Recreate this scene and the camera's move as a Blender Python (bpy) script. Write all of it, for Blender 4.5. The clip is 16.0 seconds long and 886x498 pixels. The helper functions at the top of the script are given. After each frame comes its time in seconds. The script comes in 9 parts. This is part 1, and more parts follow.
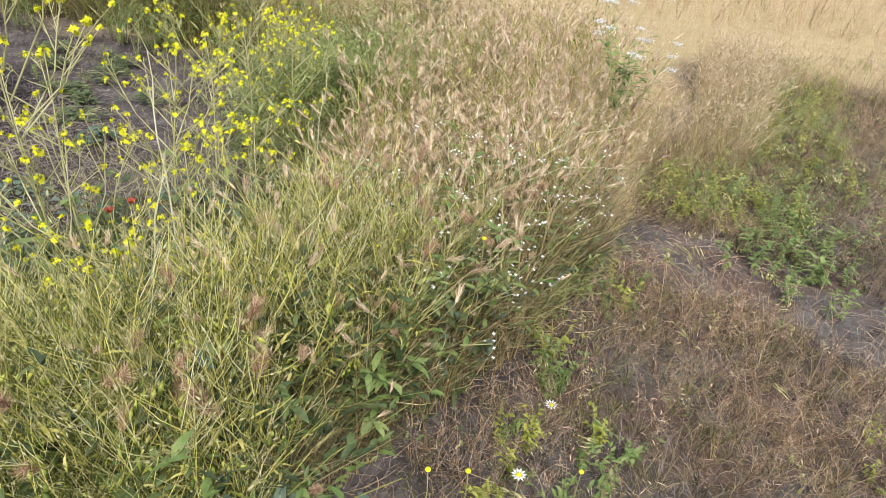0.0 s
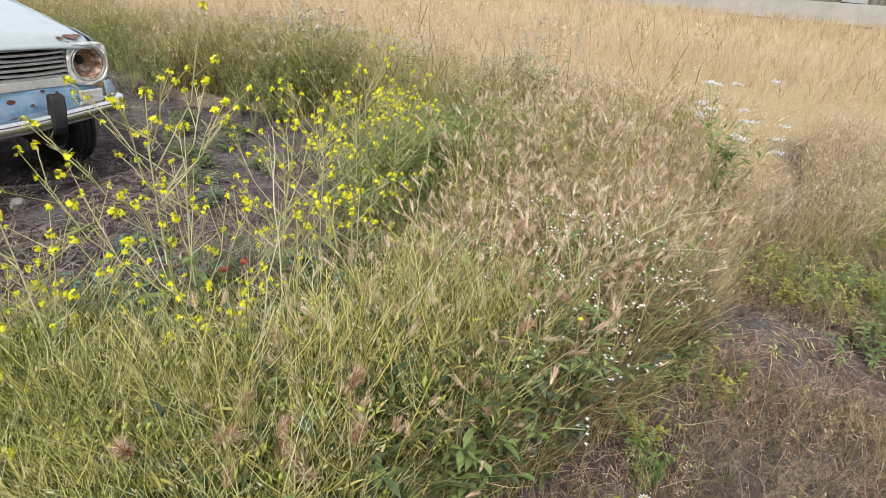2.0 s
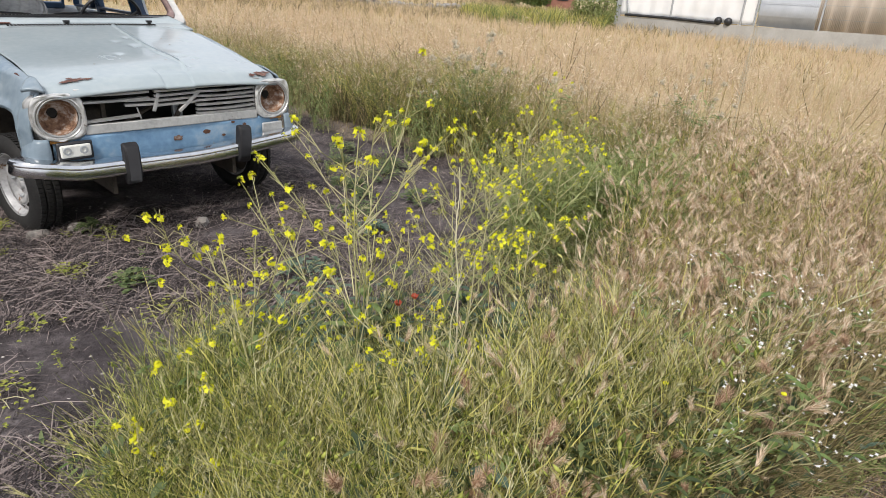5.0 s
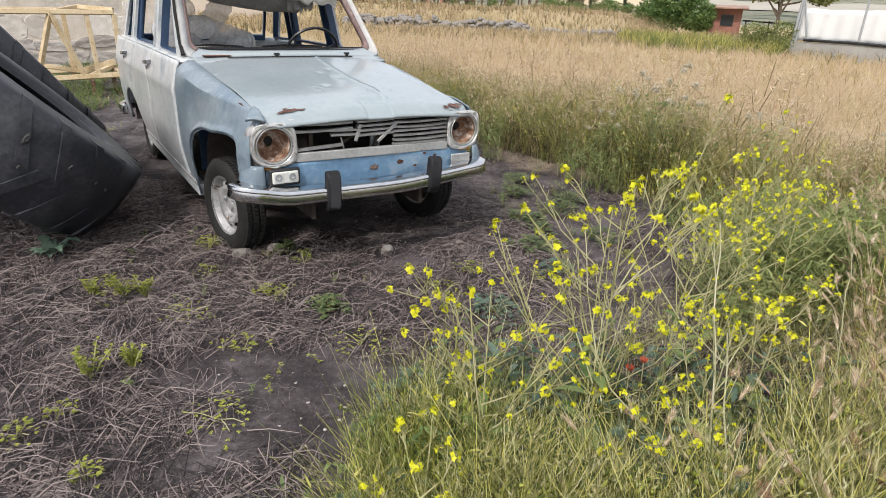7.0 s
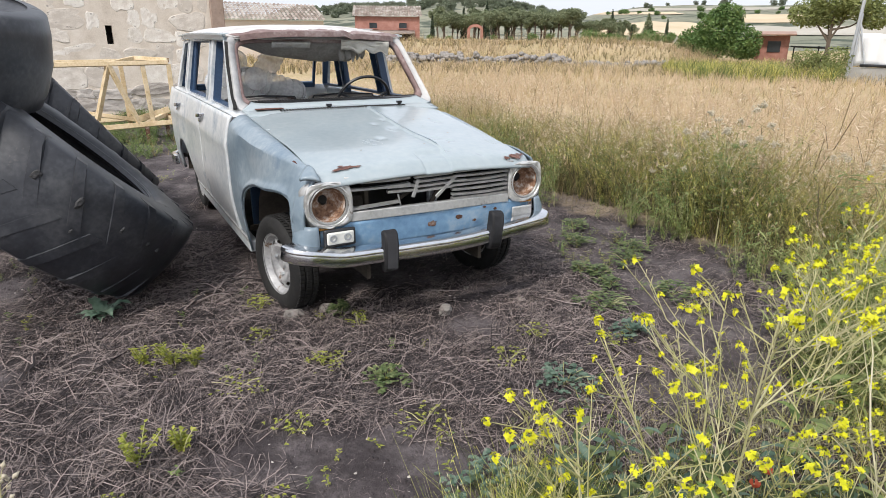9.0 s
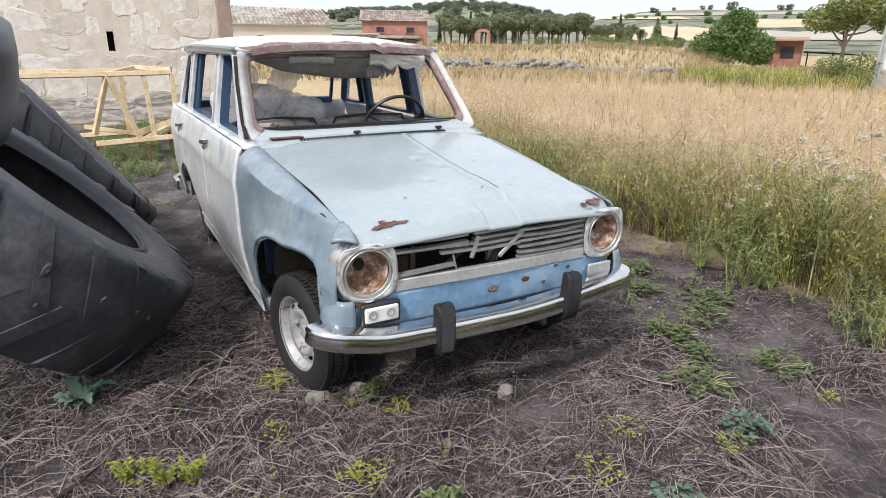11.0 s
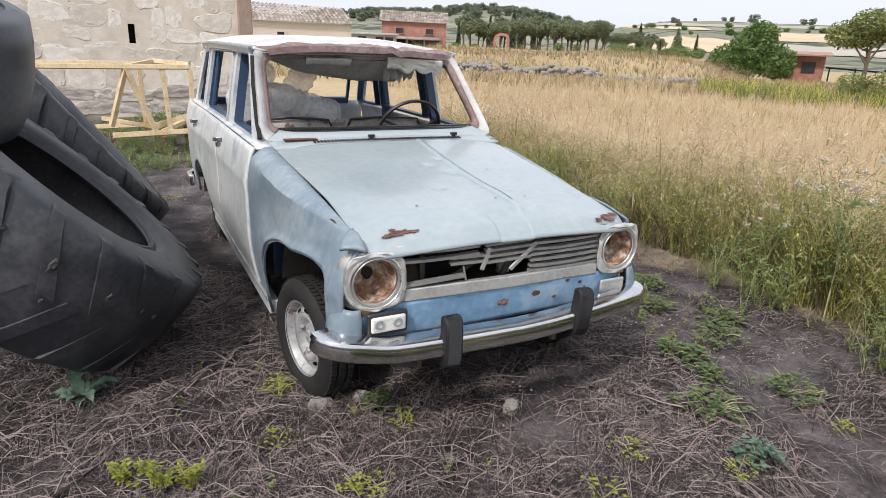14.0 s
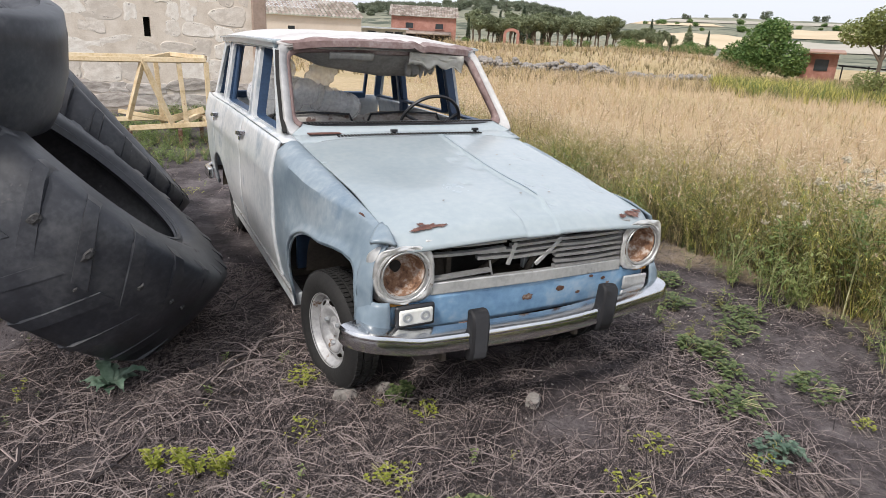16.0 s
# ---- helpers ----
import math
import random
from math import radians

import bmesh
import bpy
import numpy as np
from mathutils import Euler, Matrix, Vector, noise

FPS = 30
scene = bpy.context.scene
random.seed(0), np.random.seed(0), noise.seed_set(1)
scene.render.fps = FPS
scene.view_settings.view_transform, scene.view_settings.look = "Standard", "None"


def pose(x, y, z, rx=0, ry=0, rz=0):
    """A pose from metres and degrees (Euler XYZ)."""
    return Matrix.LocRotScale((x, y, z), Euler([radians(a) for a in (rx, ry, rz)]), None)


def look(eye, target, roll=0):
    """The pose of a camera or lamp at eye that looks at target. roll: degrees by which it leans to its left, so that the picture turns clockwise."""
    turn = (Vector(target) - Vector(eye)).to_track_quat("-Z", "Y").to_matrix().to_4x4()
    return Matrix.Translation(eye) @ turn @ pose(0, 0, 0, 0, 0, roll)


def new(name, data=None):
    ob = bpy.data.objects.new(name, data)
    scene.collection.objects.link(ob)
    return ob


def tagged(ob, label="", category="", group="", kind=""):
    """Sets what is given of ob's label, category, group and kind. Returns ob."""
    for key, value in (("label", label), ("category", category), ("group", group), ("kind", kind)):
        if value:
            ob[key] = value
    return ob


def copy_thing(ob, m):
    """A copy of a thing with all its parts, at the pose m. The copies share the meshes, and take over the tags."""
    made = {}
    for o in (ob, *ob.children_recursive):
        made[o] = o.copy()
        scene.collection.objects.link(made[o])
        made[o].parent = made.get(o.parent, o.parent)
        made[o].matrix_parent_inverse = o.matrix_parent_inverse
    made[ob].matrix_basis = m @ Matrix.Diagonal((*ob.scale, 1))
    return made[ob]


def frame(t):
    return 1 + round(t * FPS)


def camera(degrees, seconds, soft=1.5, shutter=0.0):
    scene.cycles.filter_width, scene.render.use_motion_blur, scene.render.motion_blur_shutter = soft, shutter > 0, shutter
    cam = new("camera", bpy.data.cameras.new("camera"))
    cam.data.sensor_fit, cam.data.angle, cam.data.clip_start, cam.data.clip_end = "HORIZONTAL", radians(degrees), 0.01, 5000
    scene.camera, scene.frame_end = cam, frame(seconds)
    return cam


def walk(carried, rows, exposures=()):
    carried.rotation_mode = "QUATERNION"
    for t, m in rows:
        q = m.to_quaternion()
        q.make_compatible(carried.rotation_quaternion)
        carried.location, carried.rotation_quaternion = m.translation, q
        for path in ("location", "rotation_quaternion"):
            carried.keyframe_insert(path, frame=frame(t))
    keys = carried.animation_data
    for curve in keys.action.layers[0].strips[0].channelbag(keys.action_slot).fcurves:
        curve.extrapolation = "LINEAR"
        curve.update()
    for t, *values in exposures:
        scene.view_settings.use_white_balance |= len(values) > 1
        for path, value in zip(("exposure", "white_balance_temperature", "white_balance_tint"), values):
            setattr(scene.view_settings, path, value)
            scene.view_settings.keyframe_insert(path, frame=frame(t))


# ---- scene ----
cam = camera(70.9, 16.0, soft=0.5)
PATH = [
    (0, (-1.298, -3.377, 1.313), (0.293, -2.74, 0.283), 5.3),
    (0.5, (-1.303, -3.369, 1.329), (0.314, -2.658, 0.391), 5.9),
    (1, (-1.308, -3.365, 1.343), (0.325, -2.603, 0.475), 5.4),
    (1.5, (-1.312, -3.36, 1.342), (0.307, -2.547, 0.495), 4.9),
    (2, (-1.323, -3.345, 1.342), (0.225, -2.418, 0.478), 4.1),
    (2.5, (-1.328, -3.343, 1.347), (0.213, -2.387, 0.503), 4.2),
    (3, (-1.326, -3.344, 1.353), (0.204, -2.358, 0.525), 3.6),
    (3.5, (-1.338, -3.335, 1.353), (0.181, -2.314, 0.547), 3.9),
    (3.7, (-1.347, -3.326, 1.351), (0.145, -2.266, 0.544), 3.8),
    (5.8, (-1.439, -3.043, 1.345), (-0.197, -1.683, 0.565), 3.3),
    (6, (-1.452, -3.001, 1.345), (-0.251, -1.61, 0.558), 3.1),
    (6.5, (-1.483, -2.922, 1.342), (-0.401, -1.439, 0.547), 2.5),
    (7, (-1.517, -2.883, 1.352), (-0.485, -1.335, 0.618), 2.3),
    (7.5, (-1.535, -2.849, 1.357), (-0.515, -1.273, 0.67), 2.8),
    (8, (-1.541, -2.816, 1.361), (-0.568, -1.23, 0.626), 3.2),
    (8.5, (-1.527, -2.754, 1.395), (-0.605, -1.164, 0.606), 2.0),
    (9, (-1.475, -2.618, 1.413), (-0.541, -0.97, 0.771), 0.4),
    (9.5, (-1.386, -2.41, 1.388), (-0.535, -0.729, 0.718), -0.7),
    (10, (-1.387, -2.081, 1.374), (-0.48, -0.437, 0.684), 0.4),
    (10.2, (-1.384, -1.961, 1.406), (-0.421, -0.338, 0.743), -0.2),
    (12.3, (-1.277, -1.863, 1.484), (-0.439, -0.156, 0.866), 2.5),
    (12.5, (-1.278, -1.863, 1.482), (-0.428, -0.165, 0.854), 2.3),
    (13, (-1.29, -1.864, 1.487), (-0.416, -0.173, 0.872), 2.5),
    (13.5, (-1.302, -1.851, 1.486), (-0.428, -0.164, 0.862), 2.0),
    (14, (-1.318, -1.843, 1.483), (-0.424, -0.167, 0.858), 2.5),
    (14.5, (-1.336, -1.834, 1.486), (-0.444, -0.156, 0.862), 2.6),
    (15, (-1.366, -1.833, 1.496), (-0.478, -0.139, 0.913), 2.6),
    (15.5, (-1.377, -1.837, 1.487), (-0.478, -0.159, 0.876), 2.4),
    (16, (-1.397, -1.831, 1.483), (-0.524, -0.149, 0.843), 2.9),
]
walk(cam, [(t, look(eye, target, roll)) for t, eye, target, roll in PATH], exposures=[(0, 0.38, 6500, 8), (1, 0.33, 6500, 9), (2, 0.19, 6500, 10), (3, 0.05, 6500, 11), (3.6, 0.0, 6500, 11), (6, 0.04, 6450, 11), (8, 0.04, 6450, 11), (9, 0.14, 6350, 11), (9.6, 0.26, 6300, 11), (10.2, 0.28, 6300, 11), (12.3, 0.10, 6400, 12), (16, 0.09, 6400, 12)])

# ---- light ----
world = bpy.data.worlds.new("overcast_sky")
scene.world = world
world.use_nodes = True
wn = world.node_tree
wn.nodes.clear()
SUN_EL, SUN_AZ = 49.0, 238.0
sky = wn.nodes.new("ShaderNodeTexSky")
sky.sky_type, sky.sun_disc = "NISHITA", False
sky.sun_elevation, sky.sun_rotation = radians(SUN_EL), radians(SUN_AZ)
sky.air_density, sky.dust_density, sky.ozone_density = 1.0, 4.0, 1.0
cloud = wn.nodes.new("ShaderNodeMix")
cloud.data_type = "RGBA"
cloud.inputs["Factor"].default_value = 0.72
cloud.inputs["B"].default_value = (11.1, 11.5, 12.2, 1)
bg = wn.nodes.new("ShaderNodeBackground")
bg.inputs["Strength"].default_value = 0.098
out = wn.nodes.new("ShaderNodeOutputWorld")
wn.links.new(sky.outputs[0], cloud.inputs["A"])
wn.links.new(cloud.outputs["Result"], bg.inputs[0])
wn.links.new(bg.outputs[0], out.inputs[0])
sun = new("sun", bpy.data.lights.new("sun", "SUN"))
sun.data.energy, sun.data.angle, sun.data.color = 2.9, radians(8), (1.0, 0.95, 0.87)
sun_dir = Vector((math.sin(radians(SUN_AZ)) * math.cos(radians(SUN_EL)), math.cos(radians(SUN_AZ)) * math.cos(radians(SUN_EL)), math.sin(radians(SUN_EL))))
sun.matrix_world = look(sun_dir * 50, (0, 0, 0))

# ---- materials ----


def material(name, stops, scale=8.0, rough=0.8, metal=0.0, bump=0.2, fine=80.0, stretch=(1, 1, 1), spots=None, island=0.0, piece=0.0, trans=0.0, detail=8.0, coat=0.0):
    """Noise between colour stops, with a fine grain, bump, optional spots ((colour), scale, threshold, softness[, rough]) and per-piece variation."""
    m = bpy.data.materials.new(name)
    m.use_nodes = True
    n, link = m.node_tree.nodes, m.node_tree.links
    b = n["Principled BSDF"]
    tc = n.new("ShaderNodeTexCoord")
    mp = n.new("ShaderNodeMapping")
    mp.inputs["Scale"].default_value = stretch
    link.new(tc.outputs["Object"], mp.inputs[0])
    no = n.new("ShaderNodeTexNoise")
    no.inputs["Scale"].default_value, no.inputs["Detail"].default_value, no.inputs["Roughness"].default_value = scale, detail, 0.62
    link.new(mp.outputs[0], no.inputs["Vector"])
    fi = n.new("ShaderNodeTexNoise")
    fi.inputs["Scale"].default_value, fi.inputs["Detail"].default_value = fine, 4
    link.new(mp.outputs[0], fi.inputs["Vector"])
    mixf = n.new("ShaderNodeMath")
    mixf.operation = "MULTIPLY_ADD"
    mixf.inputs[1].default_value = 0.35
    link.new(fi.outputs[0], mixf.inputs[0])
    sub = n.new("ShaderNodeMath")
    sub.operation = "SUBTRACT"
    sub.inputs[1].default_value = 0.175
    link.new(no.outputs[0], sub.inputs[0])
    link.new(sub.outputs[0], mixf.inputs[2])
    fac = mixf.outputs[0]
    if island or piece:
        g = n.new("ShaderNodeNewGeometry") if island else n.new("ShaderNodeObjectInfo")
        rnd = g.outputs["Random Per Island"] if island else g.outputs["Random"]
        ma = n.new("ShaderNodeMath")
        ma.operation = "MULTIPLY_ADD"
        ma.inputs[1].default_value = island or piece
        link.new(rnd, ma.inputs[0])
        s2 = n.new("ShaderNodeMath")
        s2.operation = "SUBTRACT"
        s2.inputs[1].default_value = 0.5 * (island or piece)
        link.new(fac, s2.inputs[0])
        link.new(s2.outputs[0], ma.inputs[2])
        fac = ma.outputs[0]
    ramp = n.new("ShaderNodeValToRGB")
    el = ramp.color_ramp.elements
    k = len(stops)
    for i, c in enumerate(stops):
        p = 0.3 + 0.4 * i / max(1, k - 1)
        e = el[i] if i < 2 else el.new(p)
        e.position, e.color = p, (*c, 1)
    link.new(fac, ramp.inputs[0])
    colour = ramp.outputs[0]
    rough_out = None
    for sp in spots or ():
        sc, th, so = sp[1:4]
        sn = n.new("ShaderNodeTexNoise")
        sn.inputs["Scale"].default_value, sn.inputs["Detail"].default_value, sn.inputs["Roughness"].default_value = sc, 7, 0.65
        link.new(tc.outputs["Object"], sn.inputs["Vector"])
        mr = n.new("ShaderNodeMapRange")
        mr.inputs["From Min"].default_value, mr.inputs["From Max"].default_value = th, th + so
        link.new(sn.outputs[0], mr.inputs[0])
        mx = n.new("ShaderNodeMix")
        mx.data_type = "RGBA"
        mx.inputs["B"].default_value = (*sp[0], 1)
        link.new(mr.outputs[0], mx.inputs["Factor"])
        link.new(colour, mx.inputs["A"])
        colour = mx.outputs["Result"]
        rr = n.new("ShaderNodeMix")
        rr.inputs["B"].default_value = sp[4] if len(sp) > 4 else 0.9
        link.new(mr.outputs[0], rr.inputs["Factor"])
        if rough_out is None:
            rr.inputs["A"].default_value = rough
        else:
            link.new(rough_out, rr.inputs["A"])
        rough_out = rr.outputs["Result"]
    link.new(colour, b.inputs["Base Color"])
    b.inputs["Roughness"].default_value, b.inputs["Metallic"].default_value = rough, metal
    b.inputs["Coat Weight"].default_value = coat
    if rough_out is not None:
        link.new(rough_out, b.inputs["Roughness"])
    if bump:
        bu = n.new("ShaderNodeBump")
        bu.inputs["Strength"].default_value, bu.inputs["Distance"].default_value = bump, 0.01
        link.new(mixf.outputs[0], bu.inputs["Height"])
        link.new(bu.outputs[0], b.inputs["Normal"])
    if trans:
        t = n.new("ShaderNodeBsdfTranslucent")
        link.new(colour, t.inputs[0])
        ms = n.new("ShaderNodeMixShader")
        ms.inputs[0].default_value = trans
        link.new(b.outputs[0], ms.inputs[1])
        link.new(t.outputs[0], ms.inputs[2])
        link.new(ms.outputs[0], n["Material Output"].inputs[0])
    return m


RUST = (0.13, 0.045, 0.025)
M = {}


def ground_material():
    """Bare soil, trodden turf and meadow soil, blended along noisy borders."""
    m = bpy.data.materials.new("dry_soil_and_turf")
    m.use_nodes = True
    n, link = m.node_tree.nodes, m.node_tree.links
    b = n["Principled BSDF"]
    geo = n.new("ShaderNodeNewGeometry")
    sep = n.new("ShaderNodeSeparateXYZ")
    link.new(geo.outputs["Position"], sep.inputs[0])

    def tex(scale, detail=9.0, rough=0.65):
        t = n.new("ShaderNodeTexNoise")
        t.inputs["Scale"].default_value, t.inputs["Detail"].default_value, t.inputs["Roughness"].default_value = scale, detail, rough
        link.new(geo.outputs["Position"], t.inputs["Vector"])
        return t.outputs[0]

    def calc(op, p, q):
        t = n.new("ShaderNodeMath")
        t.operation = op
        for k, s in enumerate((p, q)):
            if isinstance(s, (int, float)):
                t.inputs[k].default_value = s
            else:
                link.new(s, t.inputs[k])
        return t.outputs[0]

    def span(s, lo, hi):
        t = n.new("ShaderNodeMapRange")
        t.inputs["From Min"].default_value, t.inputs["From Max"].default_value = lo, hi
        link.new(s, t.inputs[0])
        return t.outputs[0]

    def ramp(s, stops, lo=0.3, hi=0.7):
        t = n.new("ShaderNodeValToRGB")
        e = t.color_ramp.elements
        for k, c in enumerate(stops):
            x = e[k] if k < 2 else e.new(0.9)
            x.position, x.color = lo + (hi - lo) * k / (len(stops) - 1), (*c, 1)
        link.new(s, t.inputs[0])
        return t.outputs[0]

    def mix(f, p, q):
        t = n.new("ShaderNodeMix")
        t.data_type = "RGBA"
        link.new(f, t.inputs["Factor"])
        link.new(p, t.inputs["A"])
        link.new(q, t.inputs["B"])
        return t.outputs["Result"]

    big, mid, fine = tex(1.1), tex(6.0), tex(38.0, 6.0, 0.7)
    grain = calc("ADD", calc("MULTIPLY", mid, 0.5), calc("MULTIPLY", fine, 0.5))
    dark = ramp(grain, [(0.019, 0.0145, 0.0155), (0.046, 0.0365, 0.0385), (0.110, 0.091, 0.092)])
    pale = ramp(grain, [(0.062, 0.052, 0.053), (0.125, 0.106, 0.108), (0.220, 0.193, 0.194)])
    soil = mix(span(tex(2.1), 0.45, 0.60), dark, pale)
    turf = mix(span(tex(1.7), 0.44, 0.56), ramp(grain, [(0.045, 0.027, 0.021), (0.115, 0.072, 0.056), (0.215, 0.142, 0.112)]), ramp(grain, [(0.055, 0.048, 0.045), (0.115, 0.102, 0.097), (0.20, 0.18, 0.17)]))
    sward = mix(span(tex(0.16), 0.45, 0.58), ramp(grain, [(0.28, 0.21, 0.12), (0.45, 0.345, 0.20), (0.59, 0.46, 0.285)]), ramp(grain, [(0.24, 0.19, 0.095), (0.37, 0.29, 0.145), (0.50, 0.40, 0.22)]))
    x = calc("ADD", sep.outputs[0], calc("MULTIPLY", calc("SUBTRACT", big, 0.5), 1.4))
    y = calc("ADD", sep.outputs[1], calc("MULTIPLY", calc("SUBTRACT", big, 0.5), 1.0))
    m_turf = calc("MULTIPLY", span(y, -3.0, -3.25), span(x, -0.7, -0.1))
    m_mead = calc("MAXIMUM", calc("MULTIPLY", span(x, 2.15, 2.6), span(y, -3.3, -3.0)), calc("MAXIMUM", span(x, 4.4, 5.4), span(y, 10.5, 12.5)))
    link.new(mix(m_mead, mix(m_turf, soil, turf), sward), b.inputs["Base Color"])
    b.inputs["Roughness"].default_value = 0.95
    bu = n.new("ShaderNodeBump")
    bu.inputs["Strength"].default_value, bu.inputs["Distance"].default_value = 1.0, 0.03
    link.new(grain, bu.inputs["Height"])
    link.new(bu.outputs[0], b.inputs["Normal"])
    return m


M["soil"] = ground_material()
M["scrub"] = material("hill_scrub", [(0.13, 0.14, 0.095), (0.22, 0.22, 0.155), (0.33, 0.315, 0.24)], 0.03, 0.95, bump=0.0, fine=0.4, spots=[((0.05, 0.065, 0.04), 0.06, 0.53, 0.06)])
M["wheat"] = material("ripe_wheat_field", [(0.50, 0.40, 0.26), (0.57, 0.46, 0.31), (0.63, 0.52, 0.37)], 0.02, 0.95, bump=0.0, fine=0.3)
M["fallow"] = material("fallow_field", [(0.36, 0.33, 0.27), (0.46, 0.43, 0.37)], 0.02, 0.95, bump=0.0, fine=0.3)
M["paint"] = material("faded_pale_blue_paint", [(0.295, 0.352, 0.382), (0.342, 0.396, 0.420), (0.395, 0.440, 0.458)], 1.2, 0.24, bump=0.015, fine=30, spots=[((0.29, 0.37, 0.44), 2.3, 0.62, 0.14, 0.4), (RUST, 7.0, 0.735, 0.02)], coat=0.35)
M["paint_side"] = material("weathered_blue_paint", [(0.40, 0.45, 0.495), (0.64, 0.66, 0.67), (0.80, 0.80, 0.795)], 1.3, 0.34, bump=0.03, fine=26, spots=[((0.22, 0.30, 0.38), 2.6, 0.545, 0.15, 0.45), (RUST, 6.0, 0.72, 0.02)], coat=0.3)
M["paint_roof"] = material("chalky_primer_roof_paint", [(0.46, 0.425, 0.41), (0.58, 0.56, 0.55), (0.66, 0.655, 0.65)], 3.0, 0.6, bump=0.1, fine=30, spots=[((0.24, 0.16, 0.15), 3.2, 0.64, 0.06)])
M["primer"] = material("brown_primer", [(0.14, 0.09, 0.085), (0.22, 0.15, 0.14), (0.34, 0.28, 0.27)], 5.0, 0.7, bump=0.15, fine=40)
M["blue"] = material("bare_blue_paint", [(0.12, 0.23, 0.38), (0.20, 0.345, 0.51), (0.38, 0.48, 0.57)], 5.0, 0.40, bump=0.06, fine=30, spots=[((0.34, 0.36, 0.36), 6.0, 0.62, 0.05), ((0.2, 0.09, 0.03), 9.0, 0.68, 0.02)])
M["inner_blue"] = material("dark_blue_inner_paint", [(0.02, 0.045, 0.10), (0.045, 0.09, 0.17)], 4.0, 0.45, bump=0.05)
M["grey_trim"] = material("grey_oxidised_alloy", [(0.34, 0.34, 0.34), (0.5, 0.5, 0.49), (0.6, 0.6, 0.59)], 6.0, 0.5, 0.55, bump=0.08, fine=60, spots=[((0.22, 0.19, 0.15), 9.0, 0.62, 0.06)])
M["bezel"] = material("dented_bright_alloy", [(0.46, 0.455, 0.44), (0.62, 0.615, 0.60), (0.74, 0.735, 0.72)], 9.0, 0.38, 0.55, bump=0.12, fine=50, spots=[((0.24, 0.20, 0.16), 11.0, 0.63, 0.05), ((0.50, 0.38, 0.22), 14.0, 0.69, 0.03)])
M["slat"] = material("dull_grille_alloy", [(0.33, 0.33, 0.33), (0.52, 0.52, 0.51)], 9.0, 0.45, 0.6, bump=0.05, fine=60)
M["chrome"] = material("scratched_chrome", [(0.42, 0.42, 0.43), (0.62, 0.62, 0.62)], 7.0, 0.24, 1.0, bump=0.04, fine=20, spots=[((0.28, 0.24, 0.2), 5.0, 0.64, 0.05, 0.5)])
M["chrome_light"] = material("polished_chrome", [(0.60, 0.61, 0.63), (0.80, 0.80, 0.81)], 7.0, 0.18, 1.0, bump=0.04, fine=18, spots=[((0.34, 0.31, 0.28), 5.0, 0.66, 0.05, 0.5)])
M["paint_post"] = material("chalky_white_post_paint", [(0.34, 0.335, 0.335), (0.45, 0.445, 0.44), (0.56, 0.55, 0.54)], 4.0, 0.5, bump=0.06, fine=30, spots=[((0.24, 0.16, 0.14), 6.0, 0.64, 0.05)])
# dark grey for shading drawn into bonnet folds
M["fold_shade"] = material("dirt_in_folds", [(0.09, 0.095, 0.105), (0.19, 0.20, 0.215)], 20.0, 0.8, bump=0.1)
M["lamp_rust"] = material("orange_flaked_lamp_steel", [(0.085, 0.042, 0.027), (0.26, 0.145, 0.085), (0.56, 0.515, 0.47)], 26.0, 0.8, 0.1, bump=0.4, fine=90)
M["rock_grey"] = material("dull_grey_stone", [(0.17, 0.155, 0.14), (0.27, 0.25, 0.23), (0.38, 0.36, 0.335)], 14.0, 0.95, bump=0.8, fine=60)
M["rust"] = material("rusty_steel", [(0.05, 0.025, 0.017), (0.14, 0.065, 0.038), (0.42, 0.36, 0.31)], 22.0, 0.85, 0.1, bump=0.4, fine=90)
M["rustpatch"] = material("flaking_rust", [(0.06, 0.026, 0.021), (0.125, 0.055, 0.042), (0.22, 0.14, 0.115)], 34.0, 0.9, bump=0.5, fine=90)
M["black"] = material("black_rubber", [(0.006, 0.006, 0.008), (0.014, 0.014, 0.016)], 6.0, 0.7, bump=0.2, fine=60)
M["tyre"] = material("road_tyre_rubber", [(0.008, 0.008, 0.0085), (0.022, 0.021, 0.020)], 9.0, 0.8, bump=0.3, fine=70)
M["tractor"] = material("dusty_tractor_rubber", [(0.013, 0.0145, 0.019), (0.029, 0.031, 0.038), (0.07, 0.072, 0.078)], 3.2, 0.42, bump=0.12, fine=45, spots=[((0.13, 0.125, 0.12), 4.5, 0.64, 0.05)])
M["torn_rubber"] = material("frayed_grey_rubber", [(0.02, 0.02, 0.022), (0.05, 0.049, 0.05), (0.11, 0.107, 0.104)], 40.0, 0.9, bump=0.6, fine=140)
M["rim"] = material("silver_painted_steel", [(0.27, 0.27, 0.28), (0.44, 0.44, 0.445), (0.56, 0.56, 0.565)], 9.0, 0.5, 0.3, bump=0.1, fine=60, spots=[((0.2, 0.12, 0.07), 12.0, 0.63, 0.05)])
# near-black for dark parts and for shade put into gaps and openings
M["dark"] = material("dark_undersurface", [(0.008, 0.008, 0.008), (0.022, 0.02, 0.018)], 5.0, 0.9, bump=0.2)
M["dirt"] = material("muddy_inner_steel", [(0.035, 0.028, 0.022), (0.09, 0.075, 0.06)], 7.0, 0.95, bump=0.4)
M["seat"] = material("torn_grey_brown_upholstery", [(0.21, 0.18, 0.155), (0.36, 0.325, 0.295), (0.50, 0.47, 0.44)], 5.0, 0.85, bump=0.5, fine=60, spots=[((0.15, 0.10, 0.085), 9.0, 0.575, 0.05)])
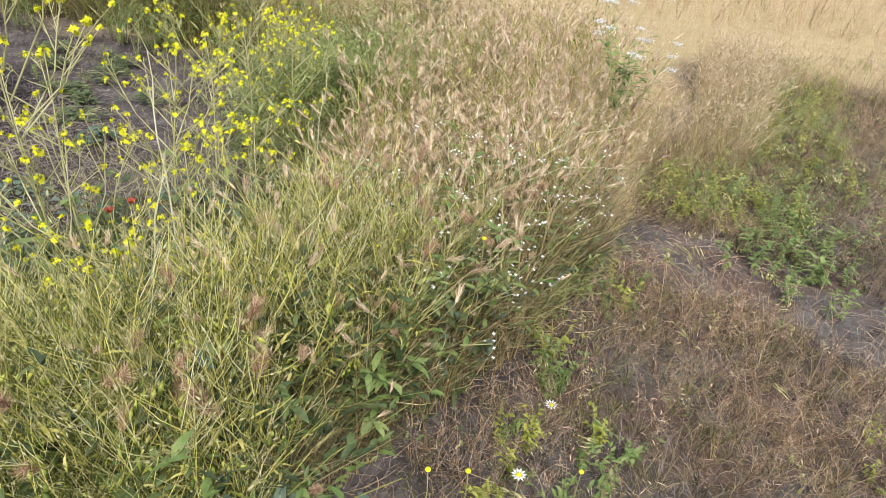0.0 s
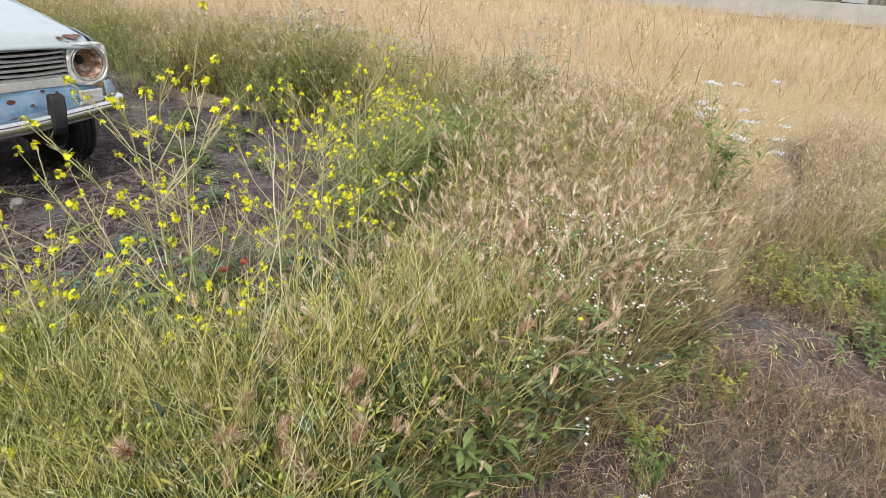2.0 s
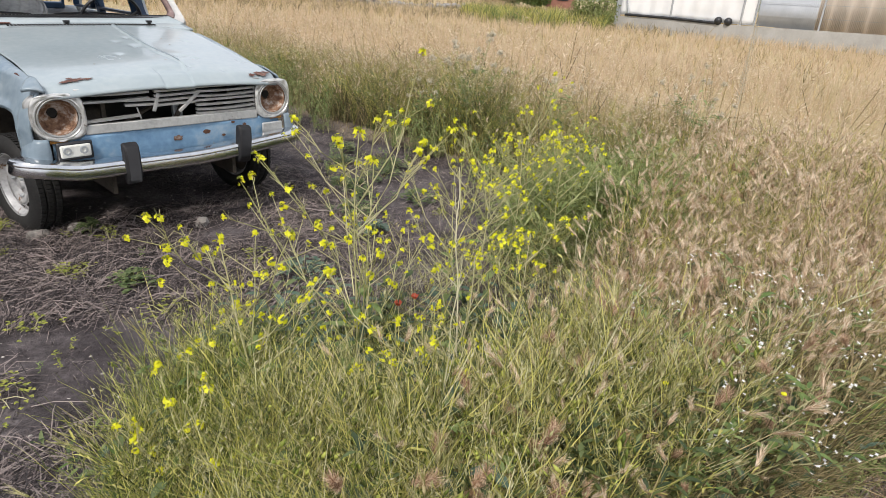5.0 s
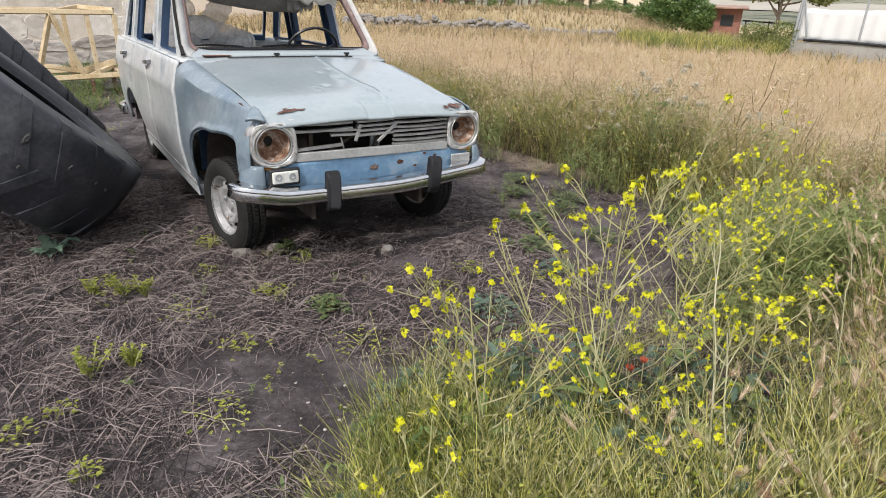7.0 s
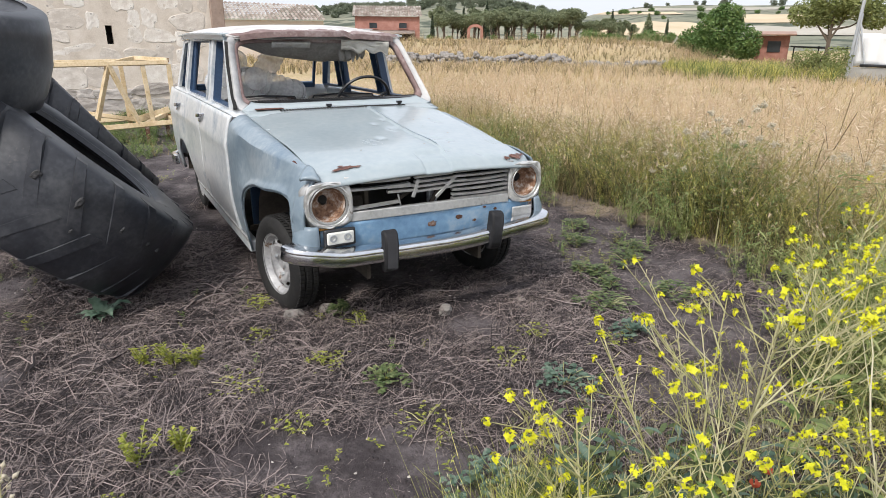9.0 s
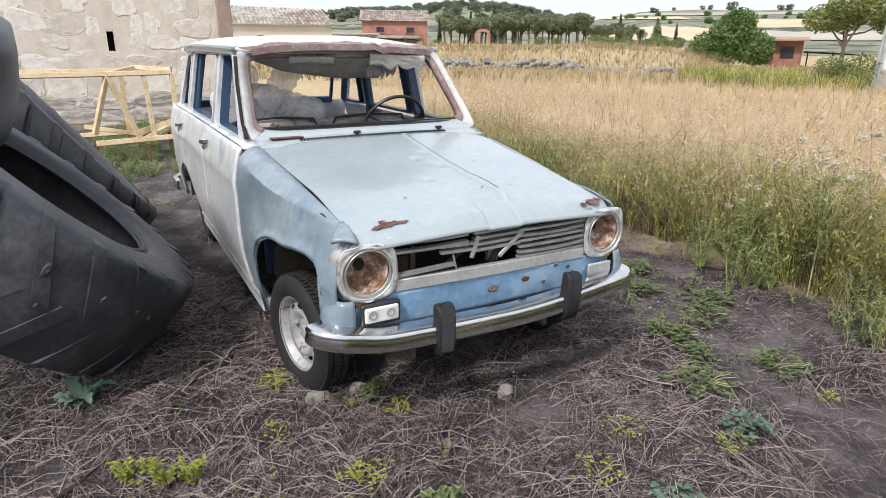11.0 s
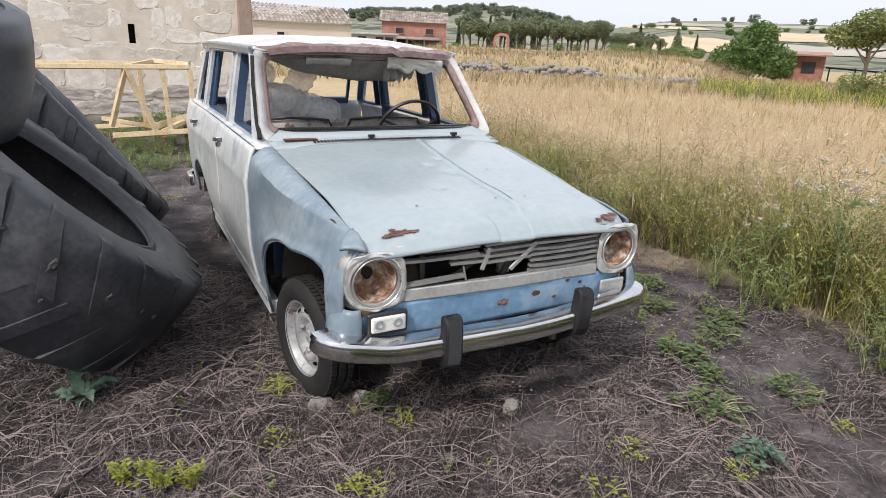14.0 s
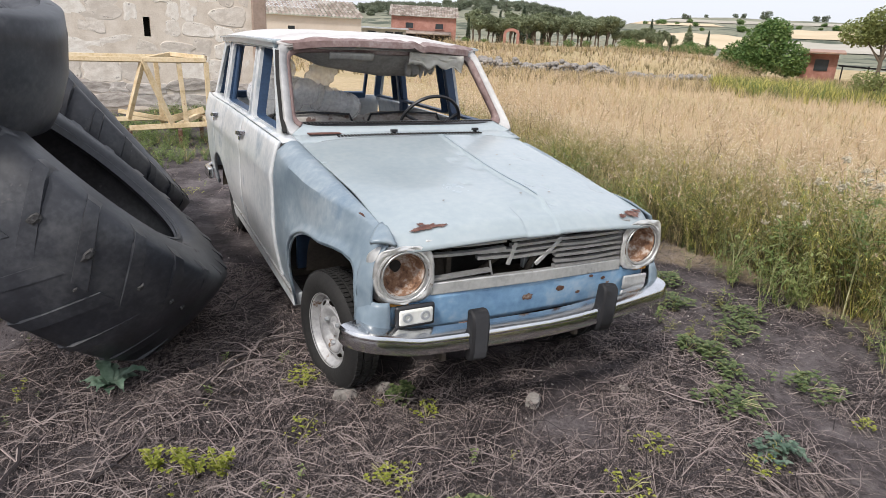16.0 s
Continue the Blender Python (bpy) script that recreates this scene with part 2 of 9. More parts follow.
M["liner"] = material("sagging_grey_headlining", [(0.22, 0.21, 0.2), (0.34, 0.33, 0.31), (0.48, 0.47, 0.44)], 3.0, 0.9, bump=0.2, fine=60)
M["foam"] = material("torn_pale_lining", [(0.5, 0.48, 0.43), (0.68, 0.66, 0.6)], 8.0, 0.9, bump=0.4)
M["plastic_black"] = material("black_plastic", [(0.012, 0.013, 0.016), (0.03, 0.031, 0.034)], 6.0, 0.4, bump=0.05)
M["white_lamp"] = material("white_lamp_plastic", [(0.55, 0.55, 0.52), (0.7, 0.7, 0.66)], 9.0, 0.4, bump=0.05)
M["orange"] = material("flaked_orange_paint", [(0.42, 0.18, 0.03), (0.55, 0.28, 0.06)], 30.0, 0.8, bump=0.2)
M["wood"] = material("pale_yellow_painted_steel", [(0.48, 0.35, 0.19), (0.64, 0.5, 0.31), (0.72, 0.6, 0.42)], 5.0, 0.75, bump=0.15, fine=40, spots=[((0.3, 0.14, 0.05), 5.0, 0.64, 0.05)])
M["stone"] = material("pale_limestone", [(0.56, 0.50, 0.435), (0.69, 0.63, 0.56), (0.80, 0.755, 0.69)], 3.5, 0.95, bump=0.9, fine=26, piece=0.35, spots=[((0.2, 0.17, 0.14), 4.0, 0.62, 0.08)])
M["stone_grey"] = material("lichened_grey_stone", [(0.27, 0.24, 0.21), (0.42, 0.38, 0.345), (0.56, 0.52, 0.48)], 4.0, 0.95, bump=1.0, fine=24, piece=0.3)
M["mortar"] = material("sandy_lime_mortar", [(0.53, 0.455, 0.38), (0.65, 0.575, 0.49), (0.74, 0.67, 0.59)], 3.0, 0.95, bump=0.8, fine=40)
M["plaster"] = material("beige_plaster", [(0.56, 0.49, 0.42), (0.64, 0.57, 0.5)], 0.6, 0.95, bump=0.3, fine=8)
M["brick"] = material("red_brickwork", [(0.26, 0.12, 0.092), (0.34, 0.165, 0.13), (0.42, 0.225, 0.185)], 1.2, 0.9, bump=0.2, fine=7)
M["tile"] = material("weathered_roof_tile", [(0.24, 0.19, 0.16), (0.36, 0.3, 0.26), (0.45, 0.4, 0.36)], 1.5, 0.95, bump=0.3, fine=9, island=0.5)
M["glass_dark"] = material("dark_window_glass", [(0.02, 0.025, 0.03), (0.04, 0.045, 0.05)], 1.0, 0.15, bump=0.0)
M["concrete"] = material("grey_concrete", [(0.33, 0.32, 0.3), (0.44, 0.43, 0.41)], 2.0, 0.95, bump=0.3, fine=20)
M["white_sheet"] = material("white_sheeting", [(0.74, 0.75, 0.76), (0.82, 0.82, 0.82)], 0.8, 0.6, bump=0.1, fine=6)
M["galv"] = material("galvanised_steel", [(0.38, 0.4, 0.42), (0.5, 0.52, 0.54)], 2.0, 0.5, 0.5, bump=0.05)
M["corrugated"] = material("grey_corrugated_sheet", [(0.35, 0.37, 0.40), (0.47, 0.49, 0.52)], 1.5, 0.6, 0.2, bump=0.05)
M["bark"] = material("grey_brown_bark", [(0.07, 0.055, 0.042), (0.15, 0.12, 0.09)], 6.0, 0.95, bump=0.6, stretch=(1, 1, 0.25))
# both pine greens are lightened and greyed: distance haze put into the colour
M["pine"] = material("pine_needles", [(0.115, 0.14, 0.075), (0.18, 0.21, 0.115), (0.25, 0.28, 0.165)], 0.6, 0.8, bump=0.0, island=0.5, trans=0.15)
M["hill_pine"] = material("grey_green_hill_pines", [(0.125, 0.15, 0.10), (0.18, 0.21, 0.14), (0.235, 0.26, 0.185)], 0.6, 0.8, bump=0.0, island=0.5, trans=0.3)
M["cypress"] = material("dark_cypress_leaves", [(0.032, 0.05, 0.03), (0.06, 0.085, 0.045)], 0.8, 0.8, bump=0.0, island=0.4, trans=0.1)
M["leaf"] = material("broad_green_leaves", [(0.07, 0.14, 0.035), (0.12, 0.20, 0.055), (0.18, 0.26, 0.08)], 0.8, 0.6, bump=0.0, island=0.6, trans=0.25)
M["leaf_olive"] = material("olive_green_leaves", [(0.16, 0.19, 0.06), (0.25, 0.28, 0.10)], 0.8, 0.7, bump=0.0, island=0.6, trans=0.25)
M["bluegreen"] = material("blue_green_leaves", [(0.06, 0.11, 0.075), (0.11, 0.17, 0.12), (0.17, 0.23, 0.17)], 12.0, 0.6, bump=0.15, fine=60, island=0.4, trans=0.2)
M["weed"] = material("fresh_weed_leaves", [(0.10, 0.16, 0.04), (0.17, 0.24, 0.07), (0.25, 0.31, 0.11)], 10.0, 0.65, bump=0.1, island=0.5, trans=0.25)
M["mallow"] = material("dull_mallow_leaves", [(0.065, 0.10, 0.035), (0.115, 0.155, 0.058), (0.18, 0.215, 0.09)], 10.0, 0.65, bump=0.05, island=0.5, trans=0.2)
M["lime"] = material("lime_yellow_leaves", [(0.20, 0.235, 0.035), (0.30, 0.33, 0.05), (0.43, 0.44, 0.09)], 10.0, 0.65, bump=0.0, island=0.5, trans=0.3)
M["grass_green"] = material("green_grass", [(0.085, 0.105, 0.025), (0.33, 0.315, 0.062), (0.59, 0.54, 0.17)], 13.0, 0.7, bump=0.0, island=0.9, trans=0.15)
M["grass_olive"] = material("ripening_grass", [(0.18, 0.15, 0.06), (0.44, 0.345, 0.165), (0.68, 0.545, 0.31)], 13.0, 0.75, bump=0.0, island=0.7, trans=0.3)
M["edge_brown"] = material("brown_green_stalks", [(0.085, 0.07, 0.034), (0.20, 0.163, 0.08), (0.40, 0.33, 0.185)], 13.0, 0.8, bump=0.0, island=0.8, trans=0.25)
M["grass_dry"] = material("dry_golden_grass", [(0.52, 0.405, 0.275), (0.61, 0.48, 0.335), (0.70, 0.57, 0.41)], 13.0, 0.8, bump=0.0, island=0.4, trans=0.3)
M["awn"] = material("straw_coloured_awns", [(0.46, 0.325, 0.205), (0.77, 0.61, 0.43), (0.94, 0.83, 0.68)], 16.0, 0.8, bump=0.0, island=0.7, trans=0.35)
M["awn_brown"] = material("reddish_brown_bristles", [(0.27, 0.155, 0.095), (0.52, 0.345, 0.225), (0.78, 0.60, 0.44)], 16.0, 0.85, bump=0.0, island=0.7, trans=0.3)
M["straw"] = material("grey_brown_straw", [(0.028, 0.0225, 0.0235), (0.105, 0.083, 0.081), (0.29, 0.238, 0.222)], 3.0, 0.85, bump=0.0, island=0.9)
M["yellow_green"] = material("yellow_green_stems", [(0.10, 0.135, 0.022), (0.27, 0.33, 0.05), (0.50, 0.53, 0.12)], 13.0, 0.65, bump=0.0, island=0.8, trans=0.25)
M["feather"] = material("bright_feathery_leaves", [(0.15, 0.195, 0.055), (0.25, 0.295, 0.095), (0.37, 0.40, 0.165)], 10.0, 0.65, bump=0.0, island=0.5, trans=0.3)
M["turf_green"] = material("short_olive_turf", [(0.11, 0.12, 0.04), (0.2, 0.2, 0.07), (0.3, 0.29, 0.12)], 13.0, 0.8, bump=0.0, island=0.5, trans=0.2)
M["awn_green"] = material("greenish_ripening_awns", [(0.28, 0.29, 0.10), (0.48, 0.45, 0.20), (0.74, 0.66, 0.40)], 16.0, 0.8, bump=0.0, island=0.8, trans=0.35)
M["paint_wing"] = material("blue_grey_worn_paint", [(0.135, 0.185, 0.23), (0.22, 0.275, 0.32), (0.36, 0.40, 0.43)], 1.7, 0.32, bump=0.03, fine=26, spots=[((0.14, 0.2, 0.265), 3.2, 0.58, 0.12, 0.5), (RUST, 6.0, 0.70, 0.02)], coat=0.05)
# next three: darker copies of the plant colours, painting shade low in the stands
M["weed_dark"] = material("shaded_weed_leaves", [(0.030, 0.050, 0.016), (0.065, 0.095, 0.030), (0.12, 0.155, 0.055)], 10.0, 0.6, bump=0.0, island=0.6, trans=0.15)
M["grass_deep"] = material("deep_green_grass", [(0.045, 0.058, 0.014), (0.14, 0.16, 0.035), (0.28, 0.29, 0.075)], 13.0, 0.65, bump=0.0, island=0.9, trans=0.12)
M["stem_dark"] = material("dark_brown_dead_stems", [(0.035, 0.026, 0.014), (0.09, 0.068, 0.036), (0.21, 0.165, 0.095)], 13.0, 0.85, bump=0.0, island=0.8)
M["stem"] = material("pale_green_stems", [(0.32, 0.32, 0.12), (0.44, 0.42, 0.20), (0.54, 0.5, 0.31)], 6.0, 0.7, bump=0.0, island=0.4, trans=0.1)
M["yellow"] = material("bright_yellow_petals", [(0.66, 0.66, 0.012), (0.80, 0.78, 0.02), (0.88, 0.86, 0.07)], 20.0, 0.6, bump=0.0, island=0.3, trans=0.35)
M["pale_stem"] = material("pale_dry_stalks", [(0.27, 0.26, 0.13), (0.40, 0.38, 0.23), (0.52, 0.48, 0.34)], 9.0, 0.75, bump=0.0, island=0.3)
M["white_petal"] = material("white_petals", [(0.75, 0.75, 0.76), (0.85, 0.85, 0.86)], 20.0, 0.7, bump=0.0, island=0.3, trans=0.3)
M["cream"] = material("cream_seed_heads", [(0.52, 0.46, 0.34), (0.68, 0.62, 0.5)], 20.0, 0.8, bump=0.0, island=0.5, trans=0.2)
M["red"] = material("poppy_red_petals", [(0.40, 0.06, 0.03), (0.55, 0.11, 0.05)], 20.0, 0.6, bump=0.0, trans=0.3)
M["spike"] = material("grey_green_dry_spike", [(0.40, 0.35, 0.25), (0.52, 0.46, 0.35)], 8.0, 0.85, bump=0.0, island=0.6)

film = bpy.data.materials.new("crumpled_clear_film")
film.use_nodes = True
fn, fl_ = film.node_tree.nodes, film.node_tree.links
fb = fn["Principled BSDF"]
fb.inputs["Base Color"].default_value = (0.96, 0.97, 0.97, 1)
fb.inputs["Roughness"].default_value = 0.10
fno = fn.new("ShaderNodeTexNoise")
fno.inputs["Scale"].default_value, fno.inputs["Detail"].default_value = 22.0, 5.0
fbu = fn.new("ShaderNodeBump")
fbu.inputs["Strength"].default_value, fbu.inputs["Distance"].default_value = 0.06, 0.01
fl_.new(fno.outputs[0], fbu.inputs["Height"])
fl_.new(fbu.outputs[0], fb.inputs["Normal"])
fb.inputs["Specular IOR Level"].default_value = 1.0
fb.inputs["Coat Weight"].default_value, fb.inputs["Coat IOR"].default_value = 1.0, 1.8
ftr = fn.new("ShaderNodeBsdfTransparent")
ftl = fn.new("ShaderNodeBsdfTranslucent")
ftl.inputs[0].default_value = (0.95, 0.96, 0.97, 1)
fno2 = fn.new("ShaderNodeTexNoise")
fno2.inputs["Scale"].default_value, fno2.inputs["Detail"].default_value = 9.0, 4.0
fmr = fn.new("ShaderNodeMapRange")
fmr.inputs["From Min"].default_value, fmr.inputs["From Max"].default_value = 0.35, 0.62
fmr.inputs["To Min"].default_value, fmr.inputs["To Max"].default_value = 0.40, 0.50
fl_.new(fno2.outputs[0], fmr.inputs[0])
fm1, fm2 = fn.new("ShaderNodeMixShader"), fn.new("ShaderNodeMixShader")
fm1.inputs[0].default_value = 0.30
fl_.new(fb.outputs[0], fm1.inputs[1])
fl_.new(ftl.outputs[0], fm1.inputs[2])
fl_.new(fmr.outputs[0], fm2.inputs[0])
fl_.new(ftr.outputs[0], fm2.inputs[1])
fl_.new(fm1.outputs[0], fm2.inputs[2])
fl_.new(fm2.outputs[0], fn["Material Output"].inputs[0])
M["film"] = film

# ---- building helpers ----


def thing(name, label, category, group="", kind="", at=None):
    e = new(name)
    e.empty_display_size = 0.2
    if at is not None:
        e.matrix_world = at
    return tagged(e, label, category, group, kind)


def link_mesh(name, me, mats, parent, label="", smooth=False):
    for m in mats if isinstance(mats, (list, tuple)) else [mats]:
        me.materials.append(M[m] if isinstance(m, str) else m)
    if smooth:
        me.polygons.foreach_set("use_smooth", [True] * len(me.polygons))
    ob = new(name, me)
    if parent is not None:
        ob.parent = parent
    return tagged(ob, label) if label else ob


def part(name, bm, mat, parent=None, label="", smooth=True, bevel=0.0, solid=0.0, sharp=40, sub=0):
    bmesh.ops.recalc_face_normals(bm, faces=bm.faces)
    me = bpy.data.meshes.new(name)
    bm.to_mesh(me)
    bm.free()
    ob = link_mesh(name, me, mat, parent, label, False)
    if solid:
        s = ob.modifiers.new("thick", "SOLIDIFY")
        s.thickness, s.offset = abs(solid), (-1 if solid > 0 else 1)
    if bevel:
        b = ob.modifiers.new("bevel", "BEVEL")
        b.width, b.segments, b.limit_method, b.angle_limit = bevel, 2, "ANGLE", radians(35)
    if smooth:
        me.polygons.foreach_set("use_smooth", [True] * len(me.polygons))
        me.set_sharp_from_angle(angle=radians(sharp))
    return ob


def np_mesh(name, verts, faces, mats, parent=None, idx=None, label="", smooth=False):
    verts, faces = np.asarray(verts, np.float32), np.asarray(faces, np.int32)
    me = bpy.data.meshes.new(name)
    k = faces.shape[1]
    me.vertices.add(len(verts))
    me.vertices.foreach_set("co", verts.ravel())
    me.loops.add(faces.size)
    me.loops.foreach_set("vertex_index", faces.ravel())
    me.polygons.add(len(faces))
    me.polygons.foreach_set("loop_start", np.arange(0, faces.size, k, dtype=np.int32))
    if idx is not None:
        me.polygons.foreach_set("material_index", np.asarray(idx, np.int32))
    me.update(calc_edges=True)
    return link_mesh(name, me, mats, parent, label, smooth)


def box(bm, c, s, m=None):
    r = bmesh.ops.create_cube(bm, size=1.0, matrix=(m or Matrix()) @ Matrix.Translation(c) @ Matrix.Diagonal((*s, 1)))
    return r["verts"]


def grid(bm, nu, nv, f, close_u=False):
    rows = [[bm.verts.new(f(i / nu, j / nv)) for j in range(nv + 1)] for i in range(nu if close_u else nu + 1)]
    n = len(rows)
    for i in range(nu):
        for j in range(nv):
            try:
                bm.faces.new((rows[i][j], rows[(i + 1) % n][j], rows[(i + 1) % n][j + 1], rows[i][j + 1]))
            except ValueError:
                pass
    return rows


def sweep(bm, pts, profile, closed=False, up=(0, 0, 1), caps=True):
    """Sweeps a closed profile [(side, up)] along a path."""
    pts = [Vector(p) for p in pts]
    n = len(pts)
    rings = []
    for i, p in enumerate(pts):
        a = pts[(i - 1) % n] if closed or i > 0 else p
        b = pts[(i + 1) % n] if closed or i < n - 1 else p
        t = (b - a).normalized()
        u = Vector(up)
        u = (u - t * u.dot(t))
        u = u.normalized() if u.length > 1e-4 else Vector((0, 1, 0))
        s = t.cross(u).normalized()
        rings.append([bm.verts.new(p + s * q[0] + u * q[1]) for q in profile])
    k = len(profile)
    for i in range(n if closed else n - 1):
        r0, r1 = rings[i], rings[(i + 1) % n]
        for j in range(k):
            bm.faces.new((r0[j], r0[(j + 1) % k], r1[(j + 1) % k], r1[j]))
    if caps and not closed:
        bm.faces.new(rings[0][::-1])
        bm.faces.new(rings[-1])


def tube(bm, pts, r0, r1=None, k=6):
    """A round tapering tube."""
    pts = [Vector(p) for p in pts]
    r1 = r0 if r1 is None else r1
    rings = []
    for i, p in enumerate(pts):
        t = (pts[min(i + 1, len(pts) - 1)] - pts[max(i - 1, 0)]).normalized()
        u = t.orthogonal().normalized()
        s = t.cross(u)
        r = r0 + (r1 - r0) * i / max(1, len(pts) - 1)
        rings.append([bm.verts.new(p + (u * math.cos(6.2832 * j / k) + s * math.sin(6.2832 * j / k)) * r) for j in range(k)])
    for i in range(len(pts) - 1):
        for j in range(k):
            bm.faces.new((rings[i][j], rings[i][(j + 1) % k], rings[i + 1][(j + 1) % k], rings[i + 1][j]))
    bm.faces.new(rings[0][::-1])
    bm.faces.new(rings[-1])


def lathe(bm, prof, k=48, m=None):
    """Revolves [(radius, along x)] about the x axis."""
    m = m or Matrix()
    n = len(prof)
    grid(bm, k, n - 1, lambda u, v: m @ Vector((prof[round(v * (n - 1))][1], prof[round(v * (n - 1))][0] * math.cos(6.283185 * u), prof[round(v * (n - 1))][0] * math.sin(6.283185 * u))), close_u=True)


def sm(a, b, x):
    t = min(1.0, max(0.0, (x - a) / (b - a)))
    return t * t * (3 - 2 * t)


def rect(w, h):
    return [(-w / 2, -h / 2), (w / 2, -h / 2), (w / 2, h / 2), (-w / 2, h / 2)]


def jag(x, y, z, s=1.0):
    return noise.noise(Vector((x, y, z)) * s)


# ---- ground ----
CX, CY = -1.3, -1.9
HILL_AZ = [-180, -60, 0, 15, 21, 26, 30, 34, 37, 40, 42, 46, 50, 54, 60, 75, 90, 120, 180]
HILL_EL = [0.02, 0.02, 0.03, 0.034, 0.040, 0.043, 0.050, 0.047, 0.038, 0.025, 0.030, 0.042, 0.0455, 0.0435, 0.0445, 0.042, 0.035, 0.03, 0.02]


def ground_z(x, y):
    dx, dy = x - CX, y - CY
    r, az = math.hypot(dx, dy), math.degrees(math.atan2(dx, dy))
    z = 0.02 * jag(x, y, 0.3, 0.9) + 0.008 * jag(x, y, 4.0, 4.0)
    near = sm(1.5, 7, r)
    z += near * 0.06 * jag(x, y, 7.0, 0.25)
    if x > 2.0:
        z += 0.05 * sm(2.1, 3.0, x)
    bank = sm(16, 28, az) * (1 - sm(47, 53, az))
    z -= 0.36 * sm(49, 54, az) * (1 - sm(110, 140, az)) * sm(26, 56, r)
    z += bank * sm(33, 46, r) * (1.05 + 0.35 * jag(x, y, 2.0, 0.12))
    if r > 120:
        far = 430 + 190 * sm(39, 43, az) * (1 - sm(110, 150, az))
        z += np.interp(az, HILL_AZ, HILL_EL) * far * sm(150, far, r) * (1 - 0.25 * sm(far, far * 2.2, r)) + sm(200, 400, r) * 2.0 * jag(x, y, 1.0, 0.012)
    return z


RINGS, SEGS = 178, 420
rad = [0.0]
step = 0.055
while len(rad) < RINGS:
    rad.append(rad[-1] + step)
    step *= 1.0468
gv, gf, gi = [(CX, CY, ground_z(CX, CY))], [], []
for r in rad[1:]:
    for j in range(SEGS):
        a = 2 * math.pi * j / SEGS
        x, y = CX + r * math.sin(a), CY + r * math.cos(a)
        gv.append((x, y, ground_z(x, y)))


def ground_kind(x, y):
    return 1 if math.hypot(x - CX, y - CY) > 130 else 0


for i in range(1, RINGS):
    for j in range(SEGS):
        a, b = 1 + (i - 1) * SEGS + j, 1 + (i - 1) * SEGS + (j + 1) % SEGS
        if i == 1:
            gf.append((0, b, a, a))
        else:
            gf.append((a - SEGS, b - SEGS, b, a))
        c = gv[a]
        gi.append(ground_kind(c[0], c[1]))
gtri = [(0, 1 + (j + 1) % SEGS, 1 + j) for j in range(SEGS)]
me = bpy.data.meshes.new("ground")
me.from_pydata(gv, [], gtri + gf[SEGS:])
me.update()
ground = link_mesh("ground", me, ["soil", "scrub", "wheat", "fallow"], None, smooth=True)
me.polygons.foreach_set("material_index", [0] * SEGS + gi[SEGS:])
tagged(ground, "dry bare soil passing into meadow, fields and low hills", "ground", kind="structure")


def hill_point(az, e):
    """The point of the far hill seen at an azimuth and a slope from the eye."""
    a = radians(az)
    rs = np.linspace(140, 600, 120)
    es = np.maximum.accumulate([(ground_z(CX + r * math.sin(a), CY + r * math.cos(a)) - 1.45) / r for r in rs] + np.arange(120) * 1e-7)
    r = float(np.interp(e, es, rs))
    x, y = CX + r * math.sin(a), CY + r * math.cos(a)
    return Vector((x, y, ground_z(x, y) + 0.3))


def far_field(name, mat, az0, az1, lo, hi, label, seed):
    """A field draped on the hill between two slopes, with wavering edges."""
    bm = bmesh.new()

    def f(u, v):
        az = az0 + (az1 - az0) * u
        end = min(1.0, min(u, 1 - u) * 9)
        l = lo + 0.0005 * jag(az * 0.35, 0, seed, 1.0)
        h = l + (hi - lo) * end * (1 + 0.18 * jag(az * 0.5, 5, seed, 1.0))
        return hill_point(az, l + (h - l) * v)

    grid(bm, 46, 5, f)
    ob = part(name, bm, mat, None)
    tagged(ob, label, "field", kind="structure")


far_field("wheat_field", "wheat", 41.6, 52.5, 0.004, 0.0225, "pale ripe wheat field on the far slope", 1.0)
far_field("upper_wheat_field", "wheat", 52.4, 60.0, 0.022, 0.0325, "pale ripe wheat field on the far slope", 4.0)
far_field("fallow_strip", "wheat", 40.6, 49.5, 0.0335, 0.0368, "narrow pale field strip high on the slope", 8.0)
far_field("ploughed_field", "fallow", 52.0, 72.0, 0.006, 0.0175, "grey fallow field beyond the huts", 11.0)
far_field("ridge_field", "fallow", 44.0, 62.0, 0.0385, 0.0420, "pale fallow strip below the ridge", 14.0)

# ---- the car ----
car = thing("old_car", "derelict pale blue four-door hatchback with rust patches and missing glass", "car")


def half(y, z):
    w = 0.766
    w -= 0.075 * max(0.0, min(1.0, (0.56 - z) / 0.40)) ** 1.7
    w -= 0.045 * max(0.0, (z - 0.80) / 0.2) ** 1.6
    w -= 0.098 * sm(1.02, 0.45, y) * sm(0.42, 0.68, z) + 0.032 * max(0.0, min(1.0, (0.46 - y) / 0.36)) ** 1.5
    w += 0.016 * sm(2.6, 3.5, y) - 0.02 * max(0.0, (y - 3.3) / 0.45) ** 3
    return w


def upper_x(z):
    return 0.694 - (z - 0.97) * 0.18


F_AX, R_AX, ARCH = (0.635, 0.285), (3.08, 0.27), 0.365


ARCH_FRONT = ([0.158, 0.163, 0.170, 0.182, 0.205, 0.24, 0.32, 0.42, 0.50, 0.56], [0.40, 0.55, 0.625, 0.660, 0.682, 0.693, 0.698, 0.692, 0.681, 0.675])


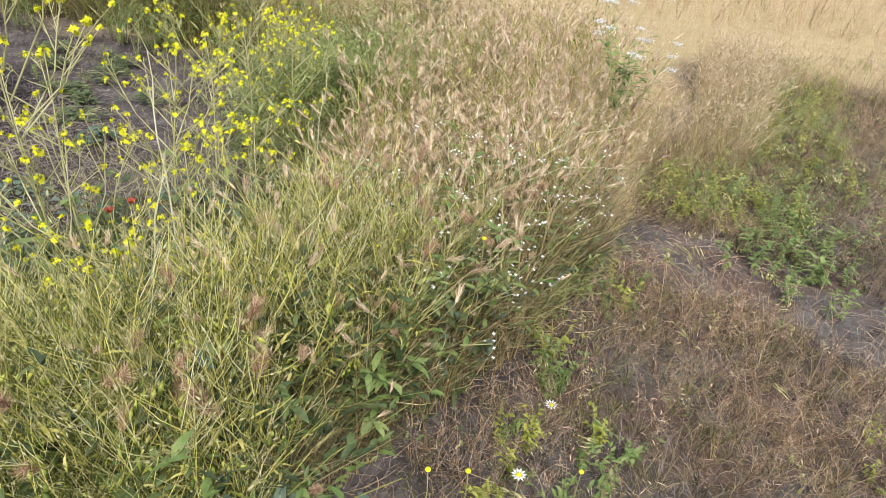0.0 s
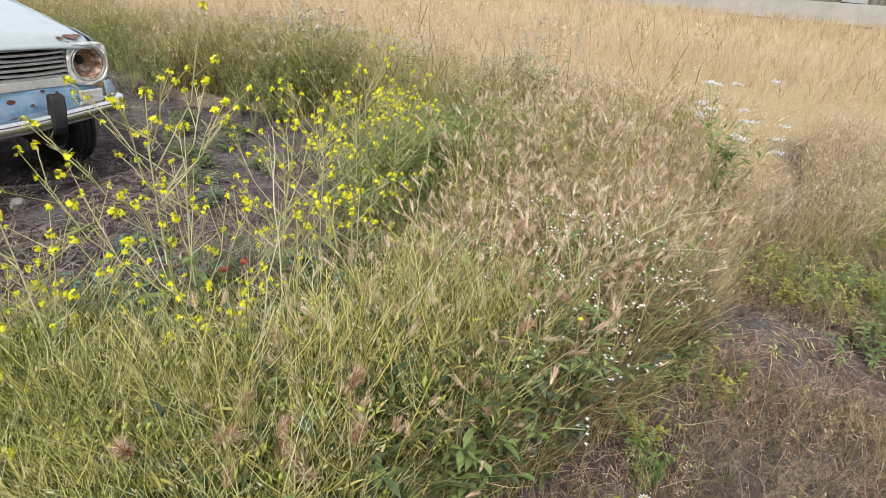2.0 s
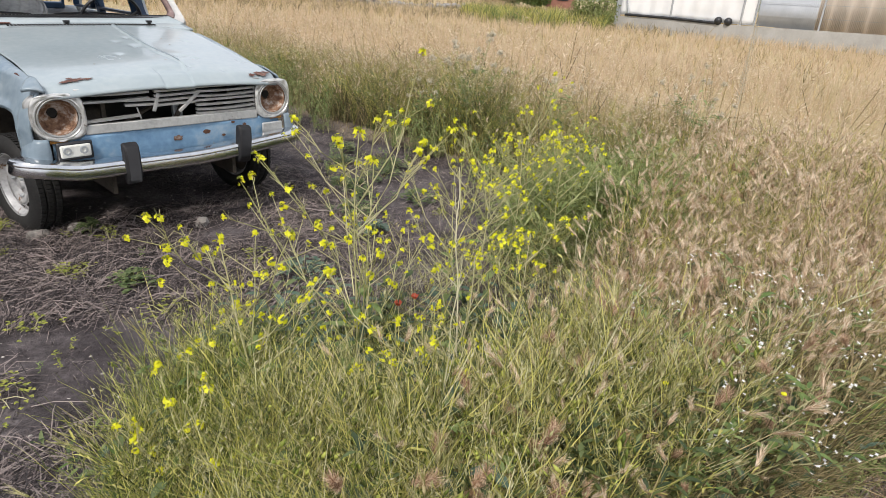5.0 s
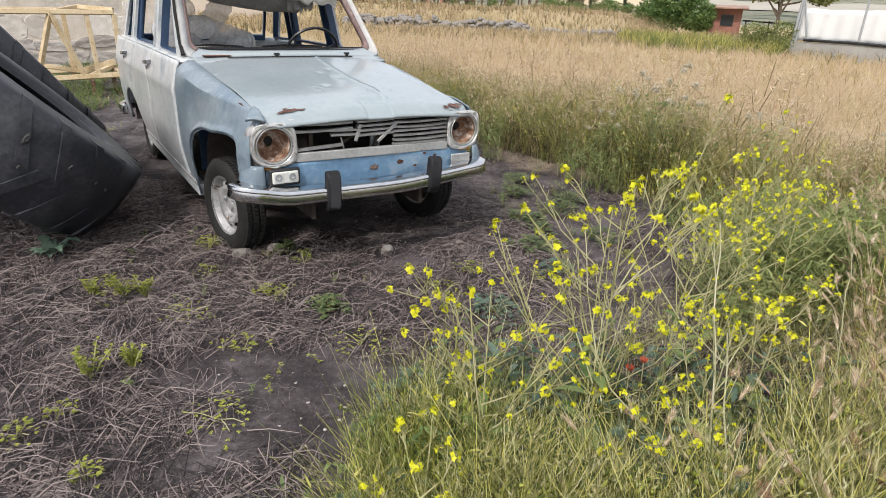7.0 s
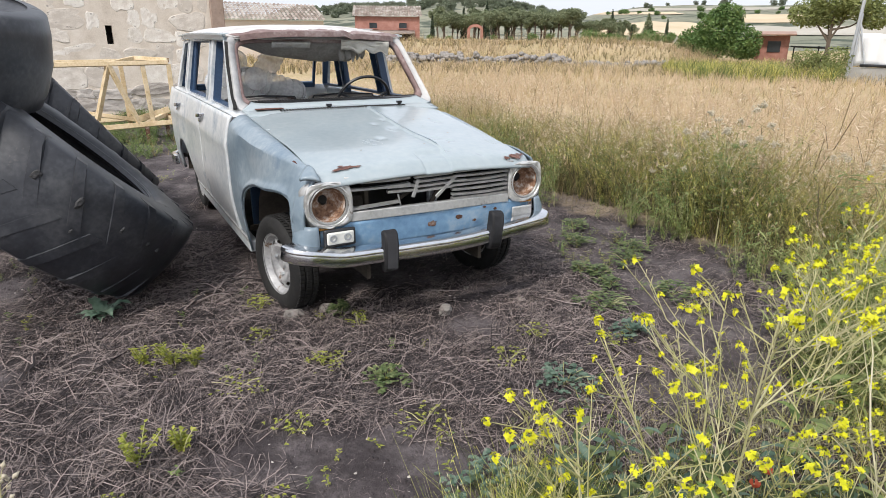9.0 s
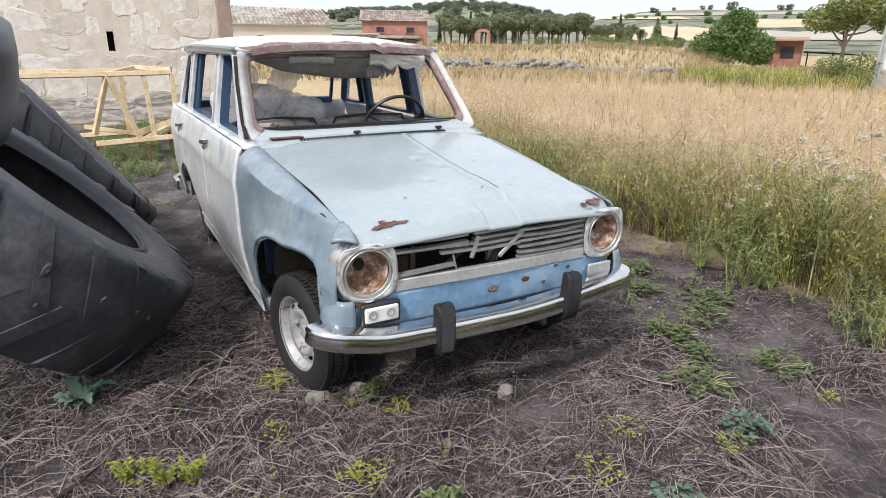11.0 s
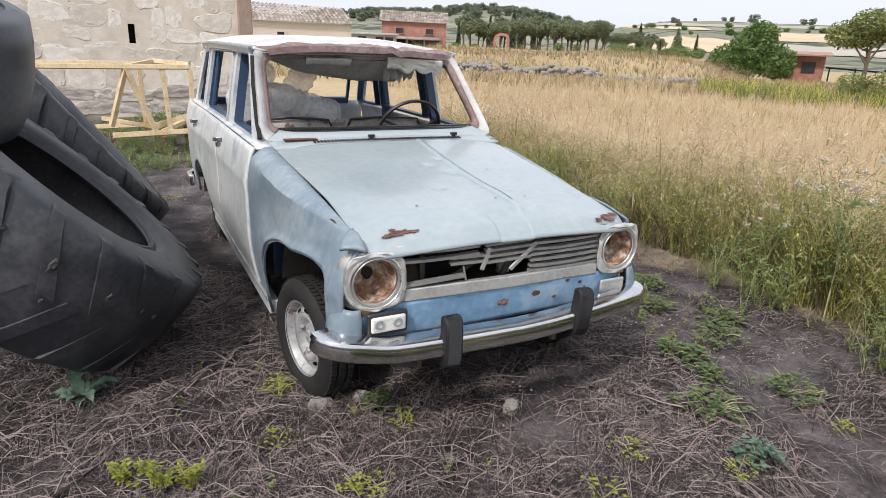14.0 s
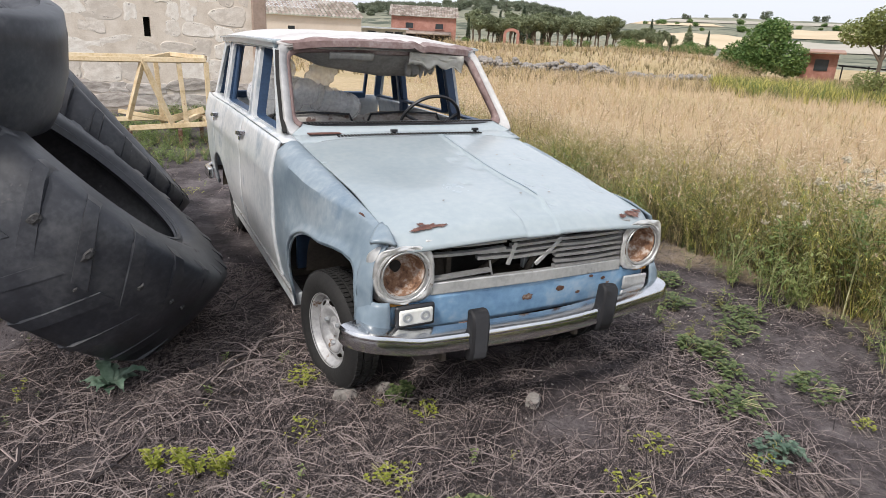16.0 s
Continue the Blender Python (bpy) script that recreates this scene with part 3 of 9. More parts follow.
def arch_bottom(y, base):
    b = base
    for cy, cz in (F_AX, R_AX):
        if cy < 2:
            q = abs((y - 0.56) / 0.41)
            if 0.158 <= y < 0.56:
                b = max(b, float(np.interp(y, *ARCH_FRONT)))
            elif q < 1 and y >= 0.56:
                b = max(b, 0.29 + 0.385 * (1 - q ** 2.5) ** 0.4)
            continue
        d = 0.315 ** 2 - (y - cy) ** 2
        if d > 0:
            b = max(b, cz + math.sqrt(d))
    return b


def sill_z(y):
    return 0.215 + 0.02 * (y - 1.2) / 2.4


def hood_edge(y):
    """Height and half width of the line between wing and bonnet."""
    t = min(1.0, max(0.0, (y - 0.07) / 1.2))
    return 0.800 + 0.172 * t ** 0.85, 0.600 + 0.055 * t


WING_W = ([0.080, 0.10, 0.13, 0.158, 0.2, 0.3, 0.5, 0.9, 1.2], [0.668, 0.678, 0.692, 0.700, 0.716, 0.737, 0.757, 0.766, 0.768])


def wing_side(y, z):
    """Half width of the wing's side below its crest."""
    he, hx = hood_edge(y)
    b = sm(0.75, 1.17, y)
    xc = hx + 0.010 + 0.088 * sm(0.10, 0.80, y)
    zc = he - 0.006 - 0.034 * sm(0.12, 0.9, y)
    w = float(np.interp(y, *WING_W)) - 0.012 * max(0.0, (0.52 - z) / 0.3)
    q = max(0.0, min(1.0, (z - 0.62) / (zc - 0.62)))
    x = w + (xc - w) * q ** 1.5 - 0.022 * math.sin(math.pi * q ** 0.8) * sm(0.14, 0.35, y)
    return x * (1 - b) + half(y, z) * b


def wing_point(y, v, s):
    zb = arch_bottom(y, 0.44 if y < 0.3 else sill_z(y))
    he, hx = hood_edge(y)
    zc = he - 0.006 - 0.034 * sm(0.12, 0.9, y)
    if v < 0.78:
        z = zb + (zc - zb) * (v / 0.78)
        x = wing_side(y, z) + 0.012 * math.exp(-((z - zb) / 0.022) ** 2) * sm(0.2, 0.35, y) * (y < 0.97)
        x += 0.0025 * jag(y, z, s * 3.0, 4.0)
    else:
        k = (v - 0.78) / 0.22
        x = wing_side(y, zc) * (1 - k) + hx * k
        z = zc + (he - zc) * math.sin(k * math.pi / 2) + 0.010 * math.sin(k * math.pi) * sm(0.2, 0.9, y)
    return Vector((s * x, y, z - (0.035 * sm(0.5, 0.9, v) * sm(0.2, 0.5, y) if s > 0 else 0.0)))


for s in (-1, 1):
    bm = bmesh.new()
    grid(bm, 110, 36, lambda u, v: wing_point(0.085 + 1.115 * u, v, s))
    wing = part("front_wing", bm, "paint_wing", car, "dented front wing with worn blue paint", solid=0.012 * s)
    bm = bmesh.new()
    lip = [(y, arch_bottom(y, 0.2)) for y in np.linspace(0.955, 0.24, 26)] + [(y, float(np.interp(y, *ARCH_FRONT))) for y in (0.205, 0.182, 0.172, 0.165)] + [(0.161, 0.46)]
    sweep(bm, [(s * (wing_side(y, z) + 0.008), y, z) for y, z in lip], [(-0.007, -0.004), (0.007, -0.004), (0.007, 0.004), (-0.007, 0.004)], up=(s, 0, 0))
    part("arch_lip", bm, "paint_wing", wing)
    # lower front corner below the lamp
    bm = bmesh.new()

    def corner(u, v):
        a = u * math.pi / 2
        tuck = 0.030 * max(0.0, v - 0.55) / 0.45
        return Vector((s * (0.622 + (0.090 - tuck) * math.sin(a) ** 0.8 + 0.003 * jag(u * 3, v * 2, s, 1.0)), 0.062 + 0.100 * (1 - math.cos(a)) ** 1.2 - 0.012 * math.sin(math.pi * v), 0.440 + 0.143 * v))

    grid(bm, 12, 8, corner)
    part("corner_panel", bm, "paint_wing", wing, "dented blue corner panel", solid=0.01 * s)
    # wheel housing
    bm = bmesh.new()
    grid(bm, 30, 2, lambda u, v: Vector((s * (0.685 - 0.35 * v), 0.165 + 0.80 * u, arch_bottom(0.165 + 0.80 * u, 0.3) + 0.004)))
    box(bm, (s * 0.335, 0.56, 0.48), (0.02, 0.80, 0.48))
    part("wheel_housing", bm, "dirt", wing)
    bm = bmesh.new()
    grid(bm, 20, 1, lambda u, v: Vector((s * (0.73 - 0.30 * v), R_AX[0] + 0.318 * math.cos(u * math.pi), R_AX[1] + 0.318 * math.sin(u * math.pi))))
    box(bm, (s * 0.43, R_AX[0], 0.42), (0.02, 0.66, 0.38))
    part("rear_wheel_housing", bm, "dirt", car)

    # doors and quarter: lower skins
    def skin(y0, y1, name, label):
        bm = bmesh.new()

        def f(u, v):
            y = y0 + (y1 - y0) * u
            zb = arch_bottom(y, sill_z(y) + 0.055)
            z = zb + ((0.972 if s < 0 else 0.945 - 0.07 * sm(1.65, 1.25, y)) - zb) * v
            x = half(y, z)
            x += 0.006 * math.exp(-((z - 0.80) / 0.025) ** 2) + 0.004 * jag(y, z, s, 3.0)
            return Vector((s * x, y, z))

        grid(bm, 26, 26, f)
        return part(name, bm, "paint_side", car, label, solid=0.02 * s)

    front_door = skin(1.212, 2.128, "front_door", "pale blue front door with a chalky shine")
    rear_door = skin(2.14, 3.19, "rear_door", "pale blue rear door with smudged paint")
    quarter = skin(3.20, 3.74, "rear_quarter", "pale blue rear quarter panel")
    if s < 0:
        bm = bmesh.new()
        grid(bm, 40, 2, lambda u, v: Vector((s * ((1 - v) * (half(1.20 + 2.50 * u, 0.97) - 0.004) + v * (0.655 + 0.016 * u)), 1.20 + 2.50 * u, 0.9705 + 0.010 * v - 0.006 * (u < 0.02))))
        part("belt_panel", bm, "paint_side", car, solid=0.006 * s)
    bm = bmesh.new()
    sweep(bm, [(s * 0.72, y, sill_z(y) + 0.02) for y in (0.99, 1.5, 2.1, 2.75)], rect(0.05, 0.07))
    part("sill", bm, "paint_side", car, bevel=0.008)
    bm = bmesh.new()
    sweep(bm, [(s * 0.748, y, sill_z(y) + 0.06) for y in (0.99, 1.5, 2.1, 2.75)], rect(0.012, 0.016))
    part("sill_strip", bm, "grey_trim", car)

    # side windows: frames with blue inner jambs
    def side(y, z, off=0.0):
        return (s * (upper_x(z) + off + 0.016 * sm(1.8, 3.0, y) - 0.015 * max(0.0, (y - 2.9) / 0.9) ** 2), y, z)

    wins = {"front": [(1.415, 0.978), (2.07, 0.978), (2.10, 1.398), (1.785, 1.398)], "rear": [(2.19, 0.978), (3.03, 0.975), (2.98, 1.390), (2.225, 1.398)], "quarter": [(3.15, 0.97), (3.60, 0.96), (3.32, 1.365), (3.11, 1.378)]}
    owner = {"front": front_door, "rear": rear_door, "quarter": quarter}
    for key, poly in wins.items():
        cy, cz = sum(p[0] for p in poly) / 4, sum(p[1] for p in poly) / 4
        loop = []
        for i in range(4):
            p, q, o = poly[i], poly[(i + 1) % 4], poly[i - 1]
            for k in range(5):
                t = k / 4
                a = (p[0] + (o[0] - p[0]) * 0.10 * (1 - t), p[1] + (o[1] - p[1]) * 0.10 * (1 - t)) if t < 0.5 else (p[0] + (q[0] - p[0]) * 0.10 * t, p[1] + (q[1] - p[1]) * 0.10 * t)
                if k in (0, 4):
                    loop.append(a)
                elif k == 2:
                    loop.append((p[0] + ((o[0] + q[0]) / 2 - p[0]) * 0.03, p[1] + ((o[1] + q[1]) / 2 - p[1]) * 0.03))
        bm = bmesh.new()
        sweep(bm, [side(y, z) for y, z in loop], [(-0.011, -0.012), (0.011, -0.012), (0.011, 0.012), (-0.011, 0.012)], closed=True, up=(s, 0, 0))
        part("window_frame", bm, "paint_side", owner[key], sharp=30)
        bm = bmesh.new()
        sweep(bm, [side(cy + (y - cy) * 0.975, cz + (z - cz) * 0.95, -0.030) for y, z in loop], [(-0.008, -0.03), (0.008, -0.03), (0.008, 0.022), (-0.008, 0.022)], closed=True, up=(s, 0, 0))
        part("inner_frame", bm, "inner_blue", owner[key], "dark blue inner window frame", sharp=30)

    # pillars and roof rail
    def pillar(a, b, w, name="pillar", mat="paint_side", d=0.035):
        bm = bmesh.new()
        sweep(bm, [side(a[0] + (b[0] - a[0]) * t, a[1] + (b[1] - a[1]) * t, -0.012) for t in (0, 0.25, 0.5, 0.75, 1)], rect(w, d), up=(s, 0, 0))
        return part(name, bm, mat, car, bevel=0.006)

    pillar((2.13, 0.96), (2.165, 1.41), 0.075, "middle_pillar")
    pillar((3.09, 0.96), (3.04, 1.40), 0.10, "rear_pillar")
    pillar((3.66, 0.95), (3.38, 1.39), 0.09, "tail_pillar")
    bm = bmesh.new()
    sweep(bm, [(s * 0.604, 1.765, 1.412), (s * 0.612, 1.82, 1.412), (s * 0.632, 2.2, 1.415), (s * 0.645, 2.8, 1.415), (s * 0.640, 3.38, 1.40)], rect(0.05, 0.05))
    part("roof_rail", bm, "paint", car, bevel=0.008)
    bm = bmesh.new()
    sweep(bm, [(s * 0.628, 1.75, 1.424), (s * 0.645, 1.82, 1.428), (s * 0.668, 2.2, 1.432), (s * 0.680, 2.8, 1.432), (s * 0.672, 3.40, 1.415)], rect(0.022, 0.012))
    part("gutter", bm, "paint", car)
    # dark strip added to stand for the shaded gap between door and windscreen post
    bm = bmesh.new()
    sweep(bm, [(s * 0.684, 1.32, 1.00), (s * 0.672, 1.44, 1.06), (s * 0.648, 1.61, 1.25), (s * 0.624, 1.72, 1.38)], rect(0.012, 0.02), up=(s, 0, 0))
    if s < 0:
        part("door_post", bm, "dark", car)
    # handles
    for hy, hz, own in ((2.06, 0.885, front_door), (3.10, 0.865, rear_door)):
        bm = bmesh.new()
        hx = half(hy, hz)
        sweep(bm, [(s * (hx + 0.002), hy - 0.075, hz + 0.016), (s * (hx + 0.040), hy - 0.070, hz + 0.018), (s * (hx + 0.046), hy - 0.01, hz + 0.010), (s * (hx + 0.044), hy + 0.035, hz + 0.002), (s * (hx + 0.002), hy + 0.05, hz - 0.004)], rect(0.022, 0.026))
        box(bm, (s * (hx + 0.016), hy + 0.065, hz - 0.032), (0.034, 0.040, 0.030))
        box(bm, (s * (hx + 0.002), hy + 0.0, hz - 0.006), (0.010, 0.19, 0.034))
        part("door_handle", bm, "chrome_light", own, "tarnished chrome door handle", bevel=0.004)
    bm = bmesh.new()
    lathe(bm, [(0.013, 0.0), (0.013, 0.004), (0.008, 0.004), (0.008, 0.0005)], 12, Matrix.Translation((s * (wing_side(1.06, 0.746) + 0.003), 1.06, 0.746)) @ Matrix.Scale(s, 4))
    part("drain_hole_plug", bm, "dark", wing)
    if s < 0:
        for i, (py, pz, ry, rz) in enumerate([(0.80, 0.83, 0.014, 0.030), (0.30, 0.845, 0.030, 0.010), (0.22, 0.82, 0.028, 0.008), (0.17, 0.80, 0.020, 0.007)]):
            bm = bmesh.new()
            ring = []
            for k in range(16):
                a = 6.283 * k / 16
                q = 0.6 + 0.8 * abs(jag(math.cos(a), math.sin(a), i * 2.7, 1.7))
                y, z = py + ry * q * math.cos(a), pz + rz * q * math.sin(a)
                ring.append(bm.verts.new((s * (wing_side(y, z) + 0.0035), y, z)))
            c = bm.verts.new((s * (wing_side(py, pz) + 0.0035), py, pz))
            for k in range(16):
                bm.faces.new((c, ring[k], ring[(k + 1) % 16]))
            part("rust_stain", bm, "rustpatch", wing, "brown rust stain on the wing")

# bonnet with a raised centre crease, a pressed panel and dents
DENTS = [(0.055, 0.673, 0.030, 0.008), (-0.107, 0.483, 0.022, 0.007), (0.195, 0.428, 0.026, 0.010), (0.423, 0.832, 0.024, 0.008), (0.252, 0.364, 0.020, 0.008), (0.53, 0.368, 0.024, 0.008), (0.145, 0.192, 0.016, 0.007), (0.299, 0.123, 0.020, 0.006), (-0.01, 0.795, 0.020, 0.005), (0.08, 0.878, 0.018, 0.006), (0.23, 0.60, 0.07, 0.006), (-0.3, 0.8, 0.12, 0.004)]


def bonnet_z(x, y):
    t = min(1.0, max(0.0, (y - 0.05) / 1.21))
    z = 0.814 + 0.170 * t ** 0.86 - 0.030 * (abs(x) / 0.62) ** 3
    z += 0.022 * math.exp(-((y - 0.25) / 0.25) ** 2) * (1 - (x / 0.62) ** 2)
    c = float(np.interp(y, [0.05, 0.2, 0.45, 0.7, 1.05, 1.22], [0.08, 0.11, 0.092, 0.103, 0.12, 0.131]))
    z += (0.014 * math.exp(-((x - c) / 0.007) ** 2) + 0.008 * sm(c + 0.02, c - 0.02, x) * sm(0.5, 0.0, abs(x - c))) * sm(0.12, 0.22, y) * sm(1.26, 1.2, y)
    f = sm(0.082, 0.070, abs(x - 0.012)) * sm(0.185, 0.170, y) * sm(0.030, 0.045, y)
    z -= 0.007 * f
    for dx, dy, dr, dd in DENTS:
        z -= dd * math.exp(-((x - dx) ** 2 + ((y - dy) * 0.7) ** 2) / (dr * dr))
    z += 0.004 * jag(x, y, 9.0, 2.5)
    return z


def bonnet(u, v):
    hy = 0.035 + 1.215 * v
    hw = hood_edge(hy)[1] - 0.006
    x = (2 * u - 1) * hw + (0.024 * (1 - 2 * u) * sm(0.1, 0.45, v) if u < 0.5 else 0)
    y = hy + 0.035 * (abs(2 * u - 1)) ** 4 * (1 - v)
    z = bonnet_z(x, y)
    if v < 0.06:
        k = 1 - v / 0.06
        z -= 0.042 * k ** 1.6
    z += 0.010 * sm(0.0, 0.8, 1 - v) * (1 if u < 0.5 else 0) * abs(2 * u - 1) ** 2
    return Vector((x, y, z))


bm = bmesh.new()
grid(bm, 230, 100, bonnet)
hood = part("bonnet", bm, "paint", car, "dented pale blue bonnet with a crease along its middle", solid=0.012)


def rust_patch(cx, cy, rx, ry, seed, parent, zf, mat="rustpatch"):
    bm = bmesh.new()
    c = bm.verts.new((cx, cy, zf(cx, cy) + 0.0025))
    ring = []
    for i in range(44):
        a = 2 * math.pi * i / 44
        k = 0.55 + 0.75 * abs(jag(math.cos(a) * 2, math.sin(a) * 2, seed, 1.6)) + 0.25 * jag(math.cos(a) * 6, math.sin(a) * 6, seed)
        x, y = cx + rx * k * math.cos(a), max(0.065, cy + ry * k * math.sin(a))
        ring.append(bm.verts.new((x, y, zf(x, y) + 0.0025)))
    for i in range(44):
        bm.faces.new((c, ring[i], ring[(i + 1) % 44]))
    return part("rust_patch", bm, mat, parent, "flaking brown rust patch")


def hood_top(x, y):
    hw = hood_edge(y)[1] - 0.006
    v = (y - 0.035) / 1.215
    return bonnet_z(x, y) - (0.042 * (1 - v / 0.06) ** 1.6 if v < 0.06 else 0) + 0.010 * sm(0, 0.8, 1 - v) * (1 if x < 0 else 0) * (x / hw) ** 2 + 0.002


for i, (x, y, rx, ry) in enumerate([(-0.455, 0.118, 0.060, 0.022), (-0.50, 0.112, 0.035, 0.012), (-0.40, 0.112, 0.030, 0.012), (-0.47, 0.145, 0.018, 0.012), (0.50, 0.095, 0.055, 0.024), (0.55, 0.12, 0.030, 0.018), (0.44, 0.080, 0.026, 0.012), (0.58, 0.135, 0.016, 0.010)]):
    rust_patch(x, y, rx, ry, 1.0 + i * 1.9, hood, hood_top)
for i, (x, y) in enumerate([(0.26, 0.70), (0.33, 0.52), (0.13, 0.37), (0.21, 0.30), (0.40, 0.88), (0.05, 0.28), (-0.30, 0.30), (0.28, 0.86)]):
    rust_patch(x, y, 0.007, 0.006, i * 1.3, hood, hood_top, "rust")


def hood_line(pts, r, mat, name, label=""):
    """A thin strip laid on the bonnet to draw the shading of a fold."""
    path = []
    for (xa, ya), (xb, yb) in zip(pts, pts[1:]):
        n = max(2, int(math.hypot(xb - xa, yb - ya) / 0.02))
        path += [(xa + (xb - xa) * i / n, ya + (yb - ya) * i / n) for i in range(n)]
    path.append(pts[-1])
    bm = bmesh.new()
    sweep(bm, [(x, y, hood_top(x, y) + (0.002 if y > 0.3 else 0.0)) for x, y in path], rect(r * 2, 0.003))
    part(name, bm, mat, hood, label)


# shading of the crease is drawn on as a thin darker strip
hood_line([(0.131, 1.19), (0.12, 1.05), (0.103, 0.70), (0.092, 0.45), (0.105, 0.24)], 0.0013, "paint_wing", "crease_line", "thin blue-grey line drawing the shade of the bonnet crease")
# inner engine bay, firewall, floor
bm = bmesh.new()
box(bm, (0, 1.29, 0.62), (1.30, 0.03, 0.70))
part("firewall", bm, "inner_blue", car)
bm = bmesh.new()
box(bm, (0, 2.5, 0.27), (1.36, 2.5, 0.03))
part("floor_pan", bm, "dirt", car)
bm = bmesh.new()
box(bm, (0, 0.30, 0.45), (0.60, 0.24, 0.24))
box(bm, (0.12, 0.62, 0.55), (0.32, 0.40, 0.28))
tube(bm, [(-0.3, 0.14, 0.58), (-0.05, 0.16, 0.70), (0.2, 0.2, 0.66)], 0.012)
tube(bm, [(-0.02, 0.13, 0.56), (0.05, 0.13, 0.68)], 0.014)
part("engine_block", bm, "dirt", car, bevel=0.02)
bm = bmesh.new()
box(bm, (0.03, 0.16, 0.645), (0.05, 0.03, 0.08))
part("latch_bracket", bm, "galv", car, bevel=0.004)

# cowl and air intake
bm = bmesh.new()
grid(bm, 30, 6, lambda u, v: Vector(((2 * u - 1) * (0.665 - 0.035 * v), 1.235 + 0.155 * v, 0.966 + 0.036 * math.sin(v * 1.57) - 0.012 * abs(2 * u - 1) ** 3)))
cowl = part("cowl_panel", bm, "paint", car, solid=0.012)
bm = bmesh.new()
box(bm, (0, 0, 0), (0.009, 0.034, 0.006))
slot_mesh = bpy.data.meshes.new("intake_slot")
bm.to_mesh(slot_mesh)
bm.free()
slot_mesh.materials.append(M["dark"])
for i in range(46):
    x = -0.42 + 0.84 * i / 45
    ob = new("intake_slot", slot_mesh)
    ob.parent = cowl
    ob.location = (x, 1.285, 0.9865 - 0.012 * abs(x / 0.65) ** 3)
bm = bmesh.new()
box(bm, (-0.485, 1.312, 0.993), (0.17, 0.040, 0.006))
part("rust_strip", bm, "rustpatch", cowl, bevel=0.002)
for x in (-0.10, 0.40):
    bm = bmesh.new()
    tube(bm, [(x, 1.315, 0.975), (x, 1.305, 1.004)], 0.012, 0.010, 8)
    box(bm, (x - 0.005, 1.30, 1.002), (0.034, 0.020, 0.013))
    part("wiper_spindle", bm, "plastic_black", cowl)
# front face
# near-black plate added as the shade behind the grille slats
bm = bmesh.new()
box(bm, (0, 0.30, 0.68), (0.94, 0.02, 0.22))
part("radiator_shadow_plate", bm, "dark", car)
bm = bmesh.new()
box(bm, (0, 0.085, 0.788), (0.96, 0.03, 0.022))
part("grille_top_rail", bm, "grey_trim", car, bevel=0.005)
bm = bmesh.new()
sweep(bm, [(-0.455, 0.085, 0.606), (0, 0.070, 0.604), (0.455, 0.085, 0.598)], [(-0.016, -0.024), (0.016, -0.024), (0.012, 0.022), (-0.016, 0.022)])
part("grille_bottom_rail", bm, "grey_trim", car, "dull alloy strip below the grille", bevel=0.004)


def slat(x0, x1, z0, z1, y=0.088, sag=0.0):
    bm = bmesh.new()
    n = 5
    sweep(bm, [(x0 + (x1 - x0) * i / n, y - 0.012 * (1 - (2 * (x0 + (x1 - x0) * i / n) / 0.95) ** 2), z0 + (z1 - z0) * i / n - sag * math.sin(math.pi * i / n)) for i in range(n + 1)], [(-0.011, -0.0045), (0.011, -0.0065), (0.011, 0.0045), (-0.011, 0.0065)])
    return part("grille_slat", bm, "slat", car, sharp=30)


for i in range(6):
    z = 0.772 - 0.0235 * i
    slat(0.10, 0.455, z, z - 0.002, sag=0.003 * (i % 3))
    if i in (0, 1, 2, 3):
        slat(-0.115, 0.10, z - 0.008, z - 0.004)
    if i in (0, 1):
        slat(-0.455, -0.14, z - 0.003 - 0.012 * i, z - 0.006 - 0.006 * i, sag=0.004)
    if i in (2, 3):
        slat(-0.26, -0.10, z + 0.004, z)
slat(-0.455, -0.20, 0.640, 0.652)
slat(0.10, 0.455, 0.632, 0.628)
for a, b in (((-0.095, 0.752), (-0.125, 0.665)), ((0.125, 0.752), (0.005, 0.652))):
    bm = bmesh.new()
    sweep(bm, [(a[0], 0.070, a[1]), (b[0], 0.070, b[1])], rect(0.018, 0.010), up=(0, -1, 0))
    part("grille_badge_bar", bm, "grey_trim", car, bevel=0.003)
bm = bmesh.new()
sweep(bm, [(-0.205, 0.075, 0.69), (-0.19, 0.075, 0.63)], rect(0.006, 0.006))
part("grille_stay", bm, "slat", car)


def valance(u, v):
    x = -0.60 + 1.20 * u
    z = 0.440 + 0.140 * v
    return Vector((x, 0.082 - 0.016 * (1 - (x / 0.62) ** 2) + 0.012 * (1 - v) + 0.006 * jag(x, z, 0, 6.0), z))


bm = bmesh.new()
grid(bm, 60, 8, valance)
val = part("front_valance", bm, "blue", car, "blue front panel with chipped paint and rust spots", solid=-0.012)
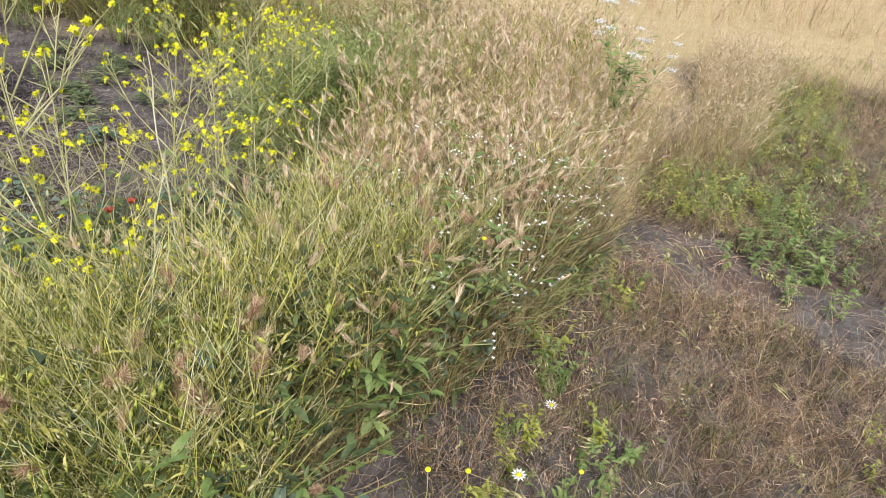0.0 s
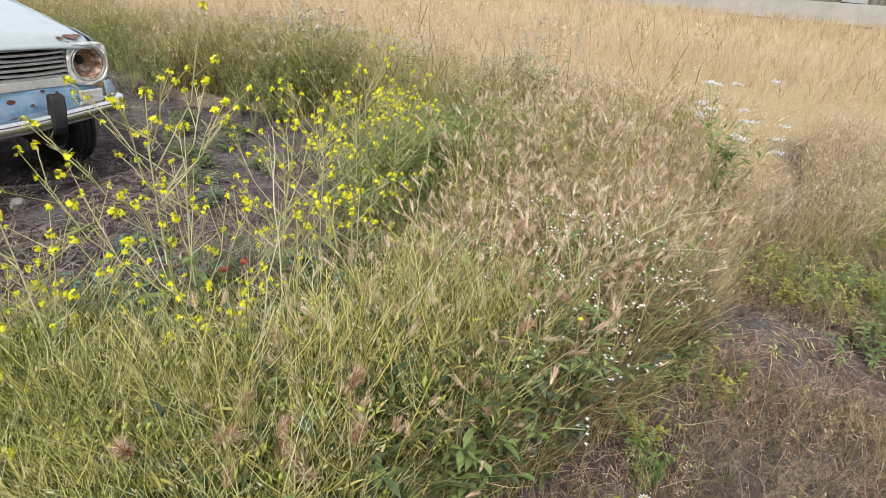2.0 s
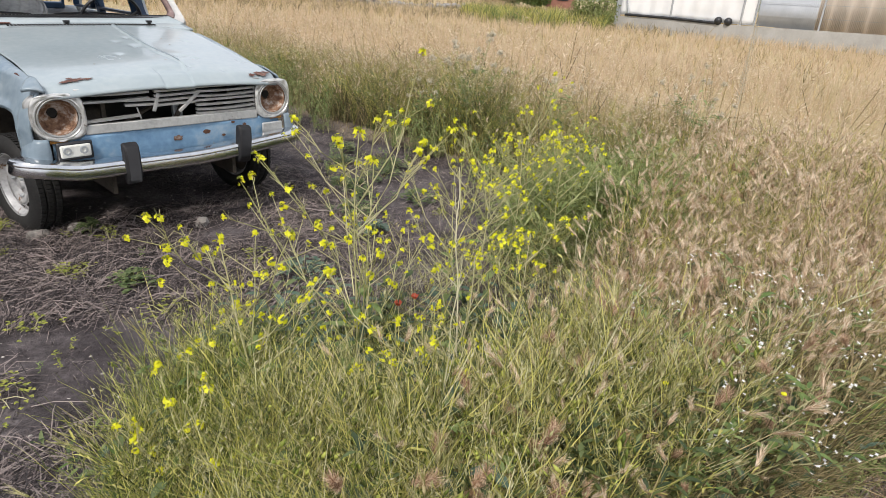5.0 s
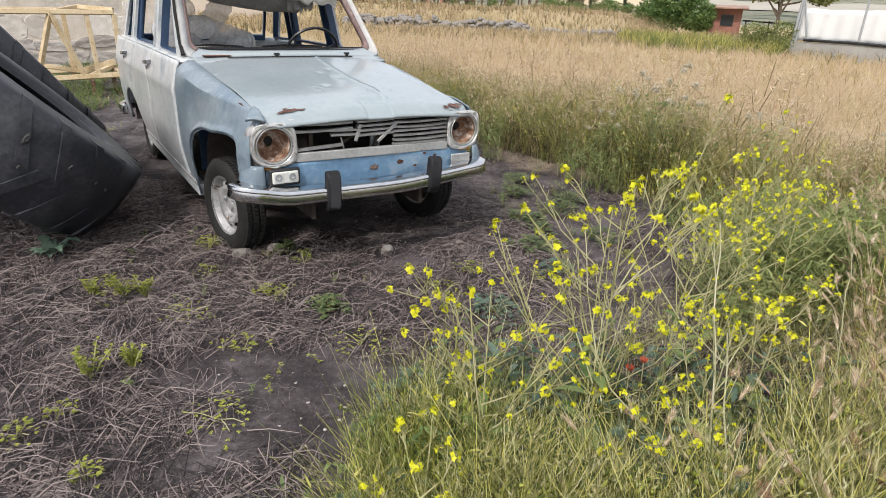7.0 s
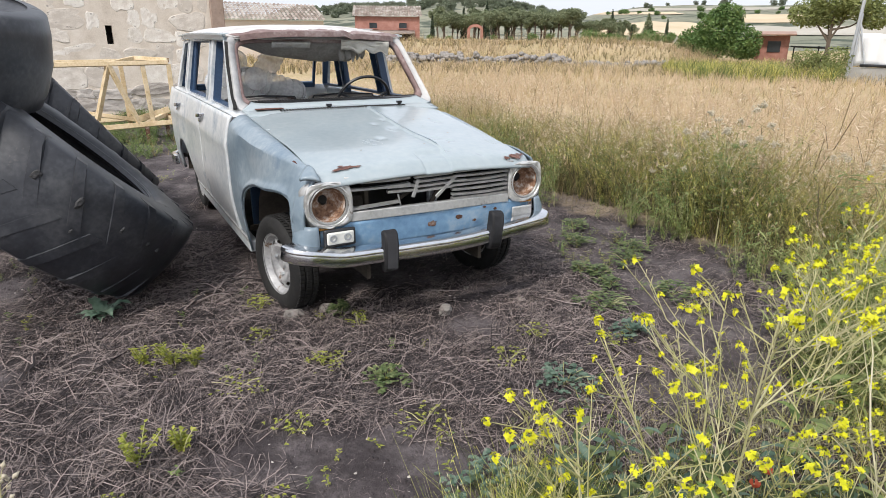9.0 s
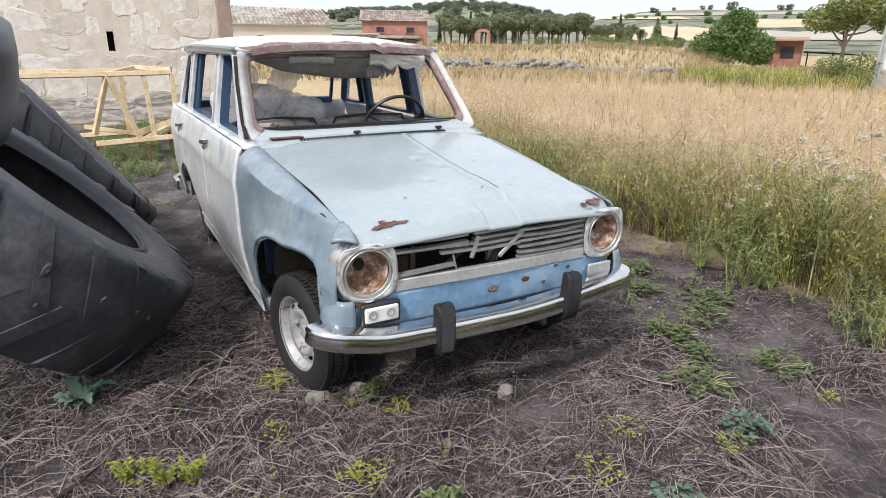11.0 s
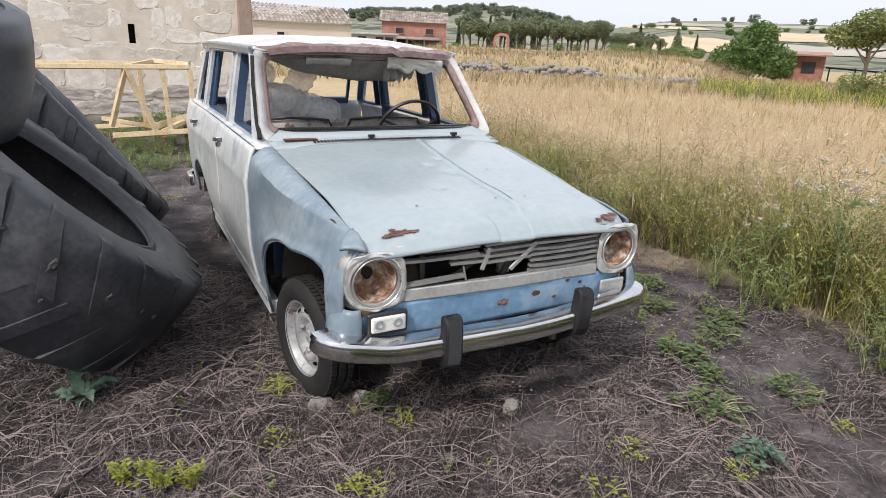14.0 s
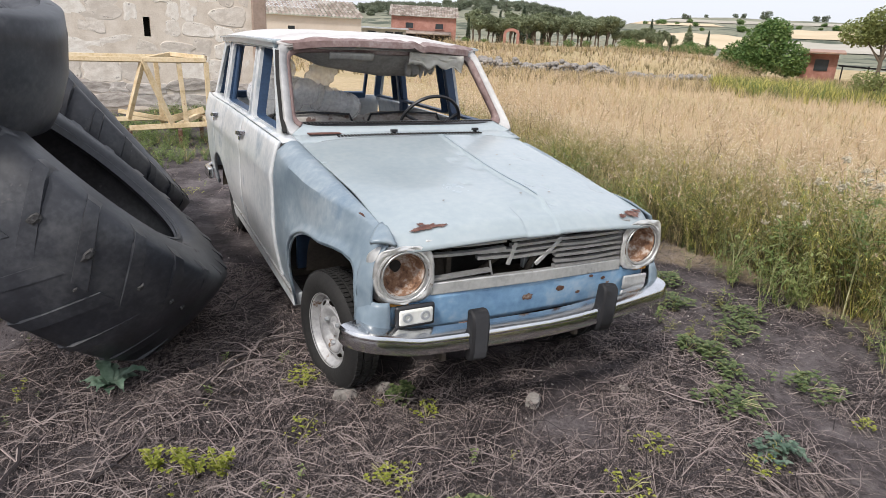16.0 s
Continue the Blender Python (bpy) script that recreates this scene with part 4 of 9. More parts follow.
for i, (x, z, r) in enumerate([(0.14, 0.53, 0.02), (0.30, 0.565, 0.012), (0.37, 0.545, 0.012), (-0.02, 0.515, 0.026), (0.24, 0.50, 0.012), (-0.12, 0.585, 0.012), (0.40, 0.52, 0.010)]):
    bm = bmesh.new()
    c = bm.verts.new(valance((x + 0.6) / 1.2, (z - 0.44) / 0.14) + Vector((0, -0.003, 0)))
    ring = []
    for k in range(14):
        a = 6.283 * k / 14
        q = r * (0.6 + 0.8 * abs(jag(math.cos(a), math.sin(a), i * 2.1, 1.7)))
        ring.append(bm.verts.new(valance((x + q * 1.3 * math.cos(a) + 0.6) / 1.2, (z + q * 0.7 * math.sin(a) - 0.44) / 0.14) + Vector((0, -0.003, 0))))
    for k in range(14):
        bm.faces.new((c, ring[k], ring[(k + 1) % 14]))
    part("rust_spot", bm, "rust", val)
bm = bmesh.new()
box(bm, (0.0, 0.20, 0.40), (1.10, 0.16, 0.10))
part("lower_crossmember", bm, "dark", car, bevel=0.02)

for s in (-1, 1):
    # lamp panel, ring, rusty bowl
    bm = bmesh.new()

    def panel(u, v):
        a = 2 * math.pi * u
        r0 = 0.088
        sq = 1.0 / max(abs(math.cos(a)) / 0.112, abs(math.sin(a)) / 0.104)
        sq = min(sq, 0.130)
        r = r0 + (sq - r0) * v
        x, z = r * math.cos(a), r * math.sin(a)
        return Vector((s * (0.56 + x), 0.085 + 0.05 * max(0.0, x - 0.06) / 0.06 * v + 0.012 * v, 0.676 + z))

    grid(bm, 64, 5, panel, close_u=True)
    lamp = part("headlamp_panel", bm, "grey_trim", car, "oxidised alloy headlamp surround", solid=0.008 * s)
    bm = bmesh.new()
    n = 48
    sweep(bm, [(s * 0.56 + 0.101 * math.cos(6.283185 * i / n), 0.070 + 0.004 * jag(i * 0.4, s, 0, 1.0), 0.676 + 0.099 * math.sin(6.283185 * i / n)) for i in range(n)], [(0.007 * math.cos(q), 0.010 * math.sin(q)) for q in (0, 0.9, 1.8, 2.7, 3.6, 4.5, 5.4)], closed=True, up=(0, -1, 0))
    part("headlamp_ring", bm, "bezel", lamp, "bent alloy headlamp ring")
    bm = bmesh.new()

    def bezel(u, v):
        a = 2 * math.pi * u
        c, d = math.cos(a), math.sin(a)
        e = (abs(c) ** 4.5 + abs(d) ** 4.5) ** (-1 / 4.5)
        r = 0.086 + (0.116 * (1 + (e - 1) * (0.75 if c * s < 0 or d > 0 else 0.25)) - 0.086) * v
        y = 0.076 - 0.016 * math.sin(v * 2.4) + 0.010 * jag(c * 2.2, d * 2.2, 4.0 + s + v * 1.5, 1.6) * v + 0.004 * jag(c * 6, d * 6, v * 4, 1.3)
        return Vector((s * 0.56 + r * c, y + 0.035 * max(0.0, c * s - 0.55) * v, 0.676 + r * d * 0.96))

    grid(bm, 96, 8, bezel, close_u=True)
    part("headlamp_bezel", bm, "bezel", lamp, "dented bright alloy headlamp bezel", solid=0.003, sharp=60)
    bm = bmesh.new()
    n = 48
    sweep(bm, [(s * 0.56 + 0.087 * math.cos(6.283185 * i / n), 0.064, 0.676 + 0.087 * math.sin(6.283185 * i / n)) for i in range(n)], [(0.004 * math.cos(q), 0.004 * math.sin(q)) for q in (0, 1.25, 2.5, 3.75, 5.0)], closed=True, up=(0, -1, 0))
    part("trim_wire", bm, "slat", lamp)
    bm = bmesh.new()
    prof = [(0.084 * math.cos(t), 0.078 * math.sin(t)) for t in np.linspace(0, 1.37, 12)]
    lathe(bm, prof, 40, Matrix.Translation((s * 0.56, 0.078, 0.676)) @ Matrix.Rotation(math.pi / 2, 4, "Z"))
    part("headlamp_bowl", bm, "lamp_rust", lamp, "empty rusted headlamp bowl", solid=0.003)
    bm = bmesh.new()
    lathe(bm, [(0.0, 0.0), (0.021, 0.0), (0.021, 0.012)], 20, Matrix.Translation((s * 0.56 - 0.006, 0.139, 0.690)) @ Matrix.Rotation(math.pi / 2, 4, "Z"))
    part("bulb_hole", bm, "dark", lamp)
    bm = bmesh.new()
    box(bm, (s * 0.575, 0.076, 0.565), (0.075, 0.008, 0.016))
    part("orange_paint_flake", bm, "orange", lamp, bevel=0.003)
# wing tip cap above the lamp
for s in (-1,):
    bm = bmesh.new()

    def cap(u, v):
        w = 1 - v
        x = 0.600 + 0.012 * v + 0.080 * u * w ** 0.7
        z = 0.786 + 0.060 * v + 0.010 * u * (1 - u) * 4 * w + 0.010 * u * w
        return Vector((s * x, 0.066 + 0.055 * v + 0.03 * u * u, z))

    grid(bm, 8, 8, cap)
    part("wing_tip", bm, "paint_wing", car, "bent pale blue cap above the headlamp", solid=0.014 * s)

# side lamp units
bm = bmesh.new()
box(bm, (-0.520, 0.056, 0.520), (0.158, 0.020, 0.088))
unit = part("side_lamp_base", bm, "plastic_black", car, "black side lamp gasket", bevel=0.012)
bm = bmesh.new()
box(bm, (-0.520, 0.044, 0.521), (0.134, 0.016, 0.060))
part("lamp_plate", bm, "white_lamp", unit, "white lamp plate without its lens", bevel=0.01)
for x in (-0.558, -0.487):
    bm = bmesh.new()
    lathe(bm, [(0.0, 0.004), (0.010, 0.004), (0.010, -0.006), (0.018, -0.006), (0.019, 0.0)], 18, Matrix.Translation((x, 0.037, 0.524)) @ Matrix.Rotation(math.pi / 2, 4, "Z"))
    part("bulb_socket", bm, "galv", unit)
bm = bmesh.new()
box(bm, (0.54, 0.060, 0.512), (0.13, 0.014, 0.062))
part("empty_lamp_plate", bm, "grey_trim", car, "bare lamp recess with flaking paint", bevel=0.008)


# bumper: two-step chrome blade, tilted up towards one side
def bumper_pt(t):
    """t from -1 to 1 across the car."""
    a, far = abs(t), t > 0
    k = max(0.0, (a - 0.78) / 0.22)
    x = 0.62 * min(1.0, a / 0.78) + (0.075 if far else 0.135) * math.sin(min(1.0, k) * math.pi / 2)
    y = -0.028 + 0.040 * min(1.0, a / 0.78) ** 2.2 + 0.105 * k ** 1.9
    x = math.copysign(x, t)
    z = 0.432 + 0.030 * max(0.0, x) / 0.7 + 0.036 * sm(0.50, 0.76, -x) - 0.006 * math.exp(-((x - 0.15) / 0.2) ** 2)
    return Vector((x, y, z))


bm = bmesh.new()
prof = [(0.040, 0.041), (-0.016, 0.036), (-0.028, 0.032), (-0.033, 0.024), (-0.034, 0.016), (-0.031, 0.010), (-0.038, -0.022), (-0.036, -0.031), (-0.028, -0.037), (0.0, -0.040), (0.0, -0.032), (-0.024, -0.028), (-0.024, 0.010), (-0.018, 0.026), (0.040, 0.031)]
sweep(bm, [bumper_pt(-1 + 2 * i / 64) for i in range(65)], [(-a, b) for a, b in prof][::-1])
bumper = part("front_bumper", bm, "chrome_light", car, "bent and scratched chrome front bumper", sharp=25)
for x, lean in ((-0.305, 0.0), (0.295, 0.10)):
    bm = bmesh.new()
    k = [(0.000, 0.105), (-0.030, 0.112), (-0.052, 0.095), (-0.060, 0.05), (-0.060, -0.05), (-0.050, -0.085), (-0.025, -0.100), (0.0, -0.09)]
    m = Matrix.Translation((x, -0.012, 0.449 + 0.03 * x)) @ Matrix.Rotation(lean, 4, "Y")
    vs = [[bm.verts.new(m @ Vector((w, a, b))) for a, b in k] for w in (-0.036, -0.026, 0.026, 0.036)]
    for i in range(3):
        for j in range(len(k)):
            bm.faces.new((vs[i][j], vs[i + 1][j], vs[i + 1][(j + 1) % len(k)], vs[i][(j + 1) % len(k)]))
    bm.faces.new(vs[0])
    bm.faces.new(vs[-1][::-1])
    part("overrider", bm, "black", bumper, "black rubber bumper overrider", bevel=0.020)
for x in (-0.62, 0.60):
    bm = bmesh.new()
    bmesh.ops.create_uvsphere(bm, u_segments=10, v_segments=6, radius=0.010, matrix=Matrix.Translation((x, -0.008 + (0.012 if x < 0 else 0.008), 0.408 + 0.05 * x * (x > 0) + 0.012 * (x < 0))))
    part("bumper_bolt", bm, "galv", bumper)
for x in (-0.30, 0.32):
    bm = bmesh.new()
    box(bm, (x, 0.08, 0.42), (0.04, 0.16, 0.05))
    part("bumper_bracket", bm, "rust", bumper)

# windscreen surround
def screen_loop(hb, ht, b, t, n=72, sq=5.0):
    """A rounded trapezoid: half widths and (y, z) at the bottom and the top."""
    out = []
    for i in range(n):
        a = 2 * math.pi * (i + 0.5) / n
        c, d = math.cos(a), math.sin(a)
        u = math.copysign(abs(c) ** (2 / sq), c)
        v = (math.copysign(abs(d) ** (2 / sq), d) + 1) / 2
        bow = -0.035 * (1 - u * u)
        out.append(Vector((u * (hb + (ht - hb) * v), b[0] + (t[0] - b[0]) * v + bow, b[1] + (t[1] - b[1]) * v)))
    return out


loops = [screen_loop(0.684, 0.614, (1.330, 0.962), (1.770, 1.428), sq=16), screen_loop(0.674, 0.606, (1.322, 0.978), (1.752, 1.428), sq=14), screen_loop(0.630, 0.574, (1.366, 1.004), (1.735, 1.400), sq=11), screen_loop(0.612, 0.556, (1.392, 1.018), (1.745, 1.382), sq=10), screen_loop(0.607, 0.551, (1.425, 1.016), (1.78, 1.377), sq=10)]
bm, bm2, bm3 = bmesh.new(), bmesh.new(), bmesh.new()
low = [loops[0][i].z < 1.1 and abs(loops[0][i].x) < 0.66 for i in range(72)]
is_low = lambda i: low[i] and low[(i + 1) % 72]
for b, keep in ((bm, lambda j, i: j < 2 and not is_low(i)), (bm2, lambda j, i: j >= 2 and not is_low(i)), (bm3, lambda j, i: is_low(i))):
    rings = [[b.verts.new(p) for p in lp] for lp in loops]
    for j in range(4):
        for i in range(72):
            if keep(j, i):
                b.faces.new((rings[j][i], rings[j][(i + 1) % 72], rings[j + 1][(i + 1) % 72], rings[j + 1][i]))
    bmesh.ops.delete(b, geom=[v for v in b.verts if not v.link_faces], context="VERTS")
screen = part("windscreen_frame", bm, "paint_post", car, "empty windscreen frame in worn white paint", solid=0.006, sharp=50)
part("screen_sill", bm3, "paint", screen, "pale blue sill below the opening", solid=0.006, sharp=50)
part("screen_seal", bm2, "primer", screen, "brown primer edge of the opening", solid=0.004, sharp=50)

# roof with a folded front edge
def roof(u, v):
    a = 2 * u - 1
    y = 1.62 + 1.86 * v
    hw = 0.636 + 0.034 * sm(0.1, 0.6, v) - 0.070 * max(0.0, 1 - v / 0.06) ** 2 - 0.02 * max(0.0, (v - 0.8) / 0.2)
    x = a * hw
    z = 1.430 + 0.065 * (1 - abs(a) ** 3.2) * (0.55 + 0.45 * sm(0, 0.3, v)) + 0.004 * math.sin(v * 3.1)
    y += 0.10 * (1 - v) ** 8 * a * a
    z -= 0.020 * max(0.0, 1 - v / 0.09) ** 2
    z -= 0.030 * sm(0.85, 1.0, v)
    f = math.exp(-((x - 0.19) / 0.035) ** 2) * sm(0.30, 0.0, v)
    z += 0.010 * math.exp(-((x - 0.15) / 0.03) ** 2) * sm(0.22, 0.0, v) - 0.016 * f
    z -= 0.010 * sm(0.16, 0.30, x) * sm(0.55, 0.4, x) * sm(0.25, 0, v)
    z += 0.003 * jag(x, y, 3.0, 4.0)
    return Vector((x, y, z))


bm = bmesh.new()
grid(bm, 72, 50, roof)
roof_ob = part("roof_panel", bm, "paint_roof", car, "roof in chalky white and brown primer with a folded front edge", solid=0.015)
bm = bmesh.new()
sweep(bm, [roof(i / 40, 0.0) + Vector((0, -0.006, -0.012)) for i in range(1, 40)], rect(0.020, 0.034))
part("roof_front_edge", bm, "primer", roof_ob, "bent brown roof edge", sharp=30)
bm = bmesh.new()


def bare_strip(u, v):
    d = 0.016 + 0.030 * max(0.0, 0.5 + jag(u * 9, 0, 4, 1.0)) + 0.016 * max(0.0, jag(u * 31, 2, 1, 1.0)) + 0.02 * sm(0.62, 0.9, u)
    return roof(0.015 + 0.97 * u, 0.001 + d * v) + Vector((0, -0.002, 0.003))


grid(bm, 120, 4, bare_strip)
part("bare_primer_strip", bm, "primer", roof_ob, "strip of brown primer where the paint has flaked")

# sagging lining under the roof
bm = bmesh.new()


def liner(u, v):
    y = 1.70 + 0.72 * v
    x = -0.57 + (0.85 + 0.03 * jag(0, v * 9, 3, 1.0)) * u
    sag = float(np.interp(x, [-0.57, -0.50, -0.34, -0.16, 0.09, 0.28], [0.0, 0.045, 0.125, 0.158, 0.188, 0.18])) * sm(0.0, 0.30, v) * (1 - 0.55 * v) + 0.010 * jag(x, y, 1.0, 6)
    return Vector((x, y, 1.408 - max(0, sag)))


grid(bm, 44, 18, liner)
lin = part("headlining", bm, "liner", car, "grey headlining sagging behind the windscreen opening", solid=0.006)
bm = bmesh.new()
grid(bm, 24, 8, lambda u, v: Vector((0.14 + 0.36 * u, 1.675 + 0.02 * v + 0.02 * jag(u * 4, v * 3, 2, 1.4), 1.40 - (0.075 + 0.035 * jag(u * 5, 0, 5, 1.3)) * v - 0.015 * u)))
part("torn_lining", bm, "foam", lin, "torn strip of pale lining hanging down", solid=0.006)
bm = bmesh.new()
grid(bm, 16, 6, lambda u, v: Vector((0.16 + 0.20 * u, 1.80 + 0.03 * jag(u * 4, v, 8, 1.5), 1.36 - (0.09 + 0.05 * jag(u * 6, 0, 3, 1.5)) * v)))
part("torn_flap", bm, "liner", lin, solid=0.006)
bm = bmesh.new()
grid(bm, 10, 3, lambda u, v: Vector((-0.34 + 0.26 * u, 1.685 + 0.03 * v, 1.385 - 0.035 * v)))
part("sun_visor", bm, "liner", lin, solid=0.014)

# tail: hatch frame
bm = bmesh.new()
sweep(bm, [(-0.60, 3.76, 0.96), (0.60, 3.76, 0.96), (0.56, 3.50, 1.39), (-0.56, 3.50, 1.39)], rect(0.06, 0.05), closed=True, up=(0, 1, 0))
hatch = part("tail_hatch_frame", bm, "inner_blue", car, bevel=0.01)
bm = bmesh.new()
grid(bm, 10, 8, lambda u, v: Vector(((2 * u - 1) * 0.74, 3.76 + 0.035 * math.sin(v * math.pi), 0.36 + 0.60 * v)))
part("tail_panel", bm, "paint_side", car, solid=0.02)
bm = bmesh.new()
sweep(bm, [(-0.805, 3.50, 0.345), (-0.815, 3.66, 0.345), (-0.75, 3.82, 0.345), (0, 3.88, 0.345), (0.75, 3.82, 0.345), (0.815, 3.66, 0.345), (0.805, 3.50, 0.345)], rect(0.04, 0.09))
part("rear_bumper", bm, "chrome_light", car, "dull chrome rear bumper", bevel=0.012)


# wheels
def wheel(name, at, steer, label):
    w = thing(name, "", "")
    w.parent = car
    w.matrix_world = at @ Matrix.Rotation(steer, 4, "Z") @ Matrix.Diagonal((1, 0.935, 0.935, 1))
    R, W = 0.282, 0.145
    bm = bmesh.new()
    prof = [(0.176, -0.055), (0.190, -0.066), (0.225, -0.074), (0.258, -0.070), (0.272, -0.060), (R, -0.048), (R, -0.030), (R - 0.006, -0.028), (R - 0.006, -0.020), (R, -0.018), (R, 0.018), (R - 0.006, 0.02), (R - 0.006, 0.028), (R, 0.03), (R, 0.048), (0.272, 0.060), (0.258, 0.070), (0.225, 0.074), (0.190, 0.066), (0.176, 0.055)]
    lathe(bm, prof, 64)
    tyre = part("tyre", bm, "tyre", w, "worn flat road tyre", sharp=35)
    # tread blocks
    bm = bmesh.new()
    for i in range(72):
        a = 2 * math.pi * i / 72
        for x, o in ((-0.039, 0), (0.0, 0.5), (0.039, 0)):
            q = a + o * 2 * math.pi / 72
            box(bm, (0, 0, 0), (0.024, 0.016, 0.010), Matrix.Rotation(q, 4, "X") @ Matrix.Translation((x, 0, R)))
    part("tread", bm, "tyre", tyre)
    bm = bmesh.new()
    prof = [(0.180, -0.060), (0.184, -0.054), (0.172, -0.050), (0.160, -0.030), (0.156, 0.0), (0.163, 0.040), (0.180, 0.055)]
    lathe(bm, prof, 56)
    rim = part("rim", bm, "rim", w, "silver steel wheel rim", solid=0.004)
    bm = bmesh.new()
    # disc with ten round-cornered holes
    n = 120
    inner, outer = 0.116, 0.146
    prof = [(0.0, -0.030), (0.030, -0.030), (0.034, -0.016), (0.060, -0.012), (0.082, -0.028), (0.100, -0.036), (inner, -0.036)]
    lathe(bm, prof, 60)
    rows = []
    for j in range(7):
        r = inner + (outer - inner) * j / 6
        rows.append([bm.verts.new((-0.036 + 0.010 * (j / 6) ** 2, r * math.cos(6.283185 * i / n), r * math.sin(6.283185 * i / n))) for i in range(n)])
    for j in range(6):
        for i in range(n):
            ph = (i % 12) - 5.5
            if ((ph / 3.6) ** 2 + ((j - 2.5) / 2.4) ** 2) < 1.0:
                continue
            bm.faces.new((rows[j][i], rows[j][(i + 1) % n], rows[j + 1][(i + 1) % n], rows[j + 1][i]))
    lathe(bm, [(outer, -0.026), (0.152, -0.022), (0.158, -0.018)], 60)
    part("wheel_disc", bm, "rim", rim, "steel disc with a ring of holes", solid=0.003)
    bm = bmesh.new()
    lathe(bm, [(0.0, -0.005), (0.155, -0.005), (0.155, 0.02)], 32)
    part("brake_drum", bm, "dirt", w)
    for i in range(3):
        a = 2 * math.pi * i / 3 + 0.4
        bm = bmesh.new()
        bmesh.ops.create_cone(bm, segments=6, radius1=0.011, radius2=0.009, depth=0.016, cap_ends=True, matrix=Matrix.Translation((-0.030, 0.066 * math.cos(a), 0.066 * math.sin(a))) @ Matrix.Rotation(-math.pi / 2, 4, "Y"))
        part("wheel_nut", bm, "galv", rim)
    return w


wheel("wheel", pose(-0.640, 0.60, 0.244), radians(10), "")
wheel("wheel", pose(-0.625, 3.08, 0.255), 0.0, "")
wheel("wheel", pose(0.610, 0.63, 0.250, 0, 0, 180), radians(10), "")
wheel("wheel", pose(0.625, 3.08, 0.255, 0, 0, 180), 0.0, "")

# interior
bm = bmesh.new()
grid(bm, 30, 6, lambda u, v: Vector(((2 * u - 1) * 0.62, 1.385 + 0.19 * v, 1.018 + 0.010 * math.sin(v * 3.14) - 0.10 * max(0, v - 0.75))))
dash = part("dashboard", bm, "plastic_black", car, "black dashboard top", solid=0.02)
bm = bmesh.new()
for i in range(60):
    box(bm, (-0.56 + 0.019 * i, 1.412, 1.033), (0.008, 0.03, 0.005))
part("demister_slots", bm, "dark", dash)


def seat_back(cx, w):
    bm = bmesh.new()

    def f(u, v):
        a = 2 * math.pi * u
        sx, sy = math.copysign(abs(math.cos(a)) ** 0.5, math.cos(a)), math.copysign(abs(math.sin(a)) ** 0.6, math.sin(a))
        top = (1 - (2 * v - 1) ** 8) if v > 0.5 else 1
        bulge = 0.012 * math.sin(a * 4)
        return Vector((cx + sx * w / 2 * (0.97 + 0.03 * top) * (1 - 0.06 * v), 2.02 + 0.14 * v + (sy * 0.055 + bulge) * (0.4 + 0.6 * top), 0.50 + 0.500 * v - 0.02 * abs(sx) ** 4 * (v > 0.9)))

    grid(bm, 36, 16, f, close_u=True)
    bm.verts.ensure_lookup_table()
    tops = [v for v in bm.verts if v.co.z > 0.975]
    bmesh.ops.contextual_create(bm, geom=tops)
    return bm


for cx in (-0.33, 0.30):
    st = part("front_seat_back", seat_back(cx, 0.58), "seat", car, "worn patterned front seat back")
    bm = bmesh.new()
    box(bm, (cx, 1.78, 0.50), (0.54, 0.52, 0.18))
    part("seat_cushion", bm, "seat", st, bevel=0.05)
    bm = bmesh.new()
    sweep(bm, [(cx - 0.265, 2.105, 0.935), (cx - 0.24, 2.105, 0.990), (cx, 2.11, 1.003), (cx + 0.24, 2.105, 0.990), (cx + 0.265, 2.105, 0.935)], rect(0.012, 0.012), up=(0, -1, 0))
    part("seat_piping", bm, "plastic_black", st)
bm = bmesh.new()
box(bm, (0, 3.0, 0.62), (1.16, 0.16, 0.50))
box(bm, (0, 2.75, 0.45), (1.16, 0.48, 0.16))
part("rear_bench", bm, "seat", car, bevel=0.05)
# steering wheel
sw = Matrix.Translation((0.305, 1.72, 0.975)) @ Matrix.Rotation(radians(-62), 4, "X")
bm = bmesh.new()
n = 48
sweep(bm, [sw @ Vector((0.20 * math.cos(6.283185 * i / n), 0.20 * math.sin(6.283185 * i / n), 0)) for i in range(n)], [(0.011 * math.cos(q), 0.011 * math.sin(q)) for q in (0, 1.05, 2.1, 3.14, 4.19, 5.24)], closed=True, up=sw.to_3x3() @ Vector((0, 0, 1)))
steer = part("steering_wheel", bm, "plastic_black", car, "thin black steering wheel")
bm = bmesh.new()
for a in (3.5, 5.9):
    tube(bm, [sw @ Vector((0, 0, -0.05)), sw @ Vector((0.19 * math.cos(a), 0.19 * math.sin(a), 0))], 0.010)
tube(bm, [sw @ Vector((0, 0, -0.02)), sw @ Vector((0, -0.02, -0.35))], 0.03)
part("steering_spokes", bm, "plastic_black", steer)
# far side inner pillars stand in dark blue
for y0, y1 in ((2.11, 2.15), (3.02, 2.98)):
    bm = bmesh.new()
    sweep(bm, [(0.70, y0, 0.5), (0.685, y0, 0.97), (0.61, y1, 1.41)], rect(0.085, 0.05), up=(1, 0, 0))
    part("inner_pillar", bm, "inner_blue", car, bevel=0.01)
    bm = bmesh.new()
    sweep(bm, [(-0.685, y0, 0.5), (-0.668, y0, 0.97), (-0.60, y1, 1.41)], rect(0.085, 0.03), up=(1, 0, 0))
    part("inner_pillar", bm, "inner_blue", car, bevel=0.01)

